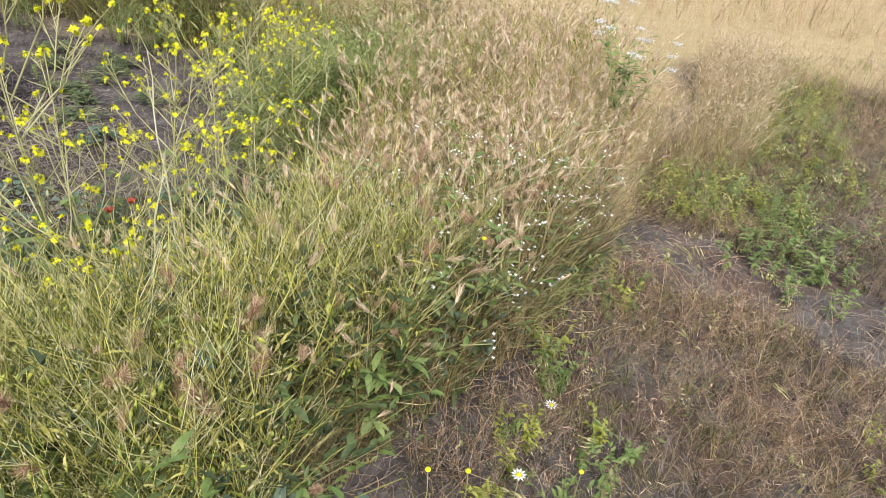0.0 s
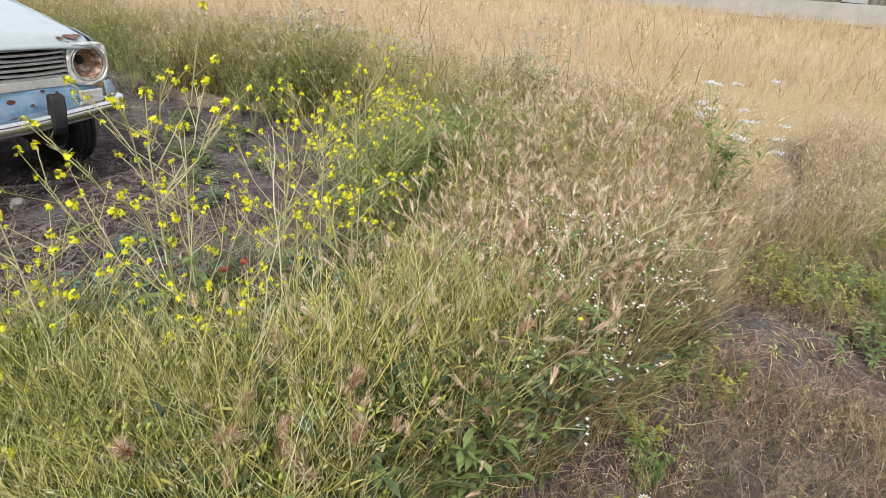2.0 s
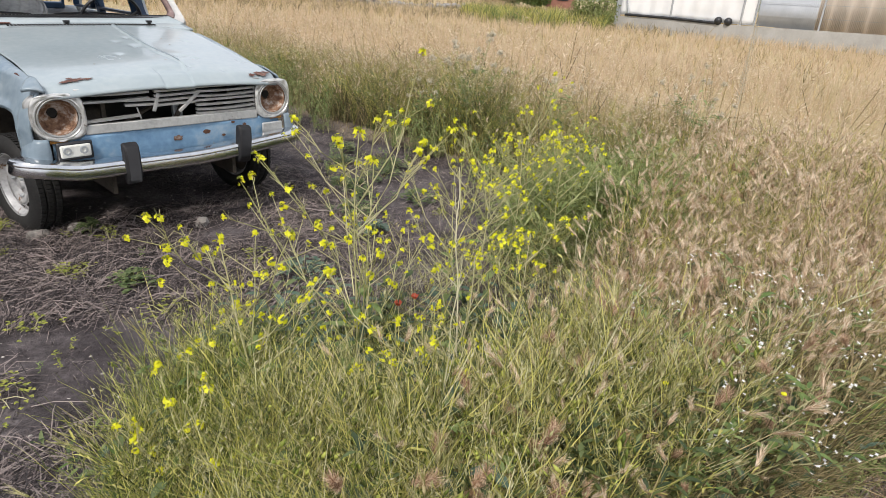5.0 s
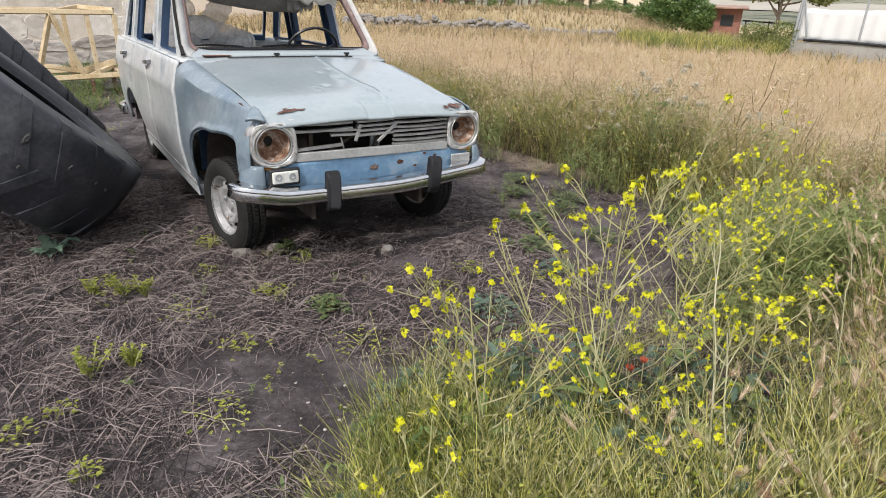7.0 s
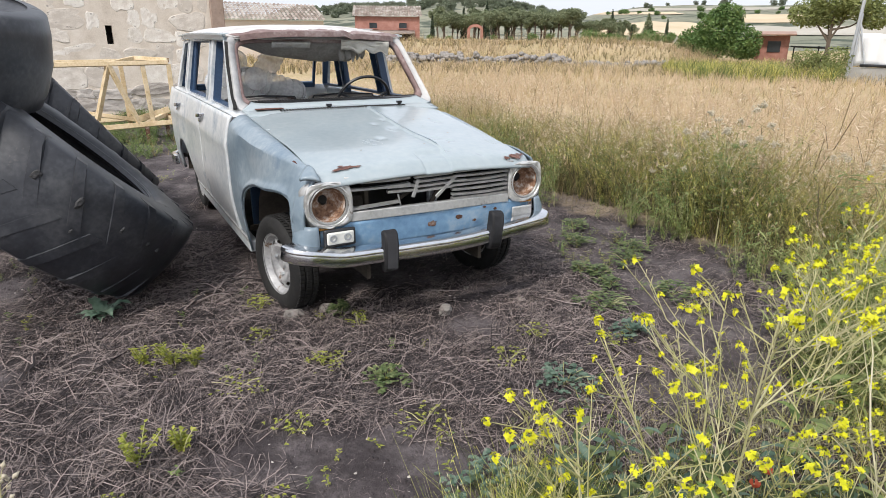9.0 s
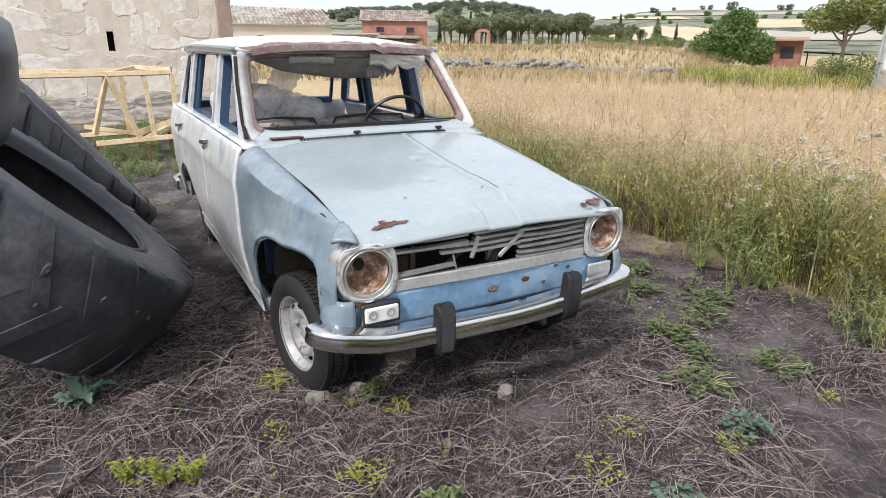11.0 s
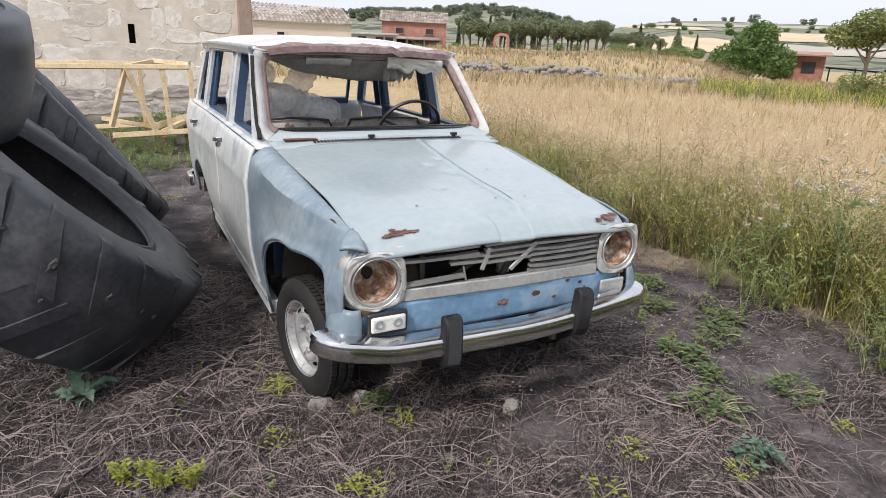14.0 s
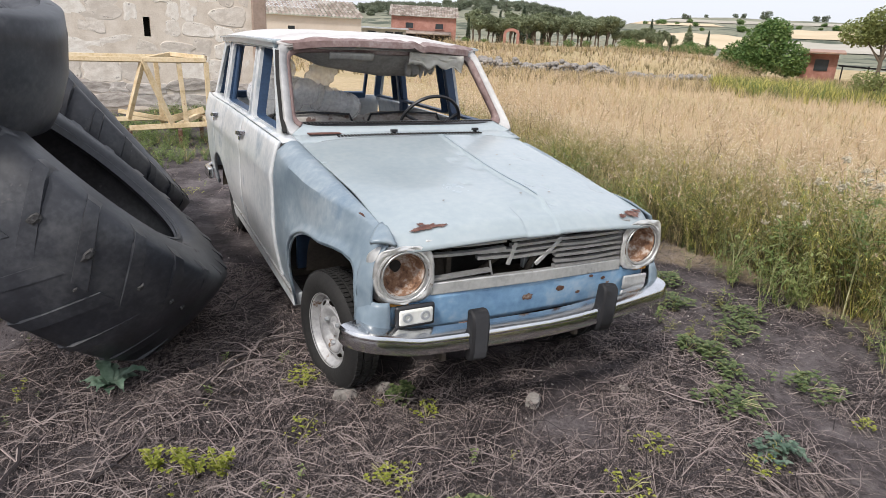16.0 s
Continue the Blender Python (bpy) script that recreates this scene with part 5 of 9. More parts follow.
# clear plastic bottles and film piled on the seats

def jug(a, b, r, seed, dent=0.05):
    """A ribbed clear plastic jug from its base a to its neck b."""
    bm = bmesh.new()
    a, b = Vector(a), Vector(b)
    l = (b - a).length

    def f(u, v):
        t = 2 * math.pi * u
        e = min(1.0, v / 0.05) ** 0.5
        if v > 0.80:
            e = 0.28 + 0.72 * math.cos((v - 0.80) / 0.20 * math.pi / 2) ** 0.8
        q = r * e * (1 + dent * jag(math.cos(t) * 1.2, math.sin(t) * 1.2, v * 3 + seed, 1.4) + 0.06 * math.sin(v * l / 0.03 * 6.283 * 0.5) * (v < 0.8))
        return Vector((q * math.cos(t), q * math.sin(t), v * l))

    grid(bm, 36, 90, f, close_u=True)
    bmesh.ops.contextual_create(bm, geom=[v for v in bm.verts if v.co.z < 1e-5])
    ob = part("plastic_jug", bm, "film", None, smooth=True, sharp=60)
    ob.matrix_world = Matrix.Translation(a) @ (b - a).to_track_quat("Z", "Y").to_matrix().to_4x4()
    return tagged(ob, "ribbed clear plastic jug lying on the car seats", "plastic jug", "plastic jugs in the car")


for i, (a, b, r) in enumerate([((-0.30, 2.36, 1.06), (-0.12, 2.38, 1.34), 0.085), ((-0.27, 2.28, 1.09), (0.05, 2.36, 0.99), 0.085), ((-0.34, 2.18, 1.125), (-0.36, 2.52, 1.10), 0.080), ((-0.44, 2.30, 1.05), (-0.30, 2.60, 1.12), 0.09), ((-0.56, 2.42, 1.04), (-0.52, 2.80, 1.08), 0.09), ((-0.20, 2.30, 0.99), (0.10, 2.55, 1.00), 0.09), ((-0.50, 2.60, 1.14), (-0.30, 2.85, 1.26), 0.085), ((-0.55, 2.30, 1.12), (-0.46, 2.55, 1.22), 0.07)]):
    jug(a, b, r, i * 2.3)

# ---- tractor tyres ----


def tractor_tyre(at, R, W, label, lugs=22, rim_r=0.50, bead=0.66):
    t = thing("tractor_tyre", label, "tyre", "discarded tractor tyres", at=at)
    h = W / 2
    prof = [(rim_r, -h * 0.62), (rim_r + 0.015, -h * 0.72), (rim_r + 0.03, -h * 0.70), (rim_r + 0.05, -h * 0.80), (rim_r + 0.12, -h * 0.96), (R - 0.13, -h), (R - 0.075, -h * 0.985), (R - 0.05, -h * 0.93), (R - 0.035, -h * 0.6), (R - 0.028, 0.0), (R - 0.035, h * 0.6), (R - 0.05, h * 0.93), (R - 0.075, h * 0.985), (R - 0.13, h), (rim_r + 0.12, h * (0.66 + bead / 2.2)), (rim_r + 0.05, h * (bead + 0.12)), (rim_r + 0.03, h * (bead + 0.03)), (rim_r + 0.015, h * (bead + 0.06)), (rim_r, h * (bead - 0.04)), (rim_r + 0.03, h * (bead - 0.11)), (R - 0.16, h * 0.80), (R - 0.11, h * 0.5), (R - 0.10, 0), (R - 0.11, -h * 0.5), (R - 0.16, -h * 0.80), (rim_r + 0.03, -h * 0.55), (rim_r, -h * 0.62)]
    bm = bmesh.new()
    m = Matrix.Rotation(-math.pi / 2, 4, "Y")
    lathe(bm, prof, 96, m)
    for v in bm.verts:
        k = (0.014 * jag(v.co.x, v.co.y, v.co.z, 2.5) + 0.02 * jag(v.co.x, v.co.y, v.co.z + 7, 1.2)) * (1.0 if lugs else 2.2)
        v.co += Vector((v.co.x, v.co.y, 0)).normalized() * k
    carcass = part("carcass", bm, "tractor", t, "dusty black rubber carcass", sharp=75)
    for zz in (-h * 0.68, h * (bead + 0.02)):
        bm = bmesh.new()
        sweep(bm, [((rim_r + 0.012) * math.cos(a), (rim_r + 0.012) * math.sin(a), zz) for a in np.linspace(0, 2 * math.pi, 73)[:-1]], [(0.012 * math.cos(q), 0.012 * math.sin(q)) for q in (0, 1.05, 2.1, 3.14, 4.19, 5.24)], closed=True)
        part("bead", bm, "tractor", carcass)
    for i in range(lugs):
        for side in (-1, 1):
            a0 = 2 * math.pi * (i + (0.5 if side > 0 else 0)) / lugs
            bm = bmesh.new()
            n = 7
            rows = []
            for j in range(n + 1):
                q = j / n
                z = side * (h * 1.005 - q * (h * 1.04))
                a = a0 + 0.22 * q
                top = R - 0.020 - 0.010 * (abs(z) / h) ** 3
                base = R - 0.06
                w = 0.052 + 0.016 * q
                if j == 0:
                    top, base = R - 0.055, R - 0.14
                ring = []
                for da, rr in ((-w * 0.75, base), (-w * 0.5, top), (w * 0.5, top), (w * 0.75, base)):
                    b = a + da / R
                    ring.append(bm.verts.new((rr * math.cos(b), rr * math.sin(b), z)))
                rows.append(ring)
            for j in range(n):
                for k in range(3):
                    bm.faces.new((rows[j][k], rows[j][k + 1], rows[j + 1][k + 1], rows[j + 1][k]))
            bm.faces.new(rows[0])
            bm.faces.new(rows[-1][::-1])
            part("lug", bm, "tractor", carcass, smooth=True, sharp=50)
    return t


def tyre_pose(c, axis, spin=0.0):
    q = Vector(axis).to_track_quat("Z", "Y").to_matrix().to_4x4()
    return Matrix.Translation(c) @ q @ Matrix.Rotation(spin, 4, "Z")


front_tyre = tractor_tyre(tyre_pose((-1.690, 1.335, 0.662), (0.708, 0.000, 0.706), 0.1), 0.752, 0.525, "large worn tractor tyre leaning low with its hollow side up", rim_r=0.425, bead=0.86)
for i, (p, a, b) in enumerate([((-1.561, 0.604, 0.689), 0.024, 0.045), ((-1.406, 0.665, 0.518), 0.014, 0.026), ((-1.257, 0.828, 0.341), 0.016, 0.020), ((-1.706, 0.612, 0.835), 0.026, 0.040), ((-1.300, 0.760, 0.40), 0.012, 0.018), ((-1.62, 0.62, 0.56), 0.010, 0.016)]):
    c = front_tyre.matrix_world.inverted() @ Vector(p)
    out_d = Vector((c.x, c.y, 0)).normalized()
    side_d = Vector((0, 0, 1)).cross(out_d)
    bm = bmesh.new()
    rows_ = [[], []]
    for j, (k, lift) in enumerate(((0.8, -0.004), (0.5, 0.004))):
        for q in range(14):
            g = 6.2832 * q / 14
            m = k * (0.65 + 0.7 * abs(jag(math.cos(g), math.sin(g), i * 3.1 + j, 1.8)))
            rows_[j].append(bm.verts.new(out_d * (0.737 + lift + 0.006 * jag(q, i, j, 1.3)) + side_d * (c.dot(side_d) + a * m * math.cos(g)) + Vector((0, 0, c.z + b * m * math.sin(g)))))
    for q in range(14):
        bm.faces.new((rows_[0][q], rows_[0][(q + 1) % 14], rows_[1][(q + 1) % 14], rows_[1][q]))
    bm.faces.new(rows_[1])
    part("torn_patch", bm, "torn_rubber", front_tyre, "frayed grey tear in the rubber", sharp=20)
tractor_tyre(tyre_pose((-1.68, 2.94, 0.755), (0.796, 0.06, 0.60), 0.25), 0.80, 0.48, "large tractor tyre leaning behind another tyre")
tractor_tyre(tyre_pose((-2.29, 1.22, 1.45), (0.22, -0.12, 0.96), 0.4), 0.74, 0.46, "worn bald tractor tyre lying on top of the tyre pile", lugs=0)

# ---- stone wall ----
WALL_Y, WALL_X0, WALL_X1, WALL_H = 11.0, -9.0, 0.95, 2.75
wall = thing("stone_wall", "old wall of pale limestone rubble with sandy mortar", "wall", kind="structure", at=pose(0, WALL_Y, 0))
bm = bmesh.new()
SL = (-0.87, 1.43, 0.055, 0.33)
for x0, x1, z0, z1 in ((WALL_X0, SL[0] - SL[2], -0.3, WALL_H), (SL[0] + SL[2], WALL_X1, -0.3, WALL_H), (SL[0] - SL[2], SL[0] + SL[2], -0.3, SL[1] - SL[3] / 2), (SL[0] - SL[2], SL[0] + SL[2], SL[1] + SL[3] / 2, WALL_H)):
    box(bm, ((x0 + x1) / 2, 0.25, (z0 + z1) / 2), (x1 - x0, 0.5, z1 - z0))
part("mortar_core", bm, "mortar", wall, smooth=False)
bm = bmesh.new()
box(bm, (SL[0], 0.30, SL[1]), (SL[2] * 2 + 0.1, 0.02, SL[3] + 0.1))
part("slit_back", bm, "dark", wall)
bm = bmesh.new()
box(bm, (WALL_X1 + 0.13, 0.22, 1.22), (0.26, 0.56, 3.0))
part("brick_quoin", bm, material("brown_brick_edge", [(0.27, 0.2, 0.16), (0.37, 0.28, 0.23)], 5.0, 0.95, bump=0.5, fine=20), wall, bevel=0.02)


def stone_mesh(seed, w, h, d):
    """A flat-faced rubble stone with an uneven outline."""
    bm = bmesh.new()
    n, rows = 18, []
    for k, (rr, dep) in enumerate(((0.0, -0.5), (0.55, -0.5), (0.95, -0.46), (1.0, -0.22), (1.02, 0.5))):
        ring = []
        for i in range(n):
            a = 2 * math.pi * i / n
            c, q = math.cos(a), math.sin(a)
            e = (abs(c) ** 6 + abs(q) ** 6) ** (-1 / 6)
            e *= 1 + 0.34 * jag(c * 1.1, q * 1.1, seed, 1.0) + 0.20 * jag(c * 3.5, q * 3.5, seed, 1.0)
            ring.append(bm.verts.new((c * e * rr * 0.5 * w, (dep + 0.20 * jag(c * rr * 1.6, q * rr * 1.6, seed + 9, 1.0)) * d, q * e * rr * 0.5 * h)))
        rows.append(ring)
    for r0, r1 in zip(rows, rows[1:]):
        for i in range(n):
            bm.faces.new((r0[i], r0[(i + 1) % n], r1[(i + 1) % n], r1[i]))
    bmesh.ops.remove_doubles(bm, verts=bm.verts, dist=1e-5)
    bmesh.ops.recalc_face_normals(bm, faces=bm.faces)
    me = bpy.data.meshes.new("stone")
    bm.to_mesh(me)
    bm.free()
    return me


stones = [stone_mesh(i * 3.7, 1.0, 1.0, 1.0) for i in range(10)]
for me in stones[:6]:
    me.materials.append(M["stone"])
for me in stones[6:]:
    me.materials.append(M["stone_grey"])
rng = random.Random(5)
z = 0.05
while z < WALL_H - 0.1:
    hh = rng.uniform(0.28, 0.44)
    grey = z > 1.95 or z < 0.45
    if grey:
        hh = rng.uniform(0.2, 0.26)
    x = WALL_X0 if z < 0.01 else WALL_X0 + rng.uniform(-0.2, 0.1)
    while x < WALL_X1 - 0.06:
        ww = rng.uniform(0.22, 0.62) * (1.15 if grey else 1.0)
        if x < -4.2:
            ww = rng.uniform(0.5, 0.8)
        ww = min(ww, WALL_X1 - x)
        c = x + ww / 2
        if ww > 0.12 and not (abs(c - SL[0]) < ww / 2 + 0.06 and abs(z + hh / 2 - SL[1]) < hh / 2 + 0.12):
            gap = 0.025 if grey else rng.uniform(0.02, 0.11)
            ob = new("stone", stones[rng.randrange(6, 10) if grey else rng.randrange(6)])
            ob.parent = wall
            ob.location = (c, 0.015 + rng.uniform(-0.012, 0.010), z + hh / 2 + rng.uniform(-0.045, 0.045))
            ob.rotation_euler = (rng.uniform(-0.03, 0.03), rng.uniform(-0.12, 0.12) + rng.choice((0, math.pi)), 0)
            ob.scale = ((ww - gap) * 1.12, 0.032 if not grey else 0.08, (hh - gap * 0.8) * 1.10)
        x += ww
    z += hh

# ---- yellow steel frame ----
fr = thing("steel_frame", "pale yellow welded frame of square tube with rusty joints", "metal frame", at=pose(-1.25, 6.75, 0))


def bar(a, b, w=0.055, mat="wood", name="bar"):
    bm = bmesh.new()
    sweep(bm, [a, b], rect(w, w), up=(0.1, 0.2, 1) if abs(a[0] - b[0]) + abs(a[1] - b[1]) > 0.1 else (0, 1, 0))
    return part(name, bm, mat, fr, bevel=0.005)


zt, zl = 1.06, 0.26
bar((-0.85, 0.0, zt), (0.12, 0.0, zt + 0.01), name="top_rail")
bar((-0.85, 0.9, zt), (0.9, 0.75, zt + 0.02), name="top_rail")
bar((0.12, 0.0, zt + 0.01), (0.45, 0.35, zt + 0.07), name="top_rail")
bar((0.45, 0.35, zt + 0.07), (0.84, 0.02, zt + 0.05), name="top_rail")
bar((0.12, 0.0, zt + 0.01), (0.84, 0.02, zt + 0.02), name="top_rail")
bar((-0.1, 0.0, zl), (0.84, -0.02, zl + 0.04), 0.065, name="bottom_rail")
bar((-0.55, 0.8, zl), (0.88, 0.75, zl + 0.04), 0.06, name="bottom_rail")
bar((0.84, -0.02, zl), (0.84, 0.75, zl + 0.03), 0.06, name="bottom_rail")
bar((0.84, 0.0, zl), (0.84, 0.02, zt), name="upright")
bar((0.56, 0.0, zl), (0.52, 0.02, zt), name="upright")
bar((0.30, 0.4, zl), (0.28, 0.4, zt), name="upright")
bar((0.12, 0.0, zt), (0.40, -0.01, zl), name="brace")
bar((0.12, 0.0, zt), (-0.1, 0.1, zl + 0.1), name="brace")
bar((0.40, 0.3, zl + 0.05), (-0.2, 0.5, zl + 0.15), name="brace")
bar((0.40, 0.0, zl), (0.80, 0.7, zl + 0.08), name="brace")
bar((0.40, 0.6, zl + 0.02), (0.84, 0.65, zl + 0.14), 0.09, name="cross_plate")
for x, y in ((0.47, -0.02), (-0.1, 0.0), (0.8, 0.7), (-0.5, 0.8)):
    bar((x, y, -0.05), (x, y, zl), 0.05, "rust", "leg")
bm = bmesh.new()
lathe(bm, [(0.0, -0.03), (0.05, -0.03), (0.06, -0.015), (0.06, 0.015), (0.05, 0.03), (0, 0.03)], 20, Matrix.Translation((0.84, -0.05, 0.44)))
part("pulley", bm, "galv", fr)

# ---- buildings ----


def polar(az, r, z=0.0):
    a = radians(az)
    return Vector((CX + r * math.sin(a), CY + r * math.cos(a), z))


def tile_roof(name, a, b, c, d, pitch, parent):
    """Barrel tiles on a slope: eave from a to b, ridge from d to c."""
    bm = bmesh.new()
    n = max(6, int((b - a).length / pitch))
    up = (d - a)
    nrm = (b - a).cross(up).normalized()
    rows = max(4, int(up.length / 0.45))
    for i in range(n):
        t0, t1 = i / n, (i + 1) / n
        for r in range(rows):
            q0, q1 = r / rows, (r + 1) / rows + 0.02
            vs = []
            for q, lift in ((q0, 0.05), (q1, 0.0)):
                for k in range(5):
                    t = t0 + (t1 - t0) * k / 4
                    e = a.lerp(b, t)
                    g = d.lerp(c, t)
                    vs.append(bm.verts.new(e.lerp(g, q) + nrm * (lift + 0.10 * math.sin(k / 4 * math.pi))))
            for k in range(4):
                bm.faces.new((vs[k], vs[k + 1], vs[k + 6], vs[k + 5]))
    return part(name, bm, "tile", parent, smooth=False)


def opening(parent, c, right, w, h, mat="glass_dark", name="window"):
    """A recessed window with its frame, on the wall plane through c."""
    n = right.cross(Vector((0, 0, 1)))
    m = Matrix((right, -n, Vector((0, 0, 1)))).transposed().to_4x4()
    m.translation = c
    bm = bmesh.new()
    box(bm, (0, -0.02, 0), (w, 0.04, h), m)
    o = part(name, bm, mat, parent)
    bm = bmesh.new()
    for s in (-1, 1):
        box(bm, (s * (w / 2 + 0.04), -0.05, 0), (0.08, 0.12, h + 0.16), m)
        box(bm, (0, -0.05, s * (h / 2 + 0.04)), (w, 0.12, 0.08), m)
    part("frame", bm, "brick" if parent.name.startswith("brick") else "plaster", o)
    return o


# long plastered barn
barn = thing("plastered_barn", "long low beige plastered barn with a weathered tile roof", "barn")
p0, p1 = Vector((4.6, 40.0, 0)), Vector((13.1, 39.3, 0))
ax = (p1 - p0).normalized()
back = Vector((-ax.y, ax.x, 0))
bm = bmesh.new()
grid(bm, 1, 1, lambda u, v: p0.lerp(p1, u) + Vector((0, 0, -1 + 3.42 * v)))
grid(bm, 1, 1, lambda u, v: p1 + back * 6 * u + Vector((0, 0, -1 + 3.42 * v)))
grid(bm, 1, 1, lambda u, v: p0 + back * 6 * u + Vector((0, 0, -1 + 3.42 * v)))
grid(bm, 1, 1, lambda u, v: p0.lerp(p1, u) + back * 6 + Vector((0, 0, -1 + 3.42 * v)))
part("wall", bm, "plaster", barn, smooth=False)
e = Vector((0, 0, 2.40))
tile_roof("roof", p0 - back * 0.25 - ax * 0.2 + e + Vector((0, 0, -0.02)), p1 - back * 0.25 + ax * 0.2 + e, p1 + back * 3 + ax * 0.2 + e + Vector((0, 0, 1.05)), p0 + back * 3 - ax * 0.2 + e + Vector((0, 0, 1.15)), 0.26, barn)
opening(barn, p0 + ax * 4.0 - back * 0.01 + Vector((0, 0, 1.62)), ax, 0.45, 0.36)

# red brick house with a lean-to
house = thing("brick_house", "two-storey red brick house with a low tiled roof", "house")
h0, h1 = polar(21.9, 82), polar(27.5, 82)
hx = (h1 - h0).normalized()
hb = Vector((-hx.y, hx.x, 0))
bm = bmesh.new()
for a, b in ((h0, h1), (h1, h1 + hb * 6), (h0 + hb * 6, h0), (h1 + hb * 6, h0 + hb * 6)):
    grid(bm, 1, 1, lambda u, v: a.lerp(b, u) + Vector((0, 0, -1 + 4.9 * v)))
for p in (h0, h1):
    vs = [bm.verts.new(q) for q in (p + Vector((0, 0, 3.9)), p + hb * 6 + Vector((0, 0, 3.9)), p + hb * 3 + Vector((0, 0, 5.15)))]
    bm.faces.new(vs)
part("wall", bm, "brick", house, smooth=False)
e = Vector((0, 0, 3.85))
tile_roof("roof", h0 - hb * 0.4 - hx * 0.3 + e, h1 - hb * 0.4 + hx * 0.3 + e, h1 + hb * 3 + hx * 0.3 + e + Vector((0, 0, 1.35)), h0 + hb * 3 - hx * 0.3 + e + Vector((0, 0, 1.35)), 0.34, house)
for t in (0.28, 0.74):
    opening(house, h0.lerp(h1, t) - hb * 0.02 + Vector((0, 0, 2.85)), hx, 0.95, 0.62)
bm = bmesh.new()
grid(bm, 1, 1, lambda u, v: h0.lerp(h1, 0.12 + 0.8 * u) - hb * (1.9 * (1 - v)) + Vector((0, 0, 1.95 + 0.35 * v)))
part("porch_roof", bm, "tile", house, solid=0.12)
bm = bmesh.new()
for t in (0.14, 0.4, 0.66, 0.9):
    q = h0.lerp(h1, t) - hb * 1.8
    bm = bmesh.new()
    box(bm, (q.x, q.y, 0.9), (0.18, 0.18, 2.2))
    part("porch_post", bm, "bark", house)
# dark panel against the wall paints in the shade under the porch roof
bm = bmesh.new()
q = h0.lerp(h1, 0.5) - hb * 0.08
m = Matrix((hx, hb, Vector((0, 0, 1)))).transposed().to_4x4()
m.translation = q
box(bm, (0, 0, 0.9), (6.6, 0.1, 2.0), m)
part("porch_shade_boards", bm, "dark", house)

shed = thing("lean_to_shed", "low grey shed with a sheet roof beside the brick house", "shed")
s0, s1 = polar(19.35, 76), polar(23.2, 76)
sx = (s1 - s0).normalized()
m = Matrix((sx, Vector((-sx.y, sx.x, 0)), Vector((0, 0, 1)))).transposed().to_4x4()
m.translation = s0.lerp(s1, 0.5)
L = (s1 - s0).length
bm = bmesh.new()
box(bm, (0, 1.5, 0.7), (L, 3, 3.0), m)
part("wall", bm, "concrete", shed)
bm = bmesh.new()
box(bm, (0, 1.3, 2.30), (L + 0.5, 3.8, 0.12), m @ Matrix.Rotation(0.02, 4, "X"))
part("roof", bm, "corrugated", shed)
bm = bmesh.new()
for x in (-1.4, 0.6, 1.7):
    bm = bmesh.new()
    box(bm, (x, -0.02, 1.6), (0.9, 0.06, 0.7), m)
    part("window", bm, "glass_dark", shed)

# brick hut beside the bush
hut = thing("brick_hut", "small red brick hut with a flat tiled roof", "hut")
a0, a1 = polar(55.2, 62), polar(57.75, 62)
hx2 = (a1 - a0).normalized()
m = Matrix((hx2, Vector((-hx2.y, hx2.x, 0)), Vector((0, 0, 1)))).transposed().to_4x4()
m.translation = a0.lerp(a1, 0.5)
L = (a1 - a0).length
bm = bmesh.new()
box(bm, (0, 2, 0.6), (L, 4, 2.4), m)
part("wall", bm, "brick", hut)
bm = bmesh.new()
box(bm, (0.1, 1.7, 1.92), (L + 0.7, 5.0, 0.14), m @ Matrix.Rotation(0.05, 4, "X"))
part("roof", bm, material("red_tile_slope", [(0.30, 0.19, 0.15), (0.42, 0.28, 0.22)], 2.0, 0.9, fine=9), hut, bevel=0.03)
bm = bmesh.new()
box(bm, (0.25, -0.03, 0.9), (1.0, 0.08, 0.9), m)
part("window", bm, "glass_dark", hut)
bm = bmesh.new()
box(bm, (L / 2 + 2.3, 1.0, 1.0), (4.4, 3.2, 0.12), m @ Matrix.Rotation(0.04, 4, "Y"))
for x in (0.4, 2.2, 4.2):
    box(bm, (L / 2 + x, -0.3, 0.4), (0.1, 0.1, 1.2), m)
part("lean_to", bm, "dark", hut)

# small red brick gateway before the pines
gate_p = polar(32.35, 96.0)
gateway = thing("brick_gateway", "small arched gateway of red brick before the trees", "gateway", at=pose(gate_p.x, gate_p.y, ground_z(gate_p.x, gate_p.y), 0, 0, -32.35))
for sx in (-1, 1):
    bm = bmesh.new()
    box(bm, (sx * 0.95, 0, 0.65), (0.42, 0.4, 1.5))
    part("gate_pillar", bm, "brick", gateway, bevel=0.02)
bm = bmesh.new()
sweep(bm, [(0.95 * math.cos(a), 0, 1.35 + 0.6 * math.sin(a)) for a in np.linspace(0, math.pi, 15)], rect(0.4, 0.34), up=(0, 1, 0))
part("gate_arch", bm, "brick", gateway)
# rubble heap along the bank
rub = random.Random(11)
heap = thing("rubble_row", "row of grey field stones along a grassy bank", "stones", kind="stuff")
vv, ff = [], []
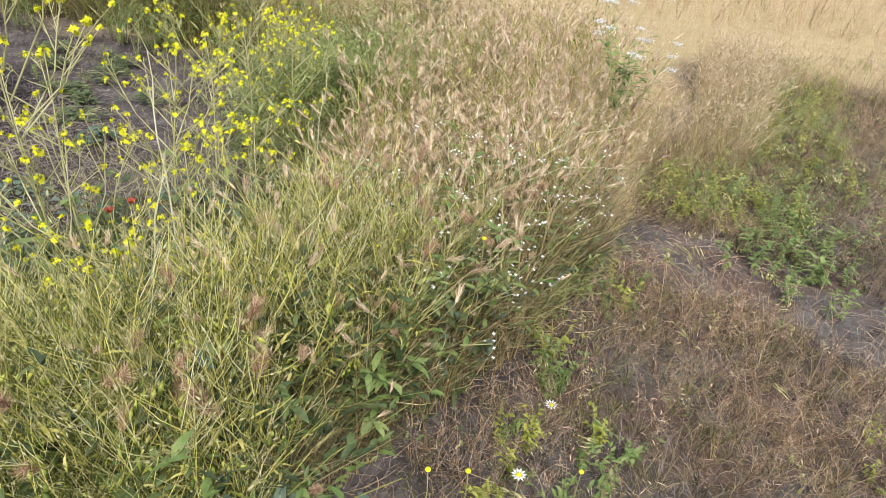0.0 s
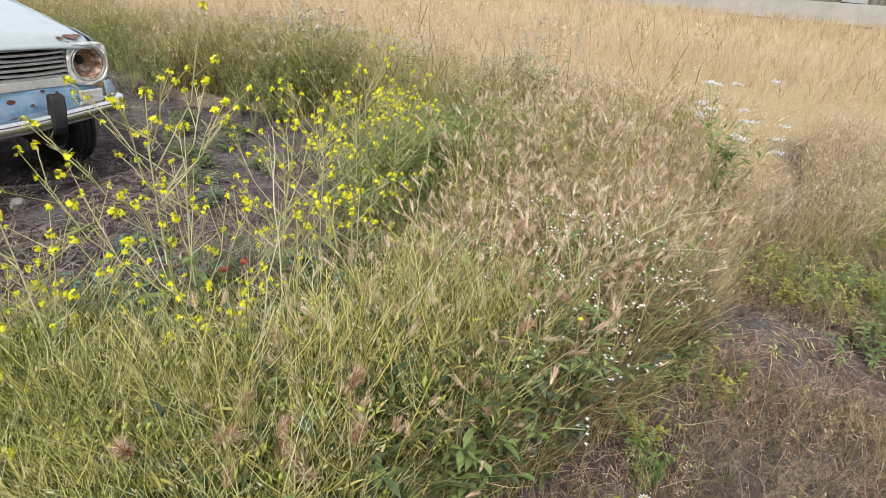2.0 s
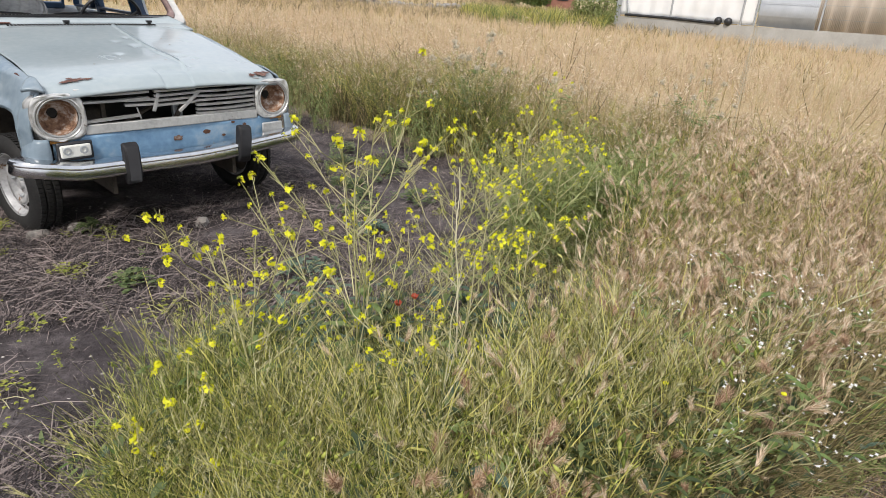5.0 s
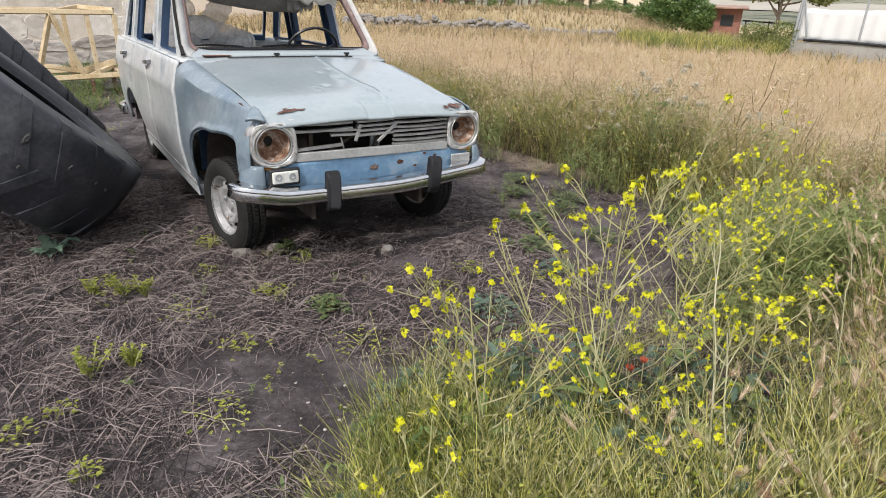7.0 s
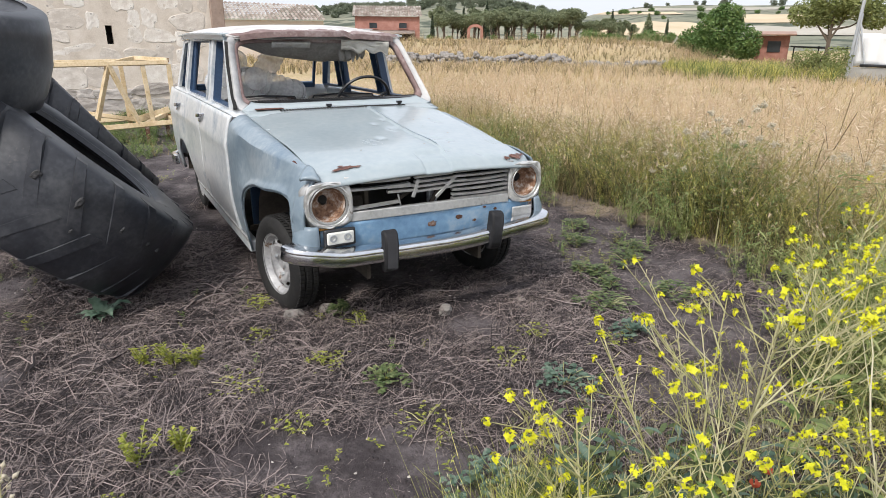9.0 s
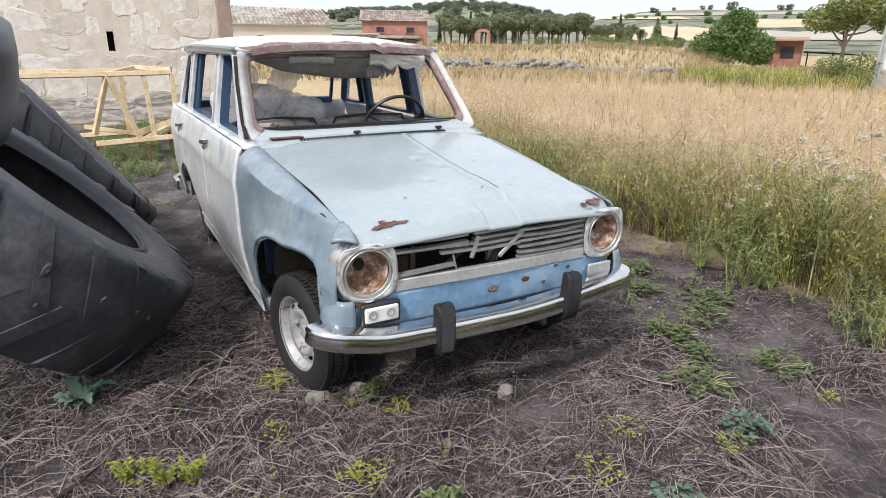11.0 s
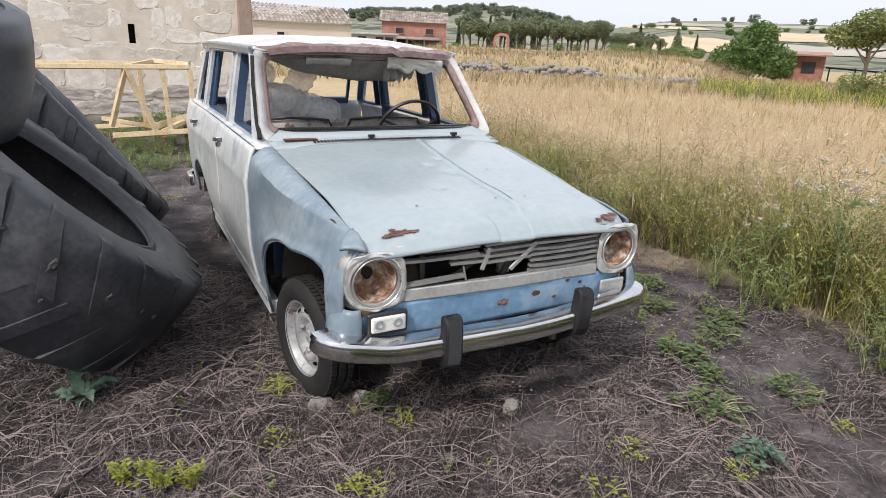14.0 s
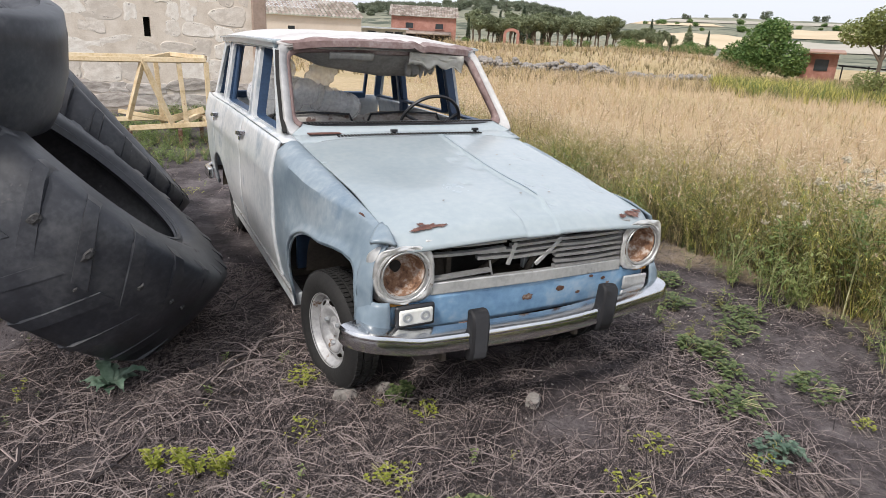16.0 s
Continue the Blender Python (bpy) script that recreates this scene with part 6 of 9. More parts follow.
for i in range(560):
    az = rub.uniform(24.5, 41.5) if i % 6 else rub.uniform(41, 50)
    p = polar(az, 34.0 + rub.uniform(-0.7, 0.9))
    s = rub.uniform(0.07, 0.23)
    b = len(vv)
    base = ground_z(p.x, p.y) + rub.uniform(0.0, 0.62) * (0.75 + 0.5 * jag(az, 3.0, 1.0, 0.9)) * (1 if az < 41 else 0.4)
    pts = []
    for k in range(12):
        g = 2.399963 * k
        zz = 1 - 2 * (k + 0.5) / 12
        q = math.sqrt(1 - zz * zz)
        pts.append((p.x + s * q * math.cos(g) * rub.uniform(0.75, 1.2), p.y + s * q * math.sin(g) * rub.uniform(0.75, 1.2), base + s * 0.7 * zz))
    bmx = bmesh.new()
    for q in pts:
        bmx.verts.new(q)
    r = bmesh.ops.convex_hull(bmx, input=bmx.verts)
    bmx.verts.index_update()
    for v in bmx.verts:
        vv.append(v.co[:])
    for f in bmx.faces:
        ff.append([b + v.index for v in f.verts][:3])
    bmx.free()
np_mesh("field_stones", vv, ff, "rock_grey", heap)

# ---- fenced yard ----
fence = thing("yard_fence", "white sheeted yard fence on a low concrete base", "fence")
FX = 22.0
bm = bmesh.new()
sweep(bm, [(FX, 10.1, 0.27), (FX, 5.0, 0.29), (FX, -3.0, 0.42), (FX + 1.0, -16.0, 0.60)], rect(0.22, 0.56))
part("base_wall", bm, "concrete", fence)
bm = bmesh.new()
grid(bm, 40, 6, lambda u, v: Vector((FX + 0.03 * math.sin(u * 60) + 0.03 * jag(u * 9, v * 3, 0, 1), 10.0 - 5.1 * u, 0.60 + 1.05 * v + 0.04 * jag(u * 7, 0, 0, 1))))
part("white_sheet", bm, "white_sheet", fence, solid=0.01)
for y in (10.0, 7.9, 5.35):
    bm = bmesh.new()
    tube(bm, [(FX - 0.06, y, 0.3), (FX - 0.06, y, 2.3)], 0.035, k=8)
    part("post", bm, "galv", fence)
bm = bmesh.new()
tube(bm, [(FX - 0.1, 10.0, 0.3), (FX - 0.1, 9.55, 0.55), (FX - 0.06, 10.0, 2.0)], 0.025, k=6)
part("stay", bm, "galv", fence)
bm = bmesh.new()
tube(bm, [(FX - 0.12, 9.7, 0.62), (FX - 0.12, 8.0, 0.62), (FX - 0.12, 6.2, 0.58)], 0.05, k=6)
part("black_pipe", bm, "plastic_black", fence)
bm = bmesh.new()
for y in (5.75, 6.1):
    bmesh.ops.create_uvsphere(bm, u_segments=10, v_segments=6, radius=0.14, matrix=Matrix.Translation((FX - 0.1, y, 0.66)))
part("black_bundle", bm, "plastic_black", fence)
bm = bmesh.new()
grid(bm, 60, 1, lambda u, v: Vector((FX + 0.02 * math.sin(u * 188), 4.85 - 1.8 * u, 0.60 + 0.95 * v)))
part("grey_sheet", bm, "corrugated", fence, solid=0.01)
for y in (4.9, 2.9, 0.6, -1.4, -4.0, -7.0):
    bm = bmesh.new()
    tube(bm, [(FX - 0.05, y, 0.3), (FX - 0.05, y, 2.1)], 0.03, k=8)
    part("post", bm, "galv", fence)
for z in (0.95, 1.35, 1.75):
    bm = bmesh.new()
    tube(bm, [(FX - 0.05, 4.9, z), (FX - 0.05, -3, z + 0.05), (FX + 0.95, -16, z + 0.2)], 0.006, k=4)
    part("wire", bm, "galv", fence)
yard = thing("yard_building", "long yard building of grey sheet panels with an open dark doorway", "shed")
bm = bmesh.new()
grid(bm, 200, 1, lambda u, v: Vector((27.5 + 0.04 * math.sin(u * 600), 6.0 - 5.8 * u, 0.2 + 3.0 * v)))
part("wall_panel", bm, "plaster", yard, solid=0.05)
bm = bmesh.new()
grid(bm, 160, 1, lambda u, v: Vector((27.5 + 0.04 * math.sin(u * 400), -1.35 - 14 * u, 0.2 + 3.0 * v)))
part("wall_panel", bm, "corrugated", yard, solid=0.05)
bm = bmesh.new()
box(bm, (27.7, -0.6, 1.5), (0.1, 1.6, 3.2))
part("doorway", bm, "dark", yard)
bm = bmesh.new()
box(bm, (30.5, -4.5, 3.35), (6.6, 22, 0.2))
part("roof", bm, "corrugated", yard)


def yard_table(x, y):
    t = thing("yard_table", "rusty metal table standing in the yard", "table", "tables in the yard", at=pose(x, y, 0.25))
    bm = bmesh.new()
    box(bm, (0, 0, 0.74), (0.7, 1.3, 0.05))
    part("tabletop", bm, "galv", t)
    for a in (-0.3, 0.3):
        for b in (-0.58, 0.58):
            bm = bmesh.new()
            box(bm, (a, b, 0.36), (0.05, 0.05, 0.72))
            part("leg", bm, "rust", t)
    return t


t = yard_table(24.0, -1.9)
copy_thing(t, pose(24.3, -3.7, 0.27))
copy_thing(t, pose(24.0, -5.5, 0.30, 0, 0, 8))


def crate(x, y, w, h, mat, label):
    c = thing("crate", label, "crate", "crates in the yard", at=pose(x, y, 0.25, 0, 0, 7))
    bm = bmesh.new()
    for k in range(4):
        box(bm, (0, -w / 2, h * (0.12 + 0.25 * k)), (w, 0.03, h * 0.18))
        box(bm, (-w / 2, 0, h * (0.12 + 0.25 * k)), (0.03, w, h * 0.18))
        box(bm, (w / 2, 0, h * (0.12 + 0.25 * k)), (0.03, w, h * 0.18))
        box(bm, (0, w / 2, h * (0.12 + 0.25 * k)), (w, 0.03, h * 0.18))
    part("slats", bm, mat, c)
    bm = bmesh.new()
    box(bm, (0, 0, h * 0.45), (w - 0.06, w - 0.06, h * 0.8))
    part("contents", bm, "dark", c)


crate(24.0, 0.5, 0.9, 0.9, "rust", "rust-brown slatted crate in the yard")
crate(24.4, -0.9, 0.6, 0.6, "rust", "rust-brown slatted crate in the yard")
crate(24.2, -2.9, 0.7, 0.8, "galv", "grey slatted crate between the tables")
mast = thing("lamp_mast", "tall slanting steel mast at the fence end", "mast")
bm = bmesh.new()
tube(bm, [(FX - 0.1, 10.1, 0.2), (FX + 0.1, 10.05, 5.0)], 0.06, 0.05, 8)
part("pole", bm, "galv", mast)

# ---- trees ----


def leaf_cloud(rng, blobs, count, size, flat=0.6):
    """Many small leaf clumps scattered over the shells of blobs [(x, y, z, rx, ry, rz)]."""
    v, f = [], []
    wts = [b[3] * b[4] + b[4] * b[5] for b in blobs]
    for _ in range(count):
        b = rng.choices(blobs, wts)[0]
        a, zz = rng.uniform(0, 6.283), rng.uniform(-1, 1)
        q = math.sqrt(1 - zz * zz)
        k = rng.uniform(0.55, 1.06)
        c = Vector((b[0] + b[3] * q * math.cos(a) * k, b[1] + b[4] * q * math.sin(a) * k, b[2] + b[5] * zz * k))
        s = size * rng.uniform(0.5, 1.3)
        d1 = Vector((rng.uniform(-1, 1), rng.uniform(-1, 1), rng.uniform(-flat, flat))).normalized()
        d2 = d1.cross(Vector((rng.uniform(-1, 1), rng.uniform(-1, 1), rng.uniform(-1, 1)))).normalized()
        i = len(v)
        v += [(c - d1 * s)[:], (c + d2 * s * 0.45)[:], (c + d1 * s)[:], (c - d2 * s * 0.45 + Vector((0, 0, s * 0.2)))[:]]
        f += [(i, i + 1, i + 2), (i, i + 2, i + 3)]
    return v, f


def tree(name, label, seed, h, blobs, count, size, leafmat, trunk=0.16, limbs=6, lean=0.0, group="", category="tree"):
    rng = random.Random(seed)
    t = thing(name, label, category, group)
    bm = bmesh.new()
    top = h * 0.72
    tube(bm, [(lean * top * k * k, 0.05 * math.sin(k * 5 + seed), top * k) for k in np.linspace(0, 1, 7)], trunk, trunk * 0.3, 8)
    for i in range(limbs):
        b = blobs[i % len(blobs)]
        z0 = h * rng.uniform(0.22, 0.5)
        end = Vector((b[0] * rng.uniform(0.6, 1), b[1] * rng.uniform(0.6, 1), b[2]))
        st = Vector((lean * z0 * z0 / top, 0, z0))
        tube(bm, [st, st.lerp(end, 0.5) + Vector((0, 0, 0.08 * h * rng.uniform(-1, 0.4))), end], trunk * 0.5, trunk * 0.12, 6)
    part("trunk", bm, "bark", t)
    v, f = leaf_cloud(rng, blobs, count, size)
    np_mesh("crown", v, f, leafmat, t)
    return t


def put_tree(t, az, r, scale=1.0, spin=0.0, used=[]):
    p = polar(az, r)
    m = pose(p.x, p.y, ground_z(p.x, p.y) - 0.1, 0, 0, spin)
    if t.name not in used:
        used.append(t.name)
        t.matrix_world = m @ Matrix.Scale(scale, 4)
        return t
    c = copy_thing(t, m)
    c.scale = (scale,) * 3
    return c


tr = random.Random(3)


def blob_set(rng, n, w, z0, z1, r):
    out = []
    for i in range(n):
        a, q = rng.uniform(0, 6.283), w * math.sqrt(rng.uniform(0, 1))
        z = rng.uniform(z0, z1)
        rr = r * rng.uniform(0.7, 1.25)
        out.append((q * math.cos(a), q * math.sin(a), z, rr, rr, rr * 0.75))
    return out


pines = [tree("pine_tree", "rounded dark green stone pine", 20 + i, 4.6, blob_set(tr, 9, 1.15, 2.6, 4.2, 0.85), 2600, 0.17, "pine", group="pines along the field edge") for i in range(3)]
for i in range(46):
    az = 29.2 + 16.5 * i / 46 + tr.uniform(-0.3, 0.3)
    put_tree(pines[i % 3], az, 112 + tr.uniform(-5, 9), tr.uniform(0.78, 1.18) * (1.0 if az < 41 else 0.72), tr.uniform(0, 360))
cyp = tree("cypress_tree", "slim dark cypress by the field", 31, 6.0, [(0, 0, z, 0.55 * (1 - (z / 6.2) ** 2) + 0.08, 0.55 * (1 - (z / 6.2) ** 2) + 0.08, 0.55) for z in np.linspace(0.5, 5.7, 12)], 1700, 0.17, "cypress", 0.12, 0, group="cypresses")
for az, r, s in ((31.3, 120, 0.95), (33.3, 120, 1.1), (34.0, 122, 0.95), (35.1, 120, 0.9), (43.9, 118, 0.85), (48.4, 98, 0.52), (45.6, 100, 0.36), (28.6, 100, 0.62)):
    put_tree(cyp, az, r, s, tr.uniform(0, 360))
fir = tree("fir_tree", "broad dark conical fir", 37, 4.5, [(0, 0, z, 1.5 * (1 - z / 4.9), 1.5 * (1 - z / 4.9), 0.5) for z in np.linspace(0.7, 4.4, 9)], 1300, 0.22, "pine", 0.12, 0, group="cypresses")
put_tree(fir, 46.9, 100, 0.85)
put_tree(fir, 44.6, 106, 0.7, 50)
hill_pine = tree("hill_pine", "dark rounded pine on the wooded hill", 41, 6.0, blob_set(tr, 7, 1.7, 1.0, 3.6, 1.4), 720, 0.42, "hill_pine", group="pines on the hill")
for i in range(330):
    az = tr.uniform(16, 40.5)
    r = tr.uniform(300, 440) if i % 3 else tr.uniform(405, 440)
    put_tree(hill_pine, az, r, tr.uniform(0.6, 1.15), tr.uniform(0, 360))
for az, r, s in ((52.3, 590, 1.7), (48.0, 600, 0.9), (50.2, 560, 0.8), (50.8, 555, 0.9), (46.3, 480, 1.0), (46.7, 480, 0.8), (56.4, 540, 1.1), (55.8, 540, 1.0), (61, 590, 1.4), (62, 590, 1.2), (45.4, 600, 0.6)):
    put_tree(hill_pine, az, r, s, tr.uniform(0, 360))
bush = tree("walnut_tree", "dense bright green low walnut tree", 51, 4.2, [(-1.4, 0, 1.3, 1.5, 1.3, 1.2), (0, 0, 2.2, 1.6, 1.4, 1.5), (0.4, 0.2, 3.2, 1.2, 1.1, 0.9), (1.5, 0, 1.4, 1.5, 1.3, 1.2), (-0.6, 0, 0.9, 1.8, 1.2, 0.8), (1.9, 0.3, 0.8, 1.0, 1.0, 0.7), (-2.3, 0, 0.8, 0.9, 0.9, 0.7)], 16000, 0.125, "leaf", 0.14, 6)
put_tree(bush, 52.6, 60, 1.14, -52)
hedge = tree("hedge_shrub", "low green shrub along the field edge", 57, 1.8, blob_set(tr, 6, 1.2, 0.5, 1.2, 0.7), 1300, 0.12, "leaf", 0.05, 3, group="shrubs along the field edge")
for i in range(16):
    put_tree(hedge, 42 + 8.2 * i / 15 + tr.uniform(-0.2, 0.2), 92 + tr.uniform(-8, 8), tr.uniform(0.7, 1.2), tr.uniform(0, 360))
acacia = tree("roadside_tree", "spreading olive green tree with a dark forked trunk", 61, 5.0, [(-1.6, 0, 3.4, 1.2, 1.2, 0.9), (0, 0, 4.2, 1.5, 1.3, 0.9), (1.4, 0, 3.9, 1.4, 1.2, 0.9), (2.4, 0.4, 3.2, 1.1, 1.1, 0.8), (-0.4, 0.6, 3.3, 1.3, 1.2, 0.8)], 9000, 0.12, "leaf_olive", 0.17, 7)
put_tree(acacia, 60.4, 58, 1.12, -60)
shrub = tree("fence_shrub", "rounded olive shrub at the fence end", 67, 1.5, blob_set(tr, 5, 0.7, 0.5, 1.1, 0.6), 4200, 0.055, "leaf_olive", 0.05, 3)
put_tree(shrub, 60.8, 26, 0.85, 0)

for i in range(34):
    az = tr.uniform(40.5, 66)
    q = hill_point(az, tr.choice((0.0285, 0.034, 0.038)) + tr.uniform(-0.0006, 0.0006))
    c = copy_thing(hedge, pose(q.x, q.y, q.z - 0.6, 0, 0, tr.uniform(0, 360)))
    c.scale = (tr.uniform(1.2, 2.4),) * 3

for i in range(8):
    put_tree(hedge, 28.5 + 14 * i / 8 + tr.uniform(-0.3, 0.3), 104 + tr.uniform(-5, 5), tr.uniform(0.5, 0.9), tr.uniform(0, 360))

# ---- plants ----
PR = np.random.default_rng(7)


class Tuft:
    """A small plant template: vertices, triangles and a material index for each."""

    def __init__(self):
        self.v, self.f, self.m = [], [], []

    def ribbon(self, pts, w0, w1, mat, side=None):
        pts = [Vector(p) for p in pts]
        n, b = len(pts), len(self.v)
        d = (pts[-1] - pts[0]).normalized()
        s = Vector(side) if side else d.cross(Vector((PR.uniform(-1, 1), PR.uniform(-1, 1), 0.1)))
        s = s.normalized() if s.length > 1e-5 else Vector((1, 0, 0))
        for i, p in enumerate(pts):
            w = (w0 + (w1 - w0) * i / (n - 1)) / 2
            self.v += [(p - s * w)[:], (p + s * w)[:]]
        for i in range(n - 1):
            a = b + 2 * i
            self.f += [(a, a + 1, a + 3), (a, a + 3, a + 2)]
            self.m += [mat, mat]

    def awn(self, p, d, w, mat):
        p, d = Vector(p), Vector(d)
        s = d.cross(Vector((PR.uniform(-1, 1), PR.uniform(-1, 1), PR.uniform(-1, 1))))
        s = s.normalized() * w / 2
        b = len(self.v)
        self.v += [(p - s)[:], (p + s)[:], (p + d)[:]]
        self.f.append((b, b + 1, b + 2))
        self.m.append(mat)

    def spindle(self, a, b, r, mat, k=4):
        a, b = Vector(a), Vector(b)
        d = (b - a)
        u = d.orthogonal().normalized()
        w = d.normalized().cross(u)
        i0 = len(self.v)
        self.v += [a[:], b[:]]
        c = a.lerp(b, 0.4)
        for j in range(k):
            t = 6.2832 * j / k
            self.v.append((c + (u * math.cos(t) + w * math.sin(t)) * r)[:])
        for j in range(k):
            p, q = i0 + 2 + j, i0 + 2 + (j + 1) % k
            self.f += [(i0, q, p), (i0 + 1, p, q)]
            self.m += [mat, mat]

    def quad(self, c, d1, d2, mat):
        c, d1, d2 = Vector(c), Vector(d1), Vector(d2)
        b = len(self.v)
        self.v += [(c - d1)[:], (c + d2)[:], (c + d1)[:], (c - d2)[:]]
        self.f += [(b, b + 1, b + 2), (b, b + 2, b + 3)]
        self.m += [mat, mat]

    def leaf(self, p, d, up, l, w, mat, droop=0.25):
        """A pointed, folded leaf."""
        p, d, up = Vector(p), Vector(d).normalized(), Vector(up)
        s = d.cross(up).normalized()
        n = s.cross(d)
        b = len(self.v)
        q = [p, p + d * l * 0.35 + s * w / 2 + n * w * 0.15, p + d * l * 0.35, p + d * l * 0.35 - s * w / 2 + n * w * 0.15, p + d * l * 0.72 + s * w * 0.36 - n * l * droop * 0.3 + n * w * 0.1, p + d * l * 0.72 - n * l * droop * 0.35, p + d * l * 0.72 - s * w * 0.36 - n * l * droop * 0.3 + n * w * 0.1, p + d * l - n * l * droop]
        self.v += [x[:] for x in q]
        self.f += [(b, b + 1, b + 2), (b, b + 2, b + 3), (b + 1, b + 4, b + 5), (b + 1, b + 5, b + 2), (b + 2, b + 5, b + 6), (b + 2, b + 6, b + 3), (b + 4, b + 7, b + 5), (b + 5, b + 7, b + 6)]
        self.m += [mat] * 8

    def arrays(self):
        return np.array(self.v, np.float32), np.array(self.f, np.int32), np.array(self.m, np.int32)


def scatter(name, mats, templates, pts, hmin, hmax, lean, parent=None, seed=1, label=""):
    """Joins many turned, scaled and leaning copies of the templates at the points (x, y)."""
    r = np.random.default_rng(seed)
    tv = [t.arrays() for t in templates]
    V, F, I = [], [], []
    base = 0
    which = r.integers(0, len(tv), len(pts))
    for k, (v, f, m) in enumerate(tv):
        sel = [p for p, w in zip(pts, which) if w == k]
        if not sel:
            continue
        n = len(sel)
        pos = np.array([(p[0], p[1], ground_z(p[0], p[1]) - 0.01) for p in sel], np.float32)
        sc = np.array([p[2] if len(p) > 2 else 1.0 for p in sel], np.float32) * r.uniform(hmin, hmax, n).astype(np.float32)
        yaw = r.uniform(0, 2 * np.pi, n)
        c, s = np.cos(yaw)[:, None], np.sin(yaw)[:, None]
        x, y, z = v[:, 0][None], v[:, 1][None], v[:, 2][None]
        la, lm = r.uniform(0, 2 * np.pi, n), r.normal(0, lean, n)
        bend = z * z
        X = (c * x - s * y + (np.cos(la) * lm)[:, None] * bend) * sc[:, None] + pos[:, :1]
        Y = (s * x + c * y + (np.sin(la) * lm)[:, None] * bend) * sc[:, None] + pos[:, 1:2]
        Z = z * (1 - 0.25 * np.abs(lm)[:, None]) * sc[:, None] + pos[:, 2:]
        V.append(np.stack([X, Y, Z], -1).reshape(-1, 3))
        F.append((f[None] + (np.arange(n, dtype=np.int32) * len(v))[:, None, None] + base).reshape(-1, 3))
        I.append(np.tile(m, n))
        base += n * len(v)
    return np_mesh(name, np.concatenate(V), np.concatenate(F), mats, parent, np.concatenate(I), label)


def stuff(name, label, category, *args, **kw):
    e = thing(name, label, category, kind="stuff")
    scatter(name + "_stalks", *args, parent=e, **kw)
    return e


def curve(h, bend, n=4):
    a = PR.uniform(0, 6.283)
    return [(math.cos(a) * bend * (i / n) ** 2, math.sin(a) * bend * (i / n) ** 2, h * i / n) for i in range(n + 1)]


# templates, about 1 tall
def awned(bristle=46, spread=0.5, headlen=0.10, awnlen=0.10, leaves=2, m_stem=0, m_leaf=1, m_head=2, wid=0.0055, core=0.010):
    t = Tuft()
    st = curve(1.0, PR.uniform(0.05, 0.30), 4)
    t.ribbon(st, wid, wid * 0.7, m_stem)
    for _ in range(leaves):
        k = PR.uniform(0.08, 0.6)
        a = PR.uniform(0, 6.283)
        p = Vector(st[0]).lerp(Vector(st[-1]), k)
        l = PR.uniform(0.2, 0.42)
        o = Vector((math.cos(a), math.sin(a), 0))
        t.ribbon([p, p + o * l * 0.35 + Vector((0, 0, l * 0.6)), p + o * l * 0.8 + Vector((0, 0, l * PR.uniform(0.2, 0.8)))], 0.0065, 0.0015, m_leaf)
    tip = Vector(st[-1])
    d = (tip - Vector(st[-2])).normalized()
    d = (d + Vector((PR.uniform(-0.4, 0.4), PR.uniform(-0.4, 0.4), -PR.uniform(0.0, 0.4)))).normalized()
    t.spindle(tip, tip + d * headlen, core, m_head)
    u = d.orthogonal().normalized()
    w = d.cross(u)
    for i in range(bristle):
        a = PR.uniform(0, 6.283)
        k = PR.uniform(0, 1)
        p = tip + d * headlen * k
        o = (u * math.cos(a) + w * math.sin(a)) * spread + d * PR.uniform(0.6, 1.0)
        t.awn(p, o.normalized() * awnlen * PR.uniform(0.6, 1.15), 0.003, m_head)
    return t


def brome(m_stem=0, m_leaf=1, m_head=2, spikes=9, leaves=3, wid=0.005):
    """Loose drooping panicle."""
    t = Tuft()
    st = curve(1.0, PR.uniform(0.05, 0.25), 4)
    t.ribbon(st, wid, wid * 0.6, m_stem)
    for _ in range(leaves):
        k, a, l = PR.uniform(0.05, 0.65), PR.uniform(0, 6.283), PR.uniform(0.25, 0.5)
        p = Vector(st[0]).lerp(Vector(st[-1]), k)
        o = Vector((math.cos(a), math.sin(a), 0))
        t.ribbon([p, p + o * l * 0.3 + Vector((0, 0, l * 0.7)), p + o * l * 0.75 + Vector((0, 0, l * PR.uniform(0.3, 1.0)))], 0.0075, 0.0015, m_leaf)
    for i in range(spikes):
        k, a = PR.uniform(0.72, 1.0), PR.uniform(0, 6.283)
        p = Vector(st[-1]).lerp(Vector(st[-2]), (1 - k) * 2)
        o = Vector((math.cos(a) * 0.08, math.sin(a) * 0.08, PR.uniform(-0.03, 0.09)))
        t.spindle(p + o * 0.25, p + o * 0.95, 0.0036, m_head, 3)
    return t


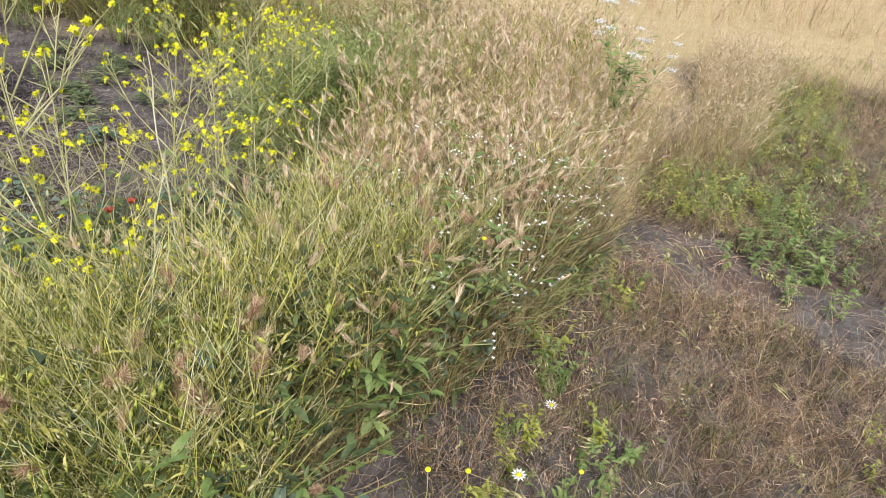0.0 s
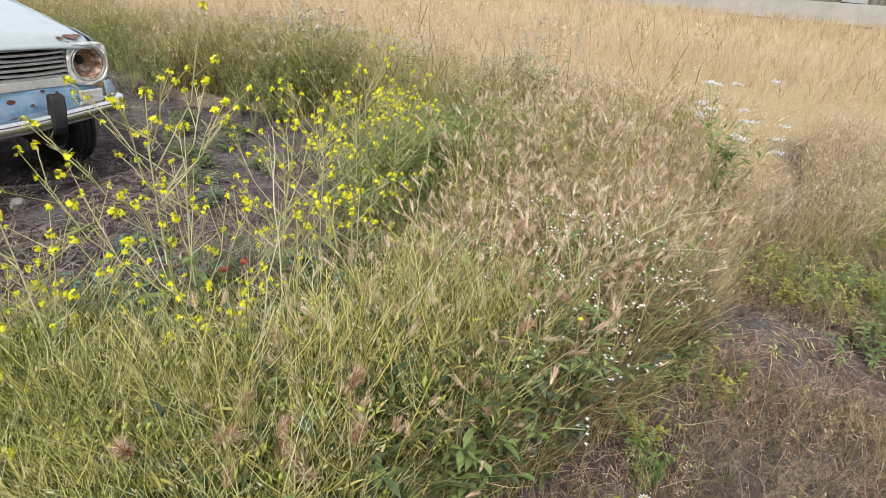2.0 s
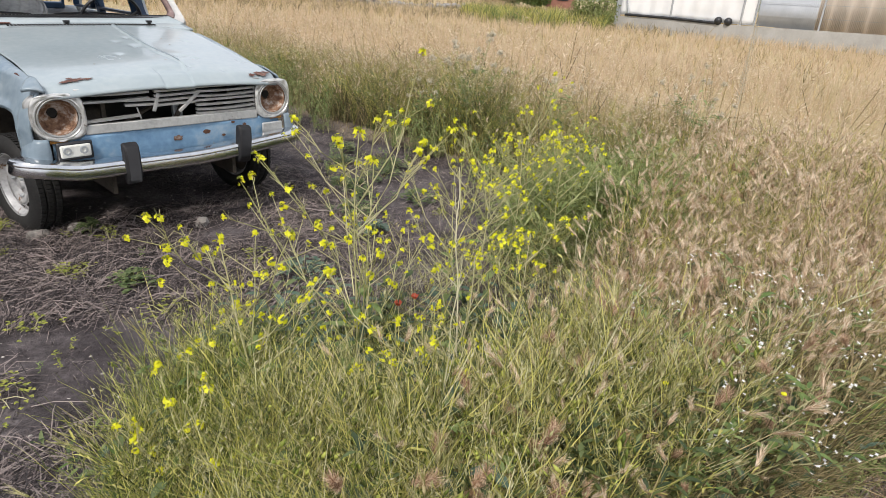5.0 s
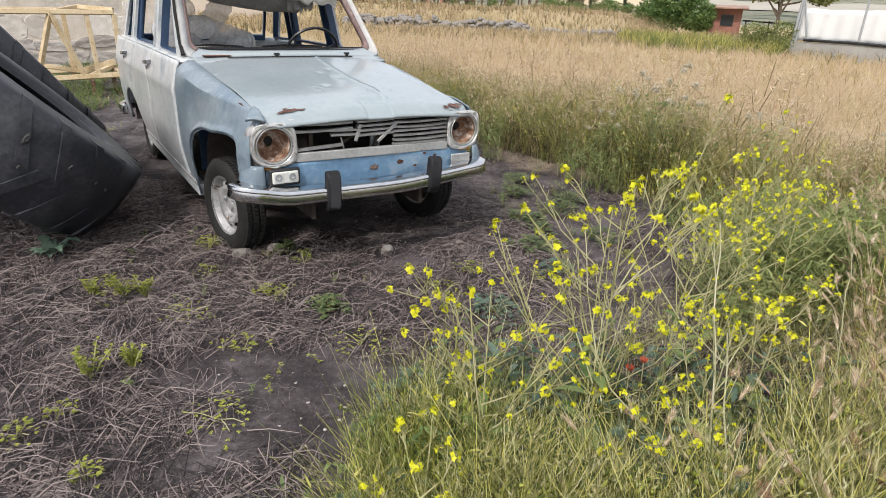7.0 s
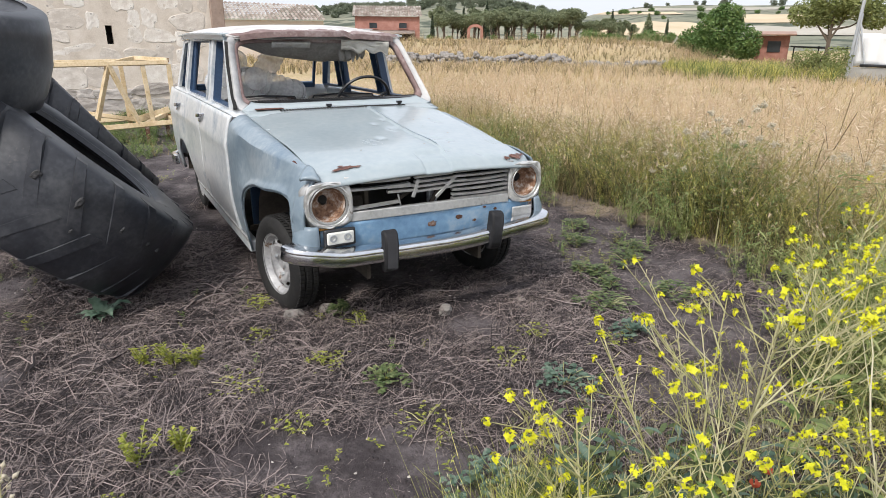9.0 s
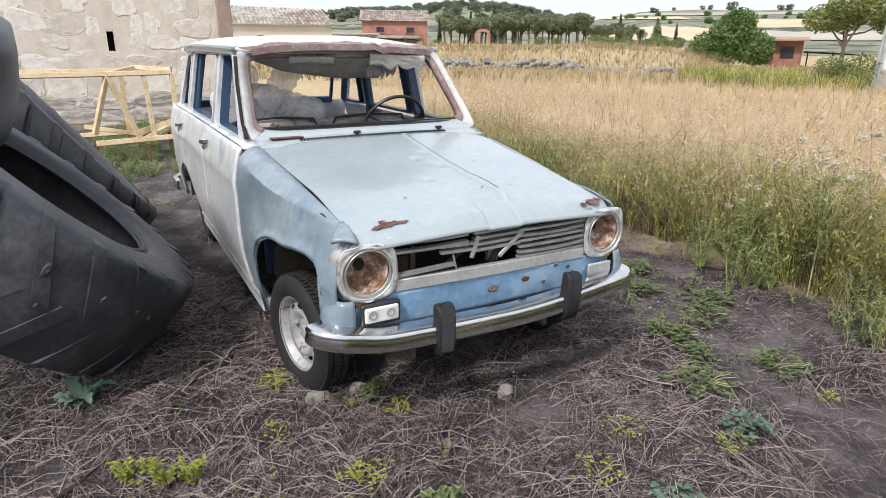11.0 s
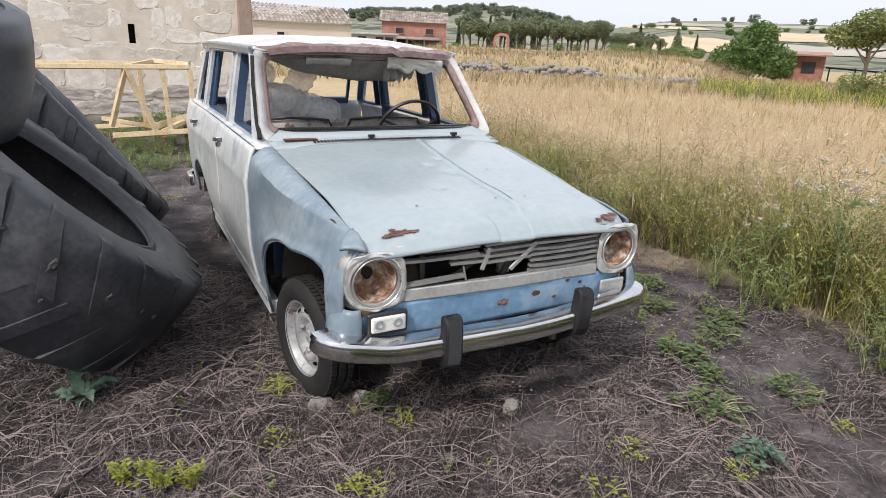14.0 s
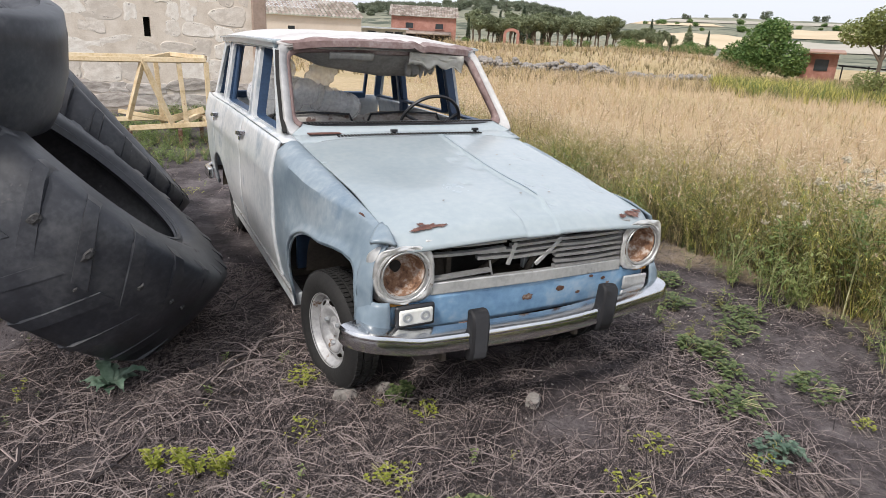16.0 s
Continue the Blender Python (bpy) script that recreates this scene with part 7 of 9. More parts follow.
def plume(m_stem=0, m_head=1, bristle=90, wide=0.30, l=0.12, head=0.07, fine=0.0020):
    """A thin stalk with one soft, brush-like bristly head, nodding a little."""
    t = Tuft()
    st = curve(1.0, PR.uniform(0.03, 0.30), 4)
    t.ribbon(st, 0.0045, 0.003, m_stem)
    tip = Vector(st[-1])
    d = (tip - Vector(st[-2])).normalized() + Vector((PR.uniform(-0.7, 0.7), PR.uniform(-0.7, 0.7), -PR.uniform(0, 0.3)))
    d.normalize()
    u = d.orthogonal().normalized()
    w = d.cross(u)
    t.spindle(tip - d * 0.01, tip + d * head, 0.006, m_head)
    for i in range(bristle):
        a, k = PR.uniform(0, 6.283), PR.uniform(0, 1)
        r = u * math.cos(a) + w * math.sin(a)
        o = (d + r * wide * PR.uniform(0.3, 1.0)).normalized()
        t.awn(tip + d * head * k + r * 0.004, o * l * PR.uniform(0.5, 1.0), fine, m_head)
    for _ in range(2):
        k, a, ll = PR.uniform(0.05, 0.5), PR.uniform(0, 6.283), PR.uniform(0.2, 0.4)
        p = Vector(st[0]).lerp(tip, k)
        o = Vector((math.cos(a), math.sin(a), 0))
        t.ribbon([p, p + o * ll * 0.25 + Vector((0, 0, ll * 0.6)), p + o * ll * 0.6 + Vector((0, 0, ll * PR.uniform(0.3, 0.9)))], 0.007, 0.002, m_stem)
    return t


def oat(m_stem=0, m_head=1, spikelets=11):
    """A thin stalk whose tip nods, hung with plump pale spikelets."""
    t = Tuft()
    a, b = PR.uniform(0, 6.283), PR.uniform(0.12, 0.38)
    side = Vector((math.cos(a), math.sin(a), 0))
    st = [side * b * (k / 6) ** 3 + Vector((0, 0, 1.0 * math.sin(k / 6 * 1.75) / 0.985 * 0.96)) for k in range(7)]
    t.ribbon(st, 0.0042, 0.0022, m_stem)
    for i in range(spikelets):
        k = 0.66 + 0.34 * i / (spikelets - 1)
        j = min(5, int(k * 6))
        p = st[j].lerp(st[j + 1], k * 6 - j)
        q = p + side * PR.uniform(0.0, 0.05) + Vector((PR.uniform(-0.03, 0.03), PR.uniform(-0.03, 0.03), PR.uniform(-0.02, 0.03)))
        e = q + Vector((PR.uniform(-0.02, 0.02), PR.uniform(-0.02, 0.02), -PR.uniform(0.03, 0.06))) + side * 0.015
        t.ribbon([p, q], 0.0016, 0.0014, m_stem)
        t.spindle(q, e, PR.uniform(0.006, 0.011), m_head, 4)
    return t


def sprig(m_stem=0, m_leaf=1, stems=3, leaves=16, l=0.075, w=0.022):
    """Several thin crooked stems with many small leaves of different sizes."""
    t = Tuft()
    for s in range(stems):
        a, b, h = PR.uniform(0, 6.283), PR.uniform(0.1, 0.55), PR.uniform(0.55, 1.0)
        kink = Vector((PR.uniform(-0.07, 0.07), PR.uniform(-0.07, 0.07), 0))
        st = [Vector((math.cos(a) * b * k * k, math.sin(a) * b * k * k, h * k * (1.15 - 0.15 * k))) + kink * math.sin(k * 5) for k in (0, 0.25, 0.5, 0.75, 1.0)]
        t.ribbon(st, 0.006, 0.0025, m_stem)
        for i in range(leaves):
            k = PR.uniform(0.12, 1.0) * 4
            j = min(3, int(k))
            p = st[j].lerp(st[j + 1], k - j)
            c = PR.uniform(0, 6.283)
            q = PR.uniform(0.45, 1.25)
            t.leaf(p, (math.cos(c), math.sin(c), PR.uniform(-0.4, 0.9)), (0, 0, 1), l * q, w * q, m_leaf, PR.uniform(0.0, 0.5))
    return t


def wisp(m_stem=0, stems=4, twigs=8):
    """A handful of bare, crooked, forking dry stems."""
    t = Tuft()
    for s in range(stems):
        a, b, h = PR.uniform(0, 6.283), PR.uniform(0.05, 0.6), PR.uniform(0.5, 1.0)
        st = [Vector((math.cos(a) * b * k * k + 0.03 * math.sin(k * 9 + a), math.sin(a) * b * k * k + 0.03 * math.cos(k * 8 + a), h * k)) for k in (0, 0.33, 0.66, 1.0)]
        t.ribbon(st, 0.0055, 0.0025, m_stem)
        for i in range(twigs):
            k = PR.uniform(0.2, 1.0) * 3
            j = min(2, int(k))
            p = st[j].lerp(st[j + 1], k - j)
            c, q = PR.uniform(0, 6.283), PR.uniform(0.05, 0.20)
            o = Vector((math.cos(c), math.sin(c), PR.uniform(-0.1, 1.0))) * q
            t.ribbon([p, p + o * 0.6, p + o + Vector((0, 0, q * 0.15))], 0.0030, 0.0016, m_stem)
    return t


def fine_stem(m_stem=0, m_pod=1, twigs=16, leaves=4):
    """A thin branching green stem with narrow upright pods and small leaves."""
    t = Tuft()
    st = curve(1.0, PR.uniform(0.03, 0.25), 4)
    t.ribbon(st, 0.0040, 0.0024, m_stem)
    for i in range(twigs):
        k, a = PR.uniform(0.3, 1.0), PR.uniform(0, 6.283)
        j = min(3, int(k * 4))
        p = Vector(st[j]).lerp(Vector(st[j + 1]), k * 4 - j)
        l = PR.uniform(0.05, 0.17)
        o = Vector((math.cos(a) * 0.7, math.sin(a) * 0.7, PR.uniform(0.5, 1.2))).normalized()
        t.ribbon([p, p + o * l * 0.6, p + o * l + Vector((0, 0, l * 0.2))], 0.0025, 0.0016, m_pod if i % 2 else m_stem)
        if i % 5 == 0:
            t.spindle(p + o * l, p + o * (l + 0.03), 0.004, m_pod, 3)
    for i in range(leaves):
        k, a = PR.uniform(0.05, 0.8), PR.uniform(0, 6.283)
        p = Vector(st[0]).lerp(Vector(st[-1]), k)
        t.leaf(p, (math.cos(a), math.sin(a), PR.uniform(0.2, 0.9)), (0, 0, 1), PR.uniform(0.05, 0.11), PR.uniform(0.007, 0.014), m_stem)
    return t


def blades(n=7, mat=0, w=0.012, h0=0.5, spread=0.35):
    t = Tuft()
    for _ in range(n):
        a, h, b = PR.uniform(0, 6.283), PR.uniform(h0, 1.0), PR.uniform(0.05, spread)
        r = PR.uniform(0, 0.06)
        o = Vector((math.cos(a), math.sin(a), 0))
        p = o * r
        t.ribbon([p, p + o * b * 0.35 + Vector((0, 0, h * 0.6)), p + o * b + Vector((0, 0, h))], w, w * 0.15, mat)
    return t


def leafy(n=16, mat_stem=0, mat_leaf=1, l=0.16, w=0.05, top=None):
    """Upright leafy weed stem, optionally with flower tips."""
    t = Tuft()
    for s in range(3):
        st = curve(PR.uniform(0.7, 1.0), PR.uniform(0.05, 0.35), 3)
        t.ribbon(st, 0.014, 0.006, mat_stem)
        for i in range(n // 3):
            k = PR.uniform(0.1, 1.0)
            p = Vector(st[0]).lerp(Vector(st[-1]), k)
            a = PR.uniform(0, 6.283)
            t.leaf(p, (math.cos(a), math.sin(a), PR.uniform(-0.1, 0.7)), (0, 0, 1), l * PR.uniform(0.6, 1.2), w * PR.uniform(0.7, 1.2), mat_leaf)
        if top is not None:
            for i in range(6):
                c = Vector(st[-1]) + Vector((PR.uniform(-0.05, 0.05), PR.uniform(-0.05, 0.05), PR.uniform(-0.03, 0.05)))
                t.quad(c, (0.022, 0, 0.004), (0, 0.022, 0.004), top)
                t.quad(c, (0.015, 0.015, 0.004), (-0.015, 0.015, 0.004), top)
    return t


def pts_in(n, seed, x0, x1, y0, y1, ok, scale=None):
    r = np.random.default_rng(seed)
    out, tries = [], 0
    while len(out) < n and tries < n * 30:
        tries += 1
        x, y = r.uniform(x0, x1), r.uniform(y0, y1)
        if ok(x, y):
            out.append((x, y, scale(x, y)) if scale else (x, y))
    return out


def inside(x, y, poly):
    c = False
    for i in range(len(poly)):
        (xa, ya), (xb, yb) = poly[i], poly[i - 1]
        if (ya > y) != (yb > y) and x < (xb - xa) * (y - ya) / (yb - ya) + xa:
            c = not c
    return c


# outlines of the plant stands, on plan
PATCH = [(-1.18, -2.10), (-1.06, -1.84), (-0.82, -1.66), (-0.48, -1.46), (-0.12, -1.40), (0.06, -1.68), (0.40, -1.98), (0.80, -2.16), (1.15, -2.12), (1.55, -1.90), (2.2, -1.9), (2.4, -3.15), (1.6, -3.22), (0.95, -3.22), (0.35, -3.05), (-0.1, -2.95), (-0.45, -2.85), (-0.8, -2.78), (-1.08, -2.5)]
DRY = [(0.0, -2.74), (0.22, -2.42), (0.75, -2.12), (1.5, -1.75), (2.3, -1.3), (3.1, -1.5), (3.0, -2.9), (2.3, -3.15), (1.2, -3.15), (0.65, -3.0)]


def wob(x, y, s=2.3):
    return 0.5 * jag(x, y, 12.0, s) + 0.3 * jag(x, y, 3.0, s * 2.7)


def meadow_edge(y):
    return 2.32 + 0.07 * math.sin(y * 2.1) + 0.20 * jag(0, y, 5.0, 1.3) + 0.14 * max(0.0, y - 2)


def in_meadow(x, y):
    if y < -3.25 + 0.25 * wob(x, y, 0.8):
        return x > 4.6 + 0.6 * wob(x, y, 0.6) - 0.5 * max(0, -y - 4.2)
    return x > meadow_edge(y) + 0.15 * wob(x, y)


# meadow: tall ripening edge, golden field behind, coarser with distance
T_BROME = [brome(spikes=10) for _ in range(7)]
T_BROME_G = [brome(0, 0, 2, 8, 4) for _ in range(6)]


def edge_height(x, y):
    return 0.64 + 0.50 * wob(x, y, 1.1) - 0.24 * sm(2.7, 5.0, x)


stuff("meadow_edge_grass", "tall ripening meadow grass with brown panicles at the edge", "grass", ["grass_olive", "grass_olive", "awn"], T_BROME, pts_in(6200, 11, 2.0, 4.6, -2.6, 7.5, in_meadow, edge_height), 0.45, 0.95, 0.16, seed=2)
stuff("meadow_tall_stalks", "single tall brown stalks rising from the meadow edge", "grass", ["grass_olive", "edge_brown", "awn"], [brome(0, 1, 2, 12, 2, 0.006) for _ in range(6)], pts_in(260, 15, 2.05, 4.2, -2.4, 7.5, in_meadow, lambda x, y: 0.62 + 0.5 * max(0.0, wob(x, y, 0.7))), 0.8, 1.40, 0.14, seed=26)
stuff("meadow_green_grass", "green upright grass among the meadow edge", "grass", ["grass_green", "grass_olive", "awn_green"], T_BROME_G, pts_in(1600, 12, 2.0, 3.8, -2.6, 7.5, in_meadow, edge_height), 0.42, 0.92, 0.14, seed=3)
stuff("meadow_edge_twigs", "dense brown dead stems along the meadow edge", "weeds", ["edge_brown", "stem_dark"], [wisp(k % 3 == 0, 5, 9) for k in range(8)], pts_in(1500, 17, 2.0, 3.3, -2.6, 6.0, lambda x, y: in_meadow(x, y) and jag(x, y, 33.0, 1.1) > -0.25, edge_height), 0.30, 0.80, 0.18, seed=55)
stuff("meadow_edge_sprigs", "leafy olive-green weeds standing in the meadow edge", "weeds", ["grass_green", "weed", "grass_green"], [sprig(0, 1 + k % 2, 5, 26, 0.045, 0.010) for k in range(8)], pts_in(1000, 18, 2.0, 3.2, -2.6, 6.0, lambda x, y: in_meadow(x, y) and jag(x, y, 37.0, 1.0) > 0.0, edge_height), 0.45, 1.05, 0.2, seed=56)
stuff("meadow_gold_grass", "golden dry meadow grass", "grass", ["grass_dry", "grass_dry", "awn"], [brome(spikes=7, leaves=2) for _ in range(8)], pts_in(19000, 13, 2.7, 11.0, -7.0, 14.0, in_meadow, lambda x, y: 1.0 + 0.45 * wob(x, y, 0.5)), 0.22, 0.44, 0.45, seed=4)
T_FAR = [blades(6, 0, 0.030, 0.55, 0.4) for _ in range(5)] + [blades(6, 1, 0.026, 0.55, 0.4) for _ in range(2)]
stuff("far_meadow_grass", "golden grass of the wide meadow", "grass", ["grass_dry", "grass_olive"], T_FAR, pts_in(13000, 14, 7.0, 22.0, -12, 34, lambda x, y: in_meadow(x, y)), 0.24, 0.44, 0.35, seed=5)
stuff("bank_grass", "coarse dry grass and weeds along the bank", "grass", ["grass_olive", "grass_dry", "grass_green", "edge_brown"], [blades(8, (3, 3, 1, 0, 3, 0)[k], 0.04, 0.5, 0.5) for k in range(6)], [(CX + r * math.sin(a), CY + r * math.cos(a)) for a, r in zip(PR.uniform(math.radians(8), math.radians(72), 7000), PR.uniform(24, 60, 7000)) if CX + r * math.sin(a) < 21.5 or r * math.cos(a) > 9.5], 0.3, 0.62, 0.2, seed=6)

stuff("bank_dry_shrubs", "low reddish-brown dry weeds on the bank", "weeds", ["edge_brown", "awn_brown"], [fine_stem(0, 1, 16, 0) for _ in range(5)], [(CX + r * math.sin(a), CY + r * math.cos(a)) for a, r in zip(PR.uniform(math.radians(24), math.radians(54), 5200), PR.uniform(34, 47, 5200)) if jag(a * 22, r * 0.35, 3, 1.0) > -0.02], 0.45, 1.0, 0.25, seed=36)
stuff("fence_side_green_grass", "yellow-green tall grass towards the fence", "grass", ["grass_green", "weed"], [blades(8, k % 2 * (k % 3 == 0), 0.035, 0.5, 0.5) for k in range(6)], [(CX + r * math.sin(a), CY + r * math.cos(a)) for a, r in zip(PR.uniform(math.radians(49), math.radians(62), 1500), PR.uniform(24, 33, 1500)) if jag(a * 14, r * 0.3, 5, 1.0) > -0.05], 0.4, 0.8, 0.2, seed=37)

# the stand of weeds in front
T_AWN = [awned(60, PR.uniform(0.2, 0.5), PR.uniform(0.05, 0.08), PR.uniform(0.045, 0.075), 2, wid=0.0045) for _ in range(12)]
T_AWN_G = [awned(30, PR.uniform(0.15, 0.35), PR.uniform(0.05, 0.08), PR.uniform(0.06, 0.10), 2, core=0.007, wid=0.0045) for _ in range(10)]
T_SOFT = [plume(0, 2, 320, PR.uniform(0.9, 1.8), PR.uniform(0.05, 0.075), PR.uniform(0.05, 0.10), 0.0018) for _ in range(9)]
T_PLUME = [plume(0, 2, 120, PR.uniform(0.35, 0.9), PR.uniform(0.035, 0.06), PR.uniform(0.05, 0.09), 0.0018) for _ in range(14)]
T_FINE = [fine_stem() for _ in range(12)]
T_OAT = [oat(0, 2) for _ in range(8)]
T_SPRIG = [sprig(0, 1) for _ in range(10)]
T_WISP = [wisp(0) for _ in range(8)]


def patch_h(x, y):
    return 0.60 + 0.20 * wob(x, y, 1.4) - 0.16 * sm(-0.5, -1.1, x) - 0.36 * sm(-2.62, -1.90, y) * sm(-0.9, -0.3, x)


open_spot = lambda x, y: jag(x, y, 17.0, 3.4) < -0.18 - 0.30 * sm(-1.8, -2.6, y) or (y > -2.2 and x > -0.5 and jag(x, y, 18.0, 5.0) < 0.22)
in_patch = lambda x, y: inside(x + 0.10 * wob(x, y, 3.0), y + 0.10 * wob(y, x, 3.0), PATCH)
in_dry = lambda x, y: inside(x + 0.25 * wob(x, y, 2.0), y + 0.16 * wob(y, x, 2.0), DRY)
in_green = lambda x, y: in_patch(x, y) and not in_dry(x, y) and not open_spot(x, y) and not (x > -0.65 and y < -2.84 + 0.12 * wob(x, y, 2.0))


def dry_h(x, y):
    return 0.56 + 0.26 * wob(x, y, 1.8) - 0.16 * sm(-2.85, -3.2, y)


stuff("dry_barley_blades", "thin upright brown straw under the barley", "grass", ["grass_olive", "awn_brown", "grass_dry"], [blades(7, k % 3, 0.007, 0.4, 0.35) for k in range(9)], pts_in(1500, 27, 0.2, 3.4, -3.4, -1.2, in_dry, dry_h), 0.35, 0.85, 0.18, seed=23)
stuff("dry_wisps", "tangled reddish-brown dead stems in the dry grass", "grass", ["awn_brown", "grass_dry"], [wisp(k % 4 > 0, 4, 9) for k in range(8)], pts_in(1300, 61, 0.1, 3.4, -3.4, -1.2, in_dry, dry_h), 0.3, 0.9, 0.2, seed=60)
stuff("dry_barley_grass", "dry wild barley with straw-coloured bristly ears", "grass", ["grass_dry", "grass_dry", "awn"], T_AWN, pts_in(700, 21, 0.2, 3.3, -3.3, -1.2, in_dry, dry_h), 0.5, 1.0, 0.2, seed=7)
stuff("soft_plume_grass", "soft pale plume grass with drooping fluffy heads", "grass", ["grass_dry", "grass_dry", "awn"], T_PLUME, pts_in(3900, 28, 0.1, 3.3, -3.35, -1.1, in_dry, dry_h), 0.35, 1.05, 0.26, seed=27)
stuff("red_bristle_grass", "reddish dry brome with soft bristly heads", "grass", ["awn_brown", "awn_brown", "awn_brown"], T_SOFT, pts_in(190, 22, 0.2, 2.2, -3.2, -1.8, lambda x, y: in_dry(x, y) and jag(x, y, 19.0, 1.7) > -0.1, dry_h), 0.45, 0.9, 0.2, seed=8)
stuff("green_stems_in_barley", "thin green stems between the dry ears", "weeds", ["grass_green", "grass_green", "awn_green"], T_FINE, pts_in(950, 29, 0.1, 3.3, -3.35, -1.1, lambda x, y: in_dry(x, y) and wob(x, y, 2.6) > -0.1, dry_h), 0.5, 1.15, 0.2, seed=28)
stuff("sprigs_in_barley", "small-leaved olive weeds between the dry ears", "weeds", ["stem", "grass_green"], T_SPRIG, pts_in(260, 62, 0.1, 3.3, -3.35, -1.1, lambda x, y: in_dry(x, y) and jag(x, y, 63.0, 1.6) > -0.05, dry_h), 0.4, 0.95, 0.2, seed=61)
stuff("mixed_weed_grass", "olive green grass with ripening bristly ears", "grass", ["grass_green", "grass_green", "awn_green"], T_AWN_G, pts_in(800, 23, -1.3, 1.3, -3.1, -1.1, in_green, patch_h), 0.5, 1.0, 0.15, seed=9)
stuff("wild_oats", "thin wild oats with plump nodding spikelets", "grass", ["grass_green", "grass_green", "yellow_green"], T_OAT, pts_in(300, 63, -1.2, 1.3, -3.1, -1.6, in_green, patch_h), 0.5, 1.0, 0.16, seed=62)
# lower layers take the darkened colours, so depth shade is in the leaves
stuff("green_weed_grass", "fresh green thin grass", "grass", ["grass_deep"], [blades(8, 0, 0.0048, 0.5, 0.35) for _ in range(8)], pts_in(1250, 24, -1.3, 1.0, -3.1, -1.1, in_green, patch_h), 0.4, 0.9, 0.15, seed=10)
stuff("wiry_green_weeds", "wiry yellow-green weed stems with small pods", "weeds", ["grass_green", "stem", "awn_green"], T_FINE, pts_in(3000, 38, -1.3, 1.3, -3.15, -1.05, in_green, patch_h), 0.55, 1.15, 0.16, seed=29)
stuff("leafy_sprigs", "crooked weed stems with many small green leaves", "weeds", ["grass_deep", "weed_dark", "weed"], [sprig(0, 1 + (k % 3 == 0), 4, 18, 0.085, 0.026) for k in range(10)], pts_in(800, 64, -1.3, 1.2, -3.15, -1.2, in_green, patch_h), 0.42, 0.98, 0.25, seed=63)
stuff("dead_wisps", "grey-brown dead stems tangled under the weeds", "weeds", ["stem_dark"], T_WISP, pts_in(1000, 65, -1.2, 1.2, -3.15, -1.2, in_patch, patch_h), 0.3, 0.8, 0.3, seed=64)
stuff("mustard_undergrowth", "sparse pale stems and dry twigs under the mustard", "weeds", ["pale_stem", "grass_green", "edge_brown"], [fine_stem(k % 2, k % 2, 12, 3) for k in range(6)] + [wisp(2 if k % 2 else 0, 3, 8) for k in range(6)], pts_in(620, 67, -0.75, 1.45, -2.25, -1.25, lambda x, y: y < -1.22 - 0.30 * max(0.0, x) + 0.25 * wob(x, y, 2.0) and jag(x, y, 75.0, 2.6) > -0.15), 0.22, 0.50, 0.22, seed=70)
stuff("bright_green_stems", "bright green feathery stems at the near end of the stand", "weeds", ["yellow_green", "yellow_green", "stem"], T_FINE, pts_in(950, 50, -1.35, 0.0, -2.9, -1.8, lambda x, y: in_patch(x, y) and jag(x, y, 23.0, 1.5) > -0.05, patch_h), 0.45, 1.0, 0.28, seed=42)
stuff("bright_grass_blades", "long bright yellow-green grass blades", "grass", ["yellow_green", "grass_deep"], [blades(9, k % 3 == 0, 0.0075, 0.5, 0.5) for k in range(8)], pts_in(420, 66, -1.3, -0.45, -2.6, -1.6, lambda x, y: in_patch(x, y) and jag(x, y, 25.0, 1.3) > -0.15), 0.28, 0.52, 0.2, seed=69)
stuff("bristle_heads", "soft reddish-brown bristly grass heads in the weeds", "grass", ["grass_olive", "grass_dry", "awn_brown"], T_SOFT, pts_in(75, 25, -0.95, 0.4, -3.0, -2.45, lambda x, y: in_patch(x, y) and wob(x, y, 3.1) > -0.15), 0.36, 0.58, 0.2, seed=11)
stuff("pale_bristle_heads", "soft straw-coloured grass heads in the weeds", "grass", ["grass_olive", "grass_dry", "awn"], T_PLUME, pts_in(330, 39, -0.6, 0.9, -3.0, -2.2, in_patch), 0.34, 0.58, 0.2, seed=30)
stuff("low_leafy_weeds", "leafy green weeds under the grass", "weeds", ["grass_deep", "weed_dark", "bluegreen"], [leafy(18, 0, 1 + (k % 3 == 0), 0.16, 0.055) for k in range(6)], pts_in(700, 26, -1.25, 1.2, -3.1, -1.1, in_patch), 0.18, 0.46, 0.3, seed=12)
stuff("bushy_green_weeds", "feathery green weed clump", "weeds", ["feather", "feather", "yellow"], [sprig(0, 1, 6, 30, 0.10, 0.012) for _ in range(6)], [(1.55 + 0.60 * a, -1.62 + 0.34 * b) for a, b in PR.normal(0, 0.5, (300, 2))], 0.34, 0.72, 0.25, seed=13)

stuff("patch_edge_green_weeds", "bright green leafy weeds at the edge of the stand", "weeds", ["feather", "feather", "yellow"], [leafy(36, 0, 1, 0.09, 0.022) for _ in range(6)], [(0.66 + 0.32 * a, -3.0 + 0.10 * b) for a, b in PR.normal(0, 0.6, (110, 2))], 0.16, 0.38, 0.25, seed=40)
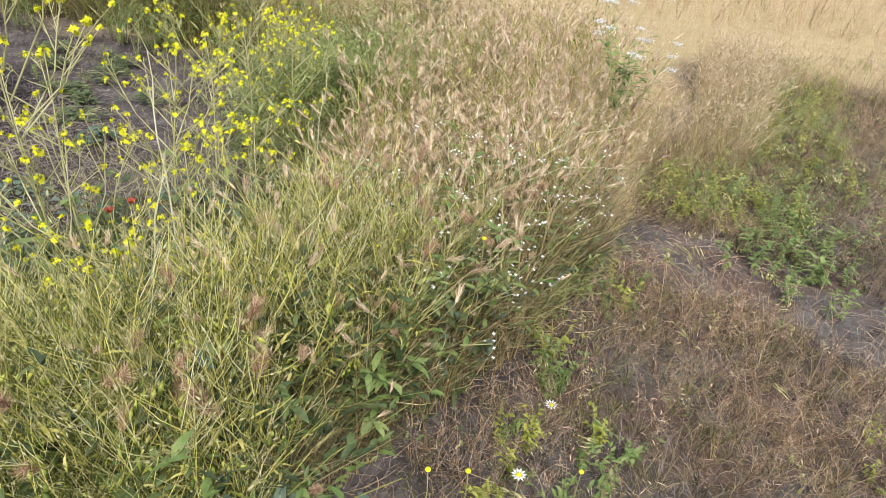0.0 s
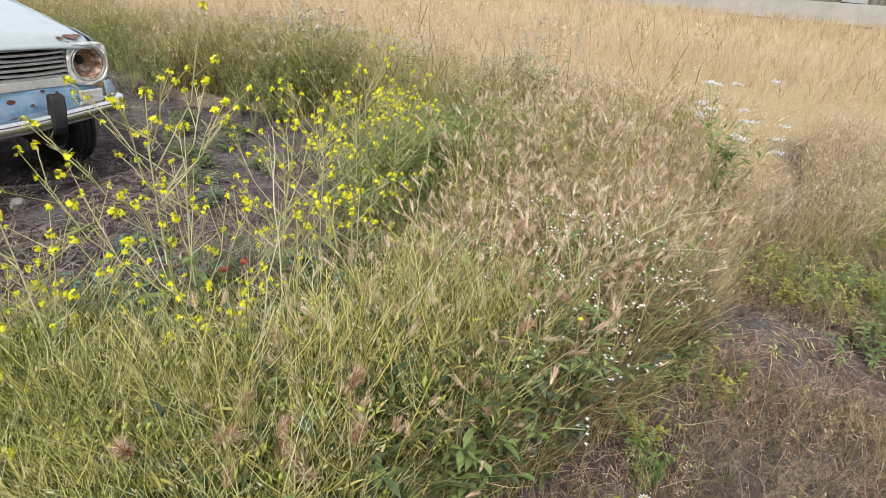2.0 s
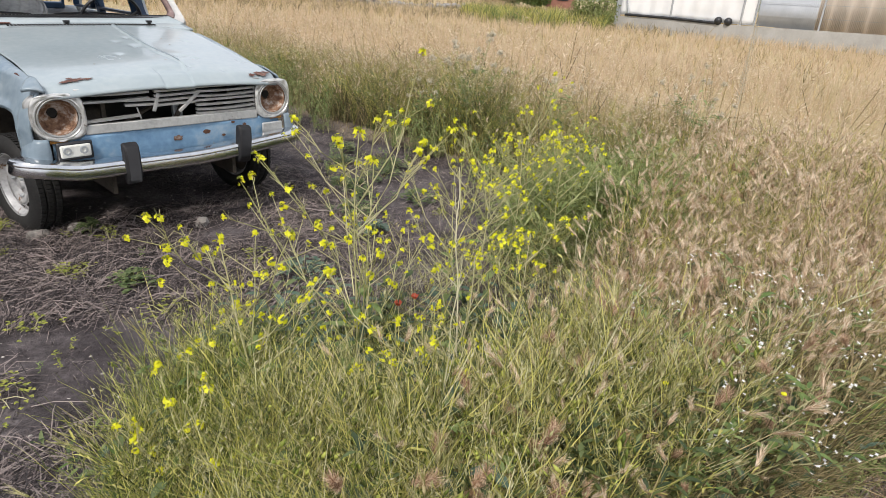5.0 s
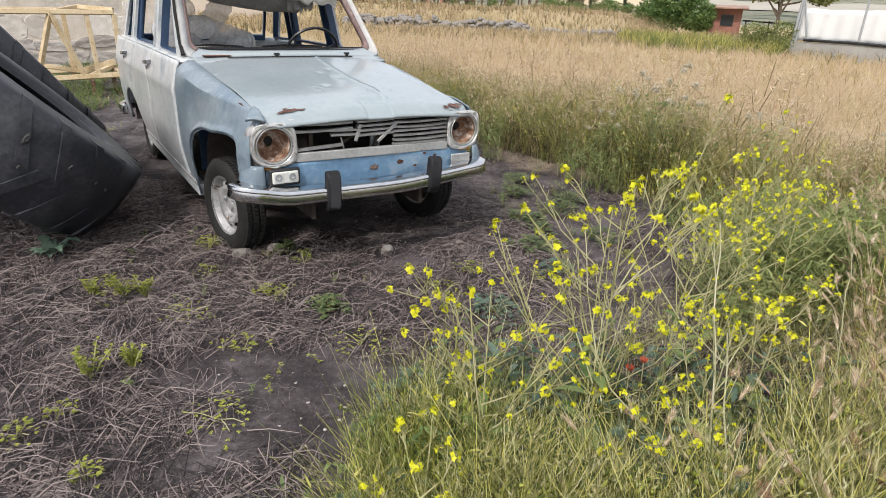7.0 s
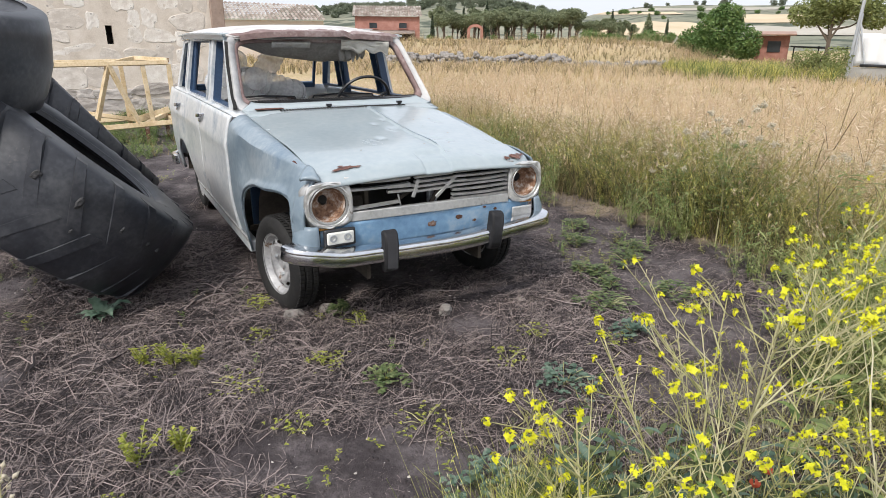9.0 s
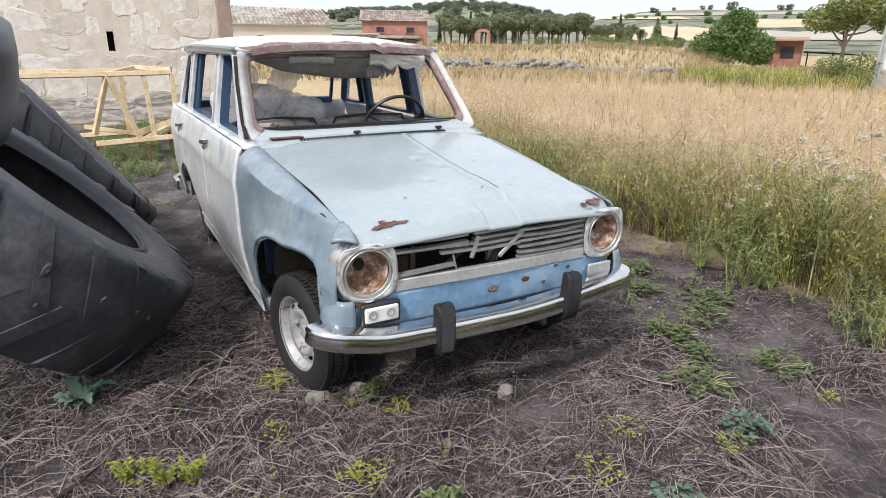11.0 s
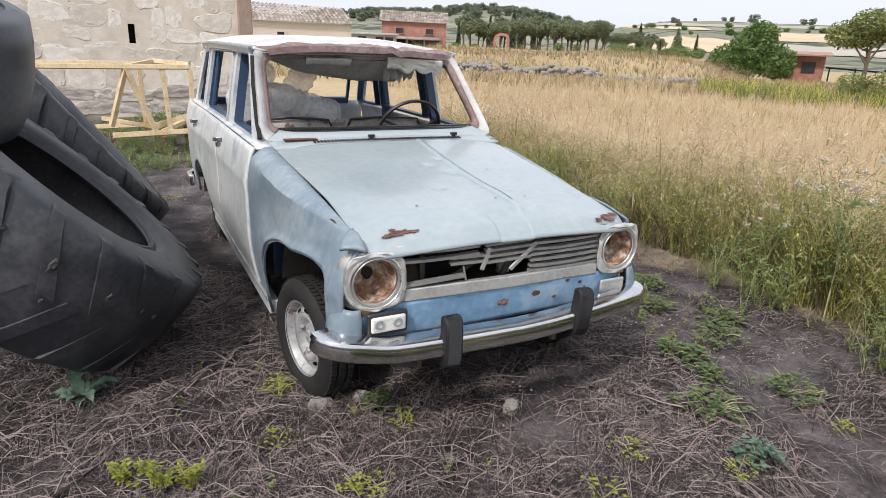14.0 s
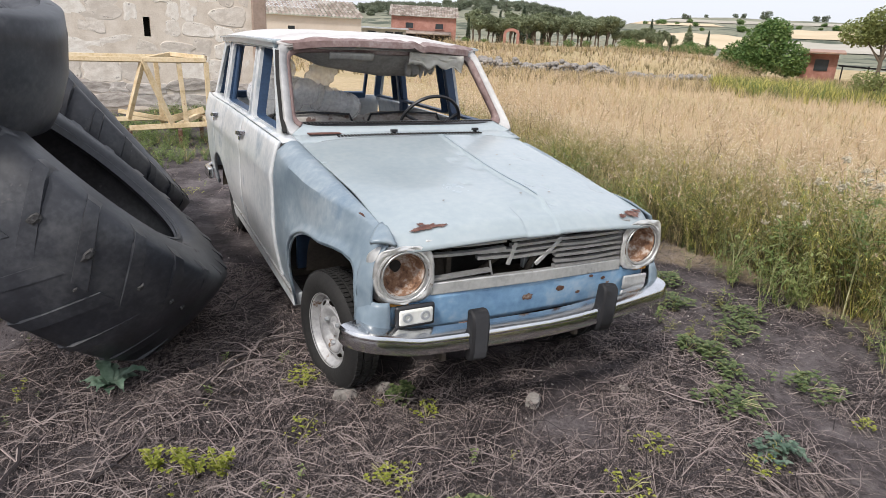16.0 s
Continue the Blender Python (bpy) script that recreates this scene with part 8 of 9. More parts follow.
stuff("brown_base_stems", "brown dead stems at the foot of the weed stand", "grass", ["edge_brown", "grass_olive", "awn"], [wisp(k % 2, 4, 6) for k in range(6)] + [blades(7, k % 2, 0.008, 0.4, 0.35) for k in range(5)], pts_in(1500, 53, -0.75, 0.95, -3.15, -2.50, lambda x, y: in_patch(x, y) and y < -2.64 + 0.10 * x + 0.25 * wob(x, y, 2)), 0.22, 0.58, 0.16, seed=47)
# undergrowth coloured darker to paint shade at the foot of the meadow
stuff("meadow_base_growth", "brown-green undergrowth along the meadow edge, darkened for shade", "weeds", ["stem_dark", "weed_dark"], [blades(9, k % 2 * (k % 3 == 0), 0.007, 0.4, 0.4) for k in range(6)], pts_in(3000, 16, 2.0, 3.0, -2.4, 2.4, lambda x, y: in_meadow(x, y) and wob(x, y, 1.6) > -0.12, edge_height), 0.25, 0.62, 0.2, seed=41)

stuff("meadow_edge_bushes", "leafy green weeds crowding the foot of the meadow", "weeds", ["stem", "feather", "weed", "cream"], [sprig(0, 1 + k % 2, 5, 26, 0.075, 0.018) for k in range(8)], [(meadow_edge(y) + 0.25 * a - 0.02, y) for y, a in zip(PR.uniform(-2.2, 6.5, 900), PR.normal(0, 0.8, 900)) if jag(a * 0.3, y, 71.0, 1.5) > -0.02], 0.22, 0.56, 0.25, seed=45)
stuff("edge_straw_plumes", "straw-coloured plume grass at the foot of the meadow", "grass", ["grass_olive", "grass_dry", "awn"], T_PLUME, [(meadow_edge(y) + 0.16 * a - 0.08, y) for y, a in zip(PR.uniform(-2.2, 5.0, 240), PR.normal(0, 0.8, 240)) if jag(a * 0.3, y, 81.0, 1.9) > 0.0], 0.25, 0.5, 0.2, seed=46)

# straw and twigs strewn on the bare soil
T_STRAW = []
for k in range(10):
    t = Tuft()
    for q in range(4):
        a, l, z = PR.uniform(0, 6.283) * (0.35 if k % 2 else 1.0), PR.uniform(0.35, 1.0), PR.uniform(0.0, 0.16)
        c, d = Vector((PR.uniform(-0.3, 0.3), PR.uniform(-0.3, 0.3), 0)), Vector((math.cos(a), math.sin(a), 0))
        sag = PR.uniform(-0.08, 0.08)
        t.ribbon([c - d * l / 2 + Vector((0, 0, 0.03)), c + Vector((-d.y * sag, d.x * sag, 0.04 + z)), c + d * l / 2 + Vector((0, 0, 0.03 + z * PR.uniform(0, 1)))], 0.0115, 0.006, 0, side=(-d.y, d.x, 0.5))
    T_STRAW.append(t)
# trodden turf
turf_ok = lambda x, y: y < -3.0 - 0.06 * x + 0.20 * wob(x, y, 2.0) and not in_meadow(x, y) and not (jag(x, y, 30.0, 1.3) > 0.40) and not in_patch(x, y)
stuff("short_dry_turf", "short reddish dry turf grass", "grass", ["edge_brown", "straw", "turf_green"], [blades(12, (0, 1, 0, 2, 1)[k % 5], 0.017, 0.2, 0.9) for k in range(10)], pts_in(17000, 31, -0.9, 6.0, -6.5, -2.8, turf_ok), 0.04, 0.14, 0.4, seed=14)
stuff("rusty_turf_stems", "thin rusty stems standing in the turf", "grass", ["awn_brown", "awn_brown", "grass_olive"], T_FINE, pts_in(2600, 34, -0.8, 4.5, -5.6, -2.8, lambda x, y: turf_ok(x, y) and jag(x, y, 41.0, 1.7) > -0.1), 0.07, 0.24, 0.3, seed=31)
stuff("turf_litter", "dead stems and litter on the trodden ground", "litter", ["straw", "awn_brown"], T_STRAW, pts_in(7500, 49, -0.9, 3.2, -4.6, -2.7, lambda x, y: not in_patch(x, y)), 0.05, 0.20, 0.0, seed=25)
stuff("rusty_litter", "rusty dead stems tangled over the turf", "litter", ["awn_brown"], T_STRAW, pts_in(6500, 54, -0.6, 4.0, -4.8, -2.85, lambda x, y: not in_patch(x, y) and jag(x, y, 91.0, 1.2) > -0.2), 0.05, 0.18, 0.0, seed=48)
stuff("turf_wisps", "tangled rusty dead stems on the trodden turf", "grass", ["awn_brown", "edge_brown"], [wisp(k % 3 == 0, 5, 8) for k in range(8)], pts_in(3600, 35, -0.7, 4.6, -5.4, -2.9, lambda x, y: turf_ok(x, y) and jag(x, y, 43.0, 1.3) > -0.15), 0.06, 0.22, 0.5, seed=65)
stuff("turf_weeds", "low green weeds in the trodden turf", "weeds", ["stem", "weed", "lime"], [sprig(0, 1 if k % 3 else 2, 5, 16, 0.13, 0.05) for k in range(8)], pts_in(520, 32, -0.6, 6.0, -6.0, -3.1, lambda x, y: y < -3.12 and jag(x, y, 50.0, 1.4) > 0.16), 0.06, 0.20, 0.4, seed=15)
stuff("roadside_weeds", "low olive weeds between the turf and the meadow", "weeds", ["stem", "weed", "grass_green", "lime"], [sprig(0, 1 + k % 3, 5, 20, 0.10, 0.03) for k in range(9)], pts_in(330, 33, 1.5, 6.0, -5.2, -3.0, lambda x, y: turf_ok(x, y) and (y + 3.55 + 0.22 * (x - 2)) ** 2 < 0.16 + 0.3 * wob(x, y, 1.5)), 0.10, 0.25, 0.3, seed=16)
stuff("meadow_fringe_grass", "short straw-coloured grass fading out from the meadow", "grass", ["grass_olive", "grass_dry", "awn"], [brome(spikes=7, leaves=3) for _ in range(6)] + T_PLUME[:4], pts_in(2600, 36, 1.6, 5.6, -5.2, -2.9, lambda x, y: turf_ok(x, y) and x > 2.0 + 2.2 * sm(-3.1, -4.4, y) + 1.6 * wob(x, y, 1.2)), 0.16, 0.40, 0.3, seed=66)
stuff("turf_stalks", "thin pale dead stalks rising from the turf", "grass", ["grass_olive", "grass_dry", "awn_green"], T_OAT + T_FINE[:4], pts_in(170, 37, -0.4, 3.0, -4.6, -3.05, turf_ok), 0.16, 0.42, 0.5, seed=67)

soil_ok = lambda x, y: not in_meadow(x + 0.2, y) and not (in_patch(x, y) and wob(x, y, 4) < 0.1) and y > -3.1 and not (-0.62 < x < 0.62 and 0.5 < y < 3.6)

litter_ok = lambda x, y: soil_ok(x, y) or (y < -3.1 and x > -0.8 and not in_meadow(x, y))


def straw_ok(x, y):
    return soil_ok(x, y) and jag(x, y, 22.0, 0.9) + 0.5 * jag(x, y, 8.0, 2.2) > 0.14 * sm(0.2, 1.0, x) - 0.22 * sm(-0.4, -1.6, x)


straw_bed = stuff("strewn_straw", "flattened grey-brown straw strewn over the soil", "straw", ["straw"], T_STRAW, pts_in(23000, 41, -3.4, 2.4, -2.3, 3.2, straw_ok), 0.12, 0.36, 0.0, seed=17)
SR = random.Random(77)
straw_meshes = []
for tf in T_STRAW:
    one = Tuft()
    one.ribbon([Vector((-0.5, 0, 0.02)), Vector((0, SR.uniform(-0.06, 0.06), 0.05)), Vector((0.5, 0, 0.03))], 0.013, 0.007, 0, side=(0, 1, 0.3))
    v, f, m = one.arrays()
    sme = bpy.data.meshes.new("straw")
    sme.from_pydata(v.tolist(), [], f.tolist())
    sme.materials.append(M["straw"])
    straw_meshes.append(sme)
for x, y in pts_in(290, 47, -1.7, 0.6, -0.9, 0.6, straw_ok):
    ob = new("straw", straw_meshes[SR.randrange(len(straw_meshes))])
    ob.parent = straw_bed
    ob.location, ob.rotation_euler, ob.scale = (x, y, ground_z(x, y) + 0.004), (0, SR.uniform(-0.06, 0.06), SR.uniform(0, 6.28)), (SR.uniform(0.12, 0.4),) * 3
stuff("edge_litter", "fine dry litter between the car and the meadow", "litter", ["straw"], T_STRAW, pts_in(12000, 51, 0.2, 2.9, -2.1, 3.0, lambda x, y: not in_meadow(x - 0.35, y)), 0.06, 0.21, 0.0, seed=43)
stuff("edge_sprouts", "small green sprouts along the meadow edge", "weeds", ["stem", "weed", "turf_green"], [leafy(24, 0, 1 + k % 2, 0.22, 0.08) for k in range(6)], pts_in(170, 52, 0.9, 2.5, -1.5, 3.0, lambda x, y: not in_meadow(x - 0.15, y) and jag(x, y, 61.0, 1.4) > 0.08), 0.05, 0.16, 0.3, seed=44)
stuff("fine_litter", "fine dry plant litter on the soil", "litter", ["straw"], T_STRAW, pts_in(15000, 42, -2.6, 2.6, -2.4, 2.8, litter_ok), 0.04, 0.13, 0.0, seed=18)
stuff("far_litter", "dry plant litter behind the car", "litter", ["straw"], T_STRAW, pts_in(1500, 43, -4.0, 2.3, 3.5, 10.5, soil_ok), 0.12, 0.35, 0.0, seed=19)
stuff("sprouting_weeds", "small green sprouts scattered over the soil", "weeds", ["stem", "weed", "lime"], [leafy(18, 0, 1 if k % 2 else 2, 0.2, 0.08) for k in range(6)], pts_in(150, 44, -3.0, 2.3, -2.0, 7.0, lambda x, y: soil_ok(x, y) and jag(x, y, 60.0, 0.8) > 0.12), 0.04, 0.10, 0.3, seed=20)
stuff("grass_by_wall", "green grass growing near the stone wall", "grass", ["weed", "grass_olive"], [blades(9, k % 2, 0.03, 0.4, 0.6) for k in range(3)] + [sprig(0, 0, 5, 12, 0.16, 0.06) for k in range(4)], pts_in(4200, 45, -4.0, 2.0, 3.0, 10.9, lambda x, y: jag(x, y, 9.0, 0.6) > -0.12 and not (abs(x) < 0.9 and y < 4.0)), 0.06, 0.20, 0.3, seed=21)

# small stones and gravel
T_PEB = []
for k in range(5):
    t = Tuft()
    t.spindle((-0.5, 0, 0.2), (0.5, 0.1, 0.25), 0.4, 0, 5)
    T_PEB.append(t)
stuff("soil_clods", "crumbly dark soil clods between the straw", "soil", ["soil"], T_PEB, pts_in(13000, 48, -2.8, 2.6, -3.3, 2.6, litter_ok), 0.006, 0.032, 0.0, seed=24)
stuff("gravel_under_car", "grey grit and small stones under the front of the car", "gravel", ["stone_grey"], T_PEB, pts_in(2600, 68, -0.75, 1.0, -0.2, 0.8, lambda x, y: jag(x, y, 72.0, 1.5) > -0.25), 0.005, 0.020, 0.0, seed=68)
stuff("gravel", "pale grit and pebbles on the soil", "gravel", ["stone_grey"], T_PEB, pts_in(1500, 46, -2.6, 2.4, -3.2, 2.4, lambda x, y: soil_ok(x, y) and jag(x, y, 70.0, 0.7) > 0.0 or (0 < y < 0.9 and abs(x) < 0.7)), 0.006, 0.026, 0.0, seed=22)


def rock(x, y, w, d, h, seed, label, sunk=0.2, mat="stone"):
    bm = bmesh.new()
    bmesh.ops.create_icosphere(bm, subdivisions=2, radius=1.0)
    for v in bm.verts:
        p = v.co.copy()
        k = 1 + 0.42 * jag(p.x, p.y, p.z + seed, 1.5) + 0.18 * jag(p.x, p.y, p.z + seed, 3.8)
        p = Vector([math.copysign(abs(c) ** 0.62, c) for c in p]) * k
        v.co = Vector((p.x * w / 2, p.y * d / 2, p.z * h / 2))
    ob = part("stone", bm, mat, None, sharp=14)
    ob.matrix_world = pose(x, y, ground_z(x, y) + h * (0.5 - sunk) - 0.01, 0, 0, seed * 47)
    return tagged(ob, label, "stone")


rock(0.06, 0.06, 0.085, 0.06, 0.065, 1, "angular pale grey stone on the soil", mat="rock_grey")
rock(0.52, 0.0, 0.045, 0.035, 0.035, 2, "small white pebble on the soil", mat="stone_grey")
rock(-0.50, 0.40, 0.07, 0.05, 0.06, 3, "grey stone wedged by the front tyre", mat="rock_grey")
rock(-0.67, 0.42, 0.12, 0.06, 0.06, 4, "broken grey stone before the front wheel", mat="rock_grey")
rock(0.34, 0.30, 0.04, 0.03, 0.03, 5, "small grey pebble under the bumper", mat="rock_grey")

# dead branches
def branch(a, b, r, seed, label):
    rg = random.Random(seed)
    t = thing("dead_branch", label, "branch")
    a, b = Vector((*a, 0)), Vector((*b, 0))
    d = b - a
    n = 7
    pts = []
    for i in range(n + 1):
        p = a.lerp(b, i / n) + Vector((-d.y, d.x, 0)) * rg.uniform(-0.03, 0.03)
        p.z = ground_z(p.x, p.y) + r + 0.012 + rg.uniform(0, 0.012)
        pts.append(p)
    bm = bmesh.new()
    tube(bm, pts, r, r * 0.45, 6)
    for i in (2, 4, 5):
        q = pts[i] + Vector((-d.y, d.x, 0)).normalized() * rg.uniform(-0.22, 0.22) + d * rg.uniform(0.05, 0.25)
        q.z = ground_z(q.x, q.y) + 0.03
        tube(bm, [pts[i], pts[i].lerp(q, 0.5) + Vector((0, 0, 0.02)), q], r * 0.45, r * 0.2, 5)
    part("wood", bm, "straw", t)


branch((-1.25, 0.62), (-0.77, 1.12), 0.014, 1, "dry grey branch lying on straw")
branch((-1.05, 1.35), (-0.62, 1.95), 0.010, 2, "thin dead branch beside the car")
branch((-1.75, 0.05), (-1.30, 0.55), 0.008, 3, "bleached thin branch on the straw")
branch((-1.9, 0.25), (-1.75, 0.75), 0.010, 4, "pale dead stalk by the tyre")
branch((-1.1, 0.95), (-0.68, 0.70), 0.008, 5, "thin dead branch beside the front wheel")
branch((0.75, -0.25), (0.35, 0.15), 0.006, 6, "thin dead twig on the soil")


# ---- single plants ----
def flower_head_mesh(seed):
    """A dense cluster of small four-petalled flowers with buds on top."""
    rg = random.Random(seed)
    fl = Tuft()
    for i in range(rg.randint(9, 13)):
        a, zz = rg.uniform(0, 6.283), rg.uniform(-0.012, 0.012)
        c = Vector((math.cos(a) * 0.0115, math.sin(a) * 0.0115, zz)) * rg.uniform(0.5, 1.1)
        s = (Vector((math.cos(a), math.sin(a), 0.8)) + Vector((rg.uniform(-0.5, 0.5), rg.uniform(-0.5, 0.5), 0))).normalized()
        u = s.orthogonal().normalized()
        w = s.cross(u)
        r = rg.uniform(0.0075, 0.0098)
        fl.quad(c, u * r, w * r * 0.55, 0)
        fl.quad(c + s * 0.0006, w * r, u * r * 0.55, 0)
    for i in range(5):
        q = Vector((rg.uniform(-0.004, 0.004), rg.uniform(-0.004, 0.004), 0.008))
        fl.spindle(q, q + Vector((q.x, q.y, 0.009)), 0.0026, 1, 4)
    me = bpy.data.meshes.new("flower_head")
    v, f, m = fl.arrays()
    me.from_pydata(v.tolist(), [], f.tolist())
    me.materials.append(M["yellow"])
    me.materials.append(M["lime"])
    me.polygons.foreach_set("material_index", m)
    return me


HEADS = [flower_head_mesh(i) for i in range(7)]


def mustard(x, y, h, seed, arms=11, aim=(0, 0), spread=0.42):
    """A wiry mustard plant: forked stems, small yellow heads, thin pods, few leaves."""
    rg = random.Random(seed)
    t = thing("mustard_plant", "wiry wild mustard with yellow flower heads", "plant", "mustard plants", at=pose(x, y, ground_z(x, y) - 0.01))
    bm = bmesh.new()
    main = [Vector((aim[0] * k * k * h + 0.015 * math.sin(k * 7 + seed), aim[1] * k * k * h + 0.015 * math.cos(k * 6 + seed), h * k)) for k in np.linspace(0, 1, 8)]
    tube(bm, main, 0.0042, 0.0014, 5)
    bud, lf = Tuft(), Tuft()

    def head(p, d, big=1.0):
        ob = new("flower_head", HEADS[rg.randrange(len(HEADS))])
        ob.parent = t
        ob.matrix_local = Matrix.Translation(p) @ d.to_track_quat("Z", "Y").to_matrix().to_4x4() @ Matrix.Scale(big, 4)

    def pods(a, b, n):
        for i in range(n):
            p = a.lerp(b, rg.uniform(0.25, 0.92))
            o = Vector((rg.uniform(-1, 1), rg.uniform(-1, 1), rg.uniform(0.4, 1.4))).normalized()
            bud.ribbon([p, p + o * 0.010, p + o * rg.uniform(0.018, 0.032)], 0.0016, 0.0010, 0)

    head(main[-1], Vector((0, 0, 1)), 1.0)
    pods(main[4], main[-1], 16)
    for i in range(arms):
        k = rg.uniform(0.22, 0.92)
        st = main[0].lerp(main[-1], k) if k < 0.05 else Vector((aim[0] * k * k * h, aim[1] * k * k * h, h * k))
        a = 2.4 * i + rg.uniform(-0.5, 0.5)
        l = h * rg.uniform(0.28, 0.62) * (1.1 - 0.6 * k)
        o = Vector((math.cos(a), math.sin(a), 0))
        end = st + o * l * rg.uniform(0.5, 1.0) * spread / 0.42 * 0.8 + Vector((0, 0, l * rg.uniform(0.5, 1.05)))
        mid = st.lerp(end, 0.5) + o * l * 0.08 + Vector((0, 0, -0.04 * l))
        tube(bm, [st, st.lerp(mid, 0.6), mid, mid.lerp(end, 0.5) + Vector((0, 0, 0.01)), end], 0.0021, 0.0009, 4)
        head(end, (end - mid).normalized(), rg.uniform(0.55, 0.9))
        pods(mid, end, 9)
        for j in range(rg.randint(1, 3)):
            q = mid.lerp(end, rg.uniform(0.1, 0.7))
            b = a + rg.uniform(-1.3, 1.3)
            e2 = q + Vector((math.cos(b), math.sin(b), rg.uniform(0.4, 1.3))) * l * rg.uniform(0.18, 0.36)
            tube(bm, [q, q.lerp(e2, 0.5), e2], 0.0013, 0.0007, 4)
            head(e2, (e2 - q).normalized(), rg.uniform(0.45, 0.8))
            pods(q, e2, 5)
        if k < 0.55:
            lf.leaf(st, o + Vector((0, 0, 0.3)), (0, 0, 1), rg.uniform(0.06, 0.12), rg.uniform(0.018, 0.035), 0)
    for i in range(5):
        a = rg.uniform(0, 6.283)
        lf.leaf((0, 0, rg.uniform(0.05, 0.3) * h), (math.cos(a), math.sin(a), 0.4), (0, 0, 1), rg.uniform(0.09, 0.16), rg.uniform(0.03, 0.05), 0)
    part("stem", bm, "stem", t)
    for nm, tf, mt in (("pod_spray", bud, "stem"), ("foliage", lf, "weed")):
        v, f, m = tf.arrays()
        tagged(np_mesh(nm, v, f, mt, t), kind="stuff")
    return t


for i, (x, y, h, ax_, ay_) in enumerate([(-0.46, -1.98, 1.02, -0.05, -0.10), (-0.70, -1.90, 0.76, -0.12, 0.0), (-0.25, -1.80, 0.84, 0.05, 0.05), (0.12, -1.80, 0.80, 0.1, 0.0), (0.42, -1.72, 0.78, 0.05, 0.05), (0.74, -1.62, 0.76, 0.0, 0.0), (1.06, -1.42, 0.80, 0.0, 0.0), (1.38, -1.35, 0.66, 0.1, 0.0), (0.92, -1.72, 0.70, 0.0, 0.0)]):
    mustard(x, y, h, 100 + i, 16, (ax_, ay_))
for i, (x, y, h, ax_, ay_) in enumerate([(-0.95, -2.05, 0.48, -0.1, 0.05), (-0.52, -2.22, 0.60, 0.0, 0.0), (-0.15, -2.12, 0.64, 0.05, 0.0), (0.20, -2.05, 0.60, 0.1, 0.0), (-0.58, -1.68, 0.42, -0.1, 0.1), (1.20, -1.52, 0.60, 0.05, 0.0)]):
    mustard(x, y, h, 140 + i, 11, (ax_, ay_))


def rocket(x, y, h, seed, aim):
    """Sprawling plant with small white cross-shaped flowers."""
    rg = random.Random(seed)
    t = thing("white_rocket", "sprawling green weed with small white flowers", "plant", "white flowered weeds", at=pose(x, y, ground_z(x, y) - 0.01))
    fl, lf = Tuft(), Tuft()
    for i in range(9):
        bm = bmesh.new()
        a = rg.uniform(0, 6.283)
        end = Vector((math.cos(a) * 0.20 + aim[0] * rg.uniform(0.3, 1), math.sin(a) * 0.16 + aim[1] * rg.uniform(0.3, 1), h * rg.uniform(0.7, 1.1)))
        mid = Vector((end.x * 0.35, end.y * 0.35, end.z * 0.7))
        tube(bm, [(0, 0, 0), mid * 0.5, mid, mid.lerp(end, 0.5) + Vector((0, 0, 0.015)), end], 0.0028, 0.0012, 4)
        part("stem", bm, "stem", t)
        fl = Tuft()
        for j in range(5):
            c = end + Vector((rg.uniform(-0.03, 0.03), rg.uniform(-0.03, 0.03), rg.uniform(-0.03, 0.015)))
            s = Vector((rg.uniform(-0.6, 0.3), rg.uniform(-0.6, 0.3), 1)).normalized()
            u = s.orthogonal().normalized()
            w = s.cross(u)
            fl.quad(c, u * 0.0062, w * 0.0026, 0)
            fl.quad(c + s * 0.0005, w * 0.0062, u * 0.0026, 0)
        v, f, m = fl.arrays()
        tagged(np_mesh("blossom", v, f, "white_petal", t), kind="stuff")
        for j in range(6):
            p = mid.lerp(end, rg.uniform(-0.6, 0.9))
            b = rg.uniform(0, 6.283)
            lf.leaf(p, (math.cos(b), math.sin(b), 0.5), (0, 0, 1), rg.uniform(0.03, 0.075), rg.uniform(0.010, 0.024), 0)
    for nm, tf, mt in (("foliage", lf, "weed"),):
        v, f, m = tf.arrays()
        np_mesh(nm, v, f, mt, t)


for i, (x, y, h, a, b) in enumerate([(0.02, -2.86, 0.52, 0.15, -0.05), (0.34, -2.86, 0.54, 0.2, 0.0), (0.50, -2.95, 0.50, 0.35, -0.05), (0.0, -2.75, 0.55, 0.1, 0.1), (0.30, -2.65, 0.54, 0.2, 0.1), (0.72, -2.85, 0.50, 0.35, 0.0), (-0.15, -2.82, 0.48, 0.2, -0.15), (0.2, -2.95, 0.46, 0.35, -0.1), (0.62, -2.70, 0.52, 0.2, 0.1), (0.85, -3.02, 0.46, 0.45, 0.02)]):
    rocket(x, y, h, 200 + i, (a, b))


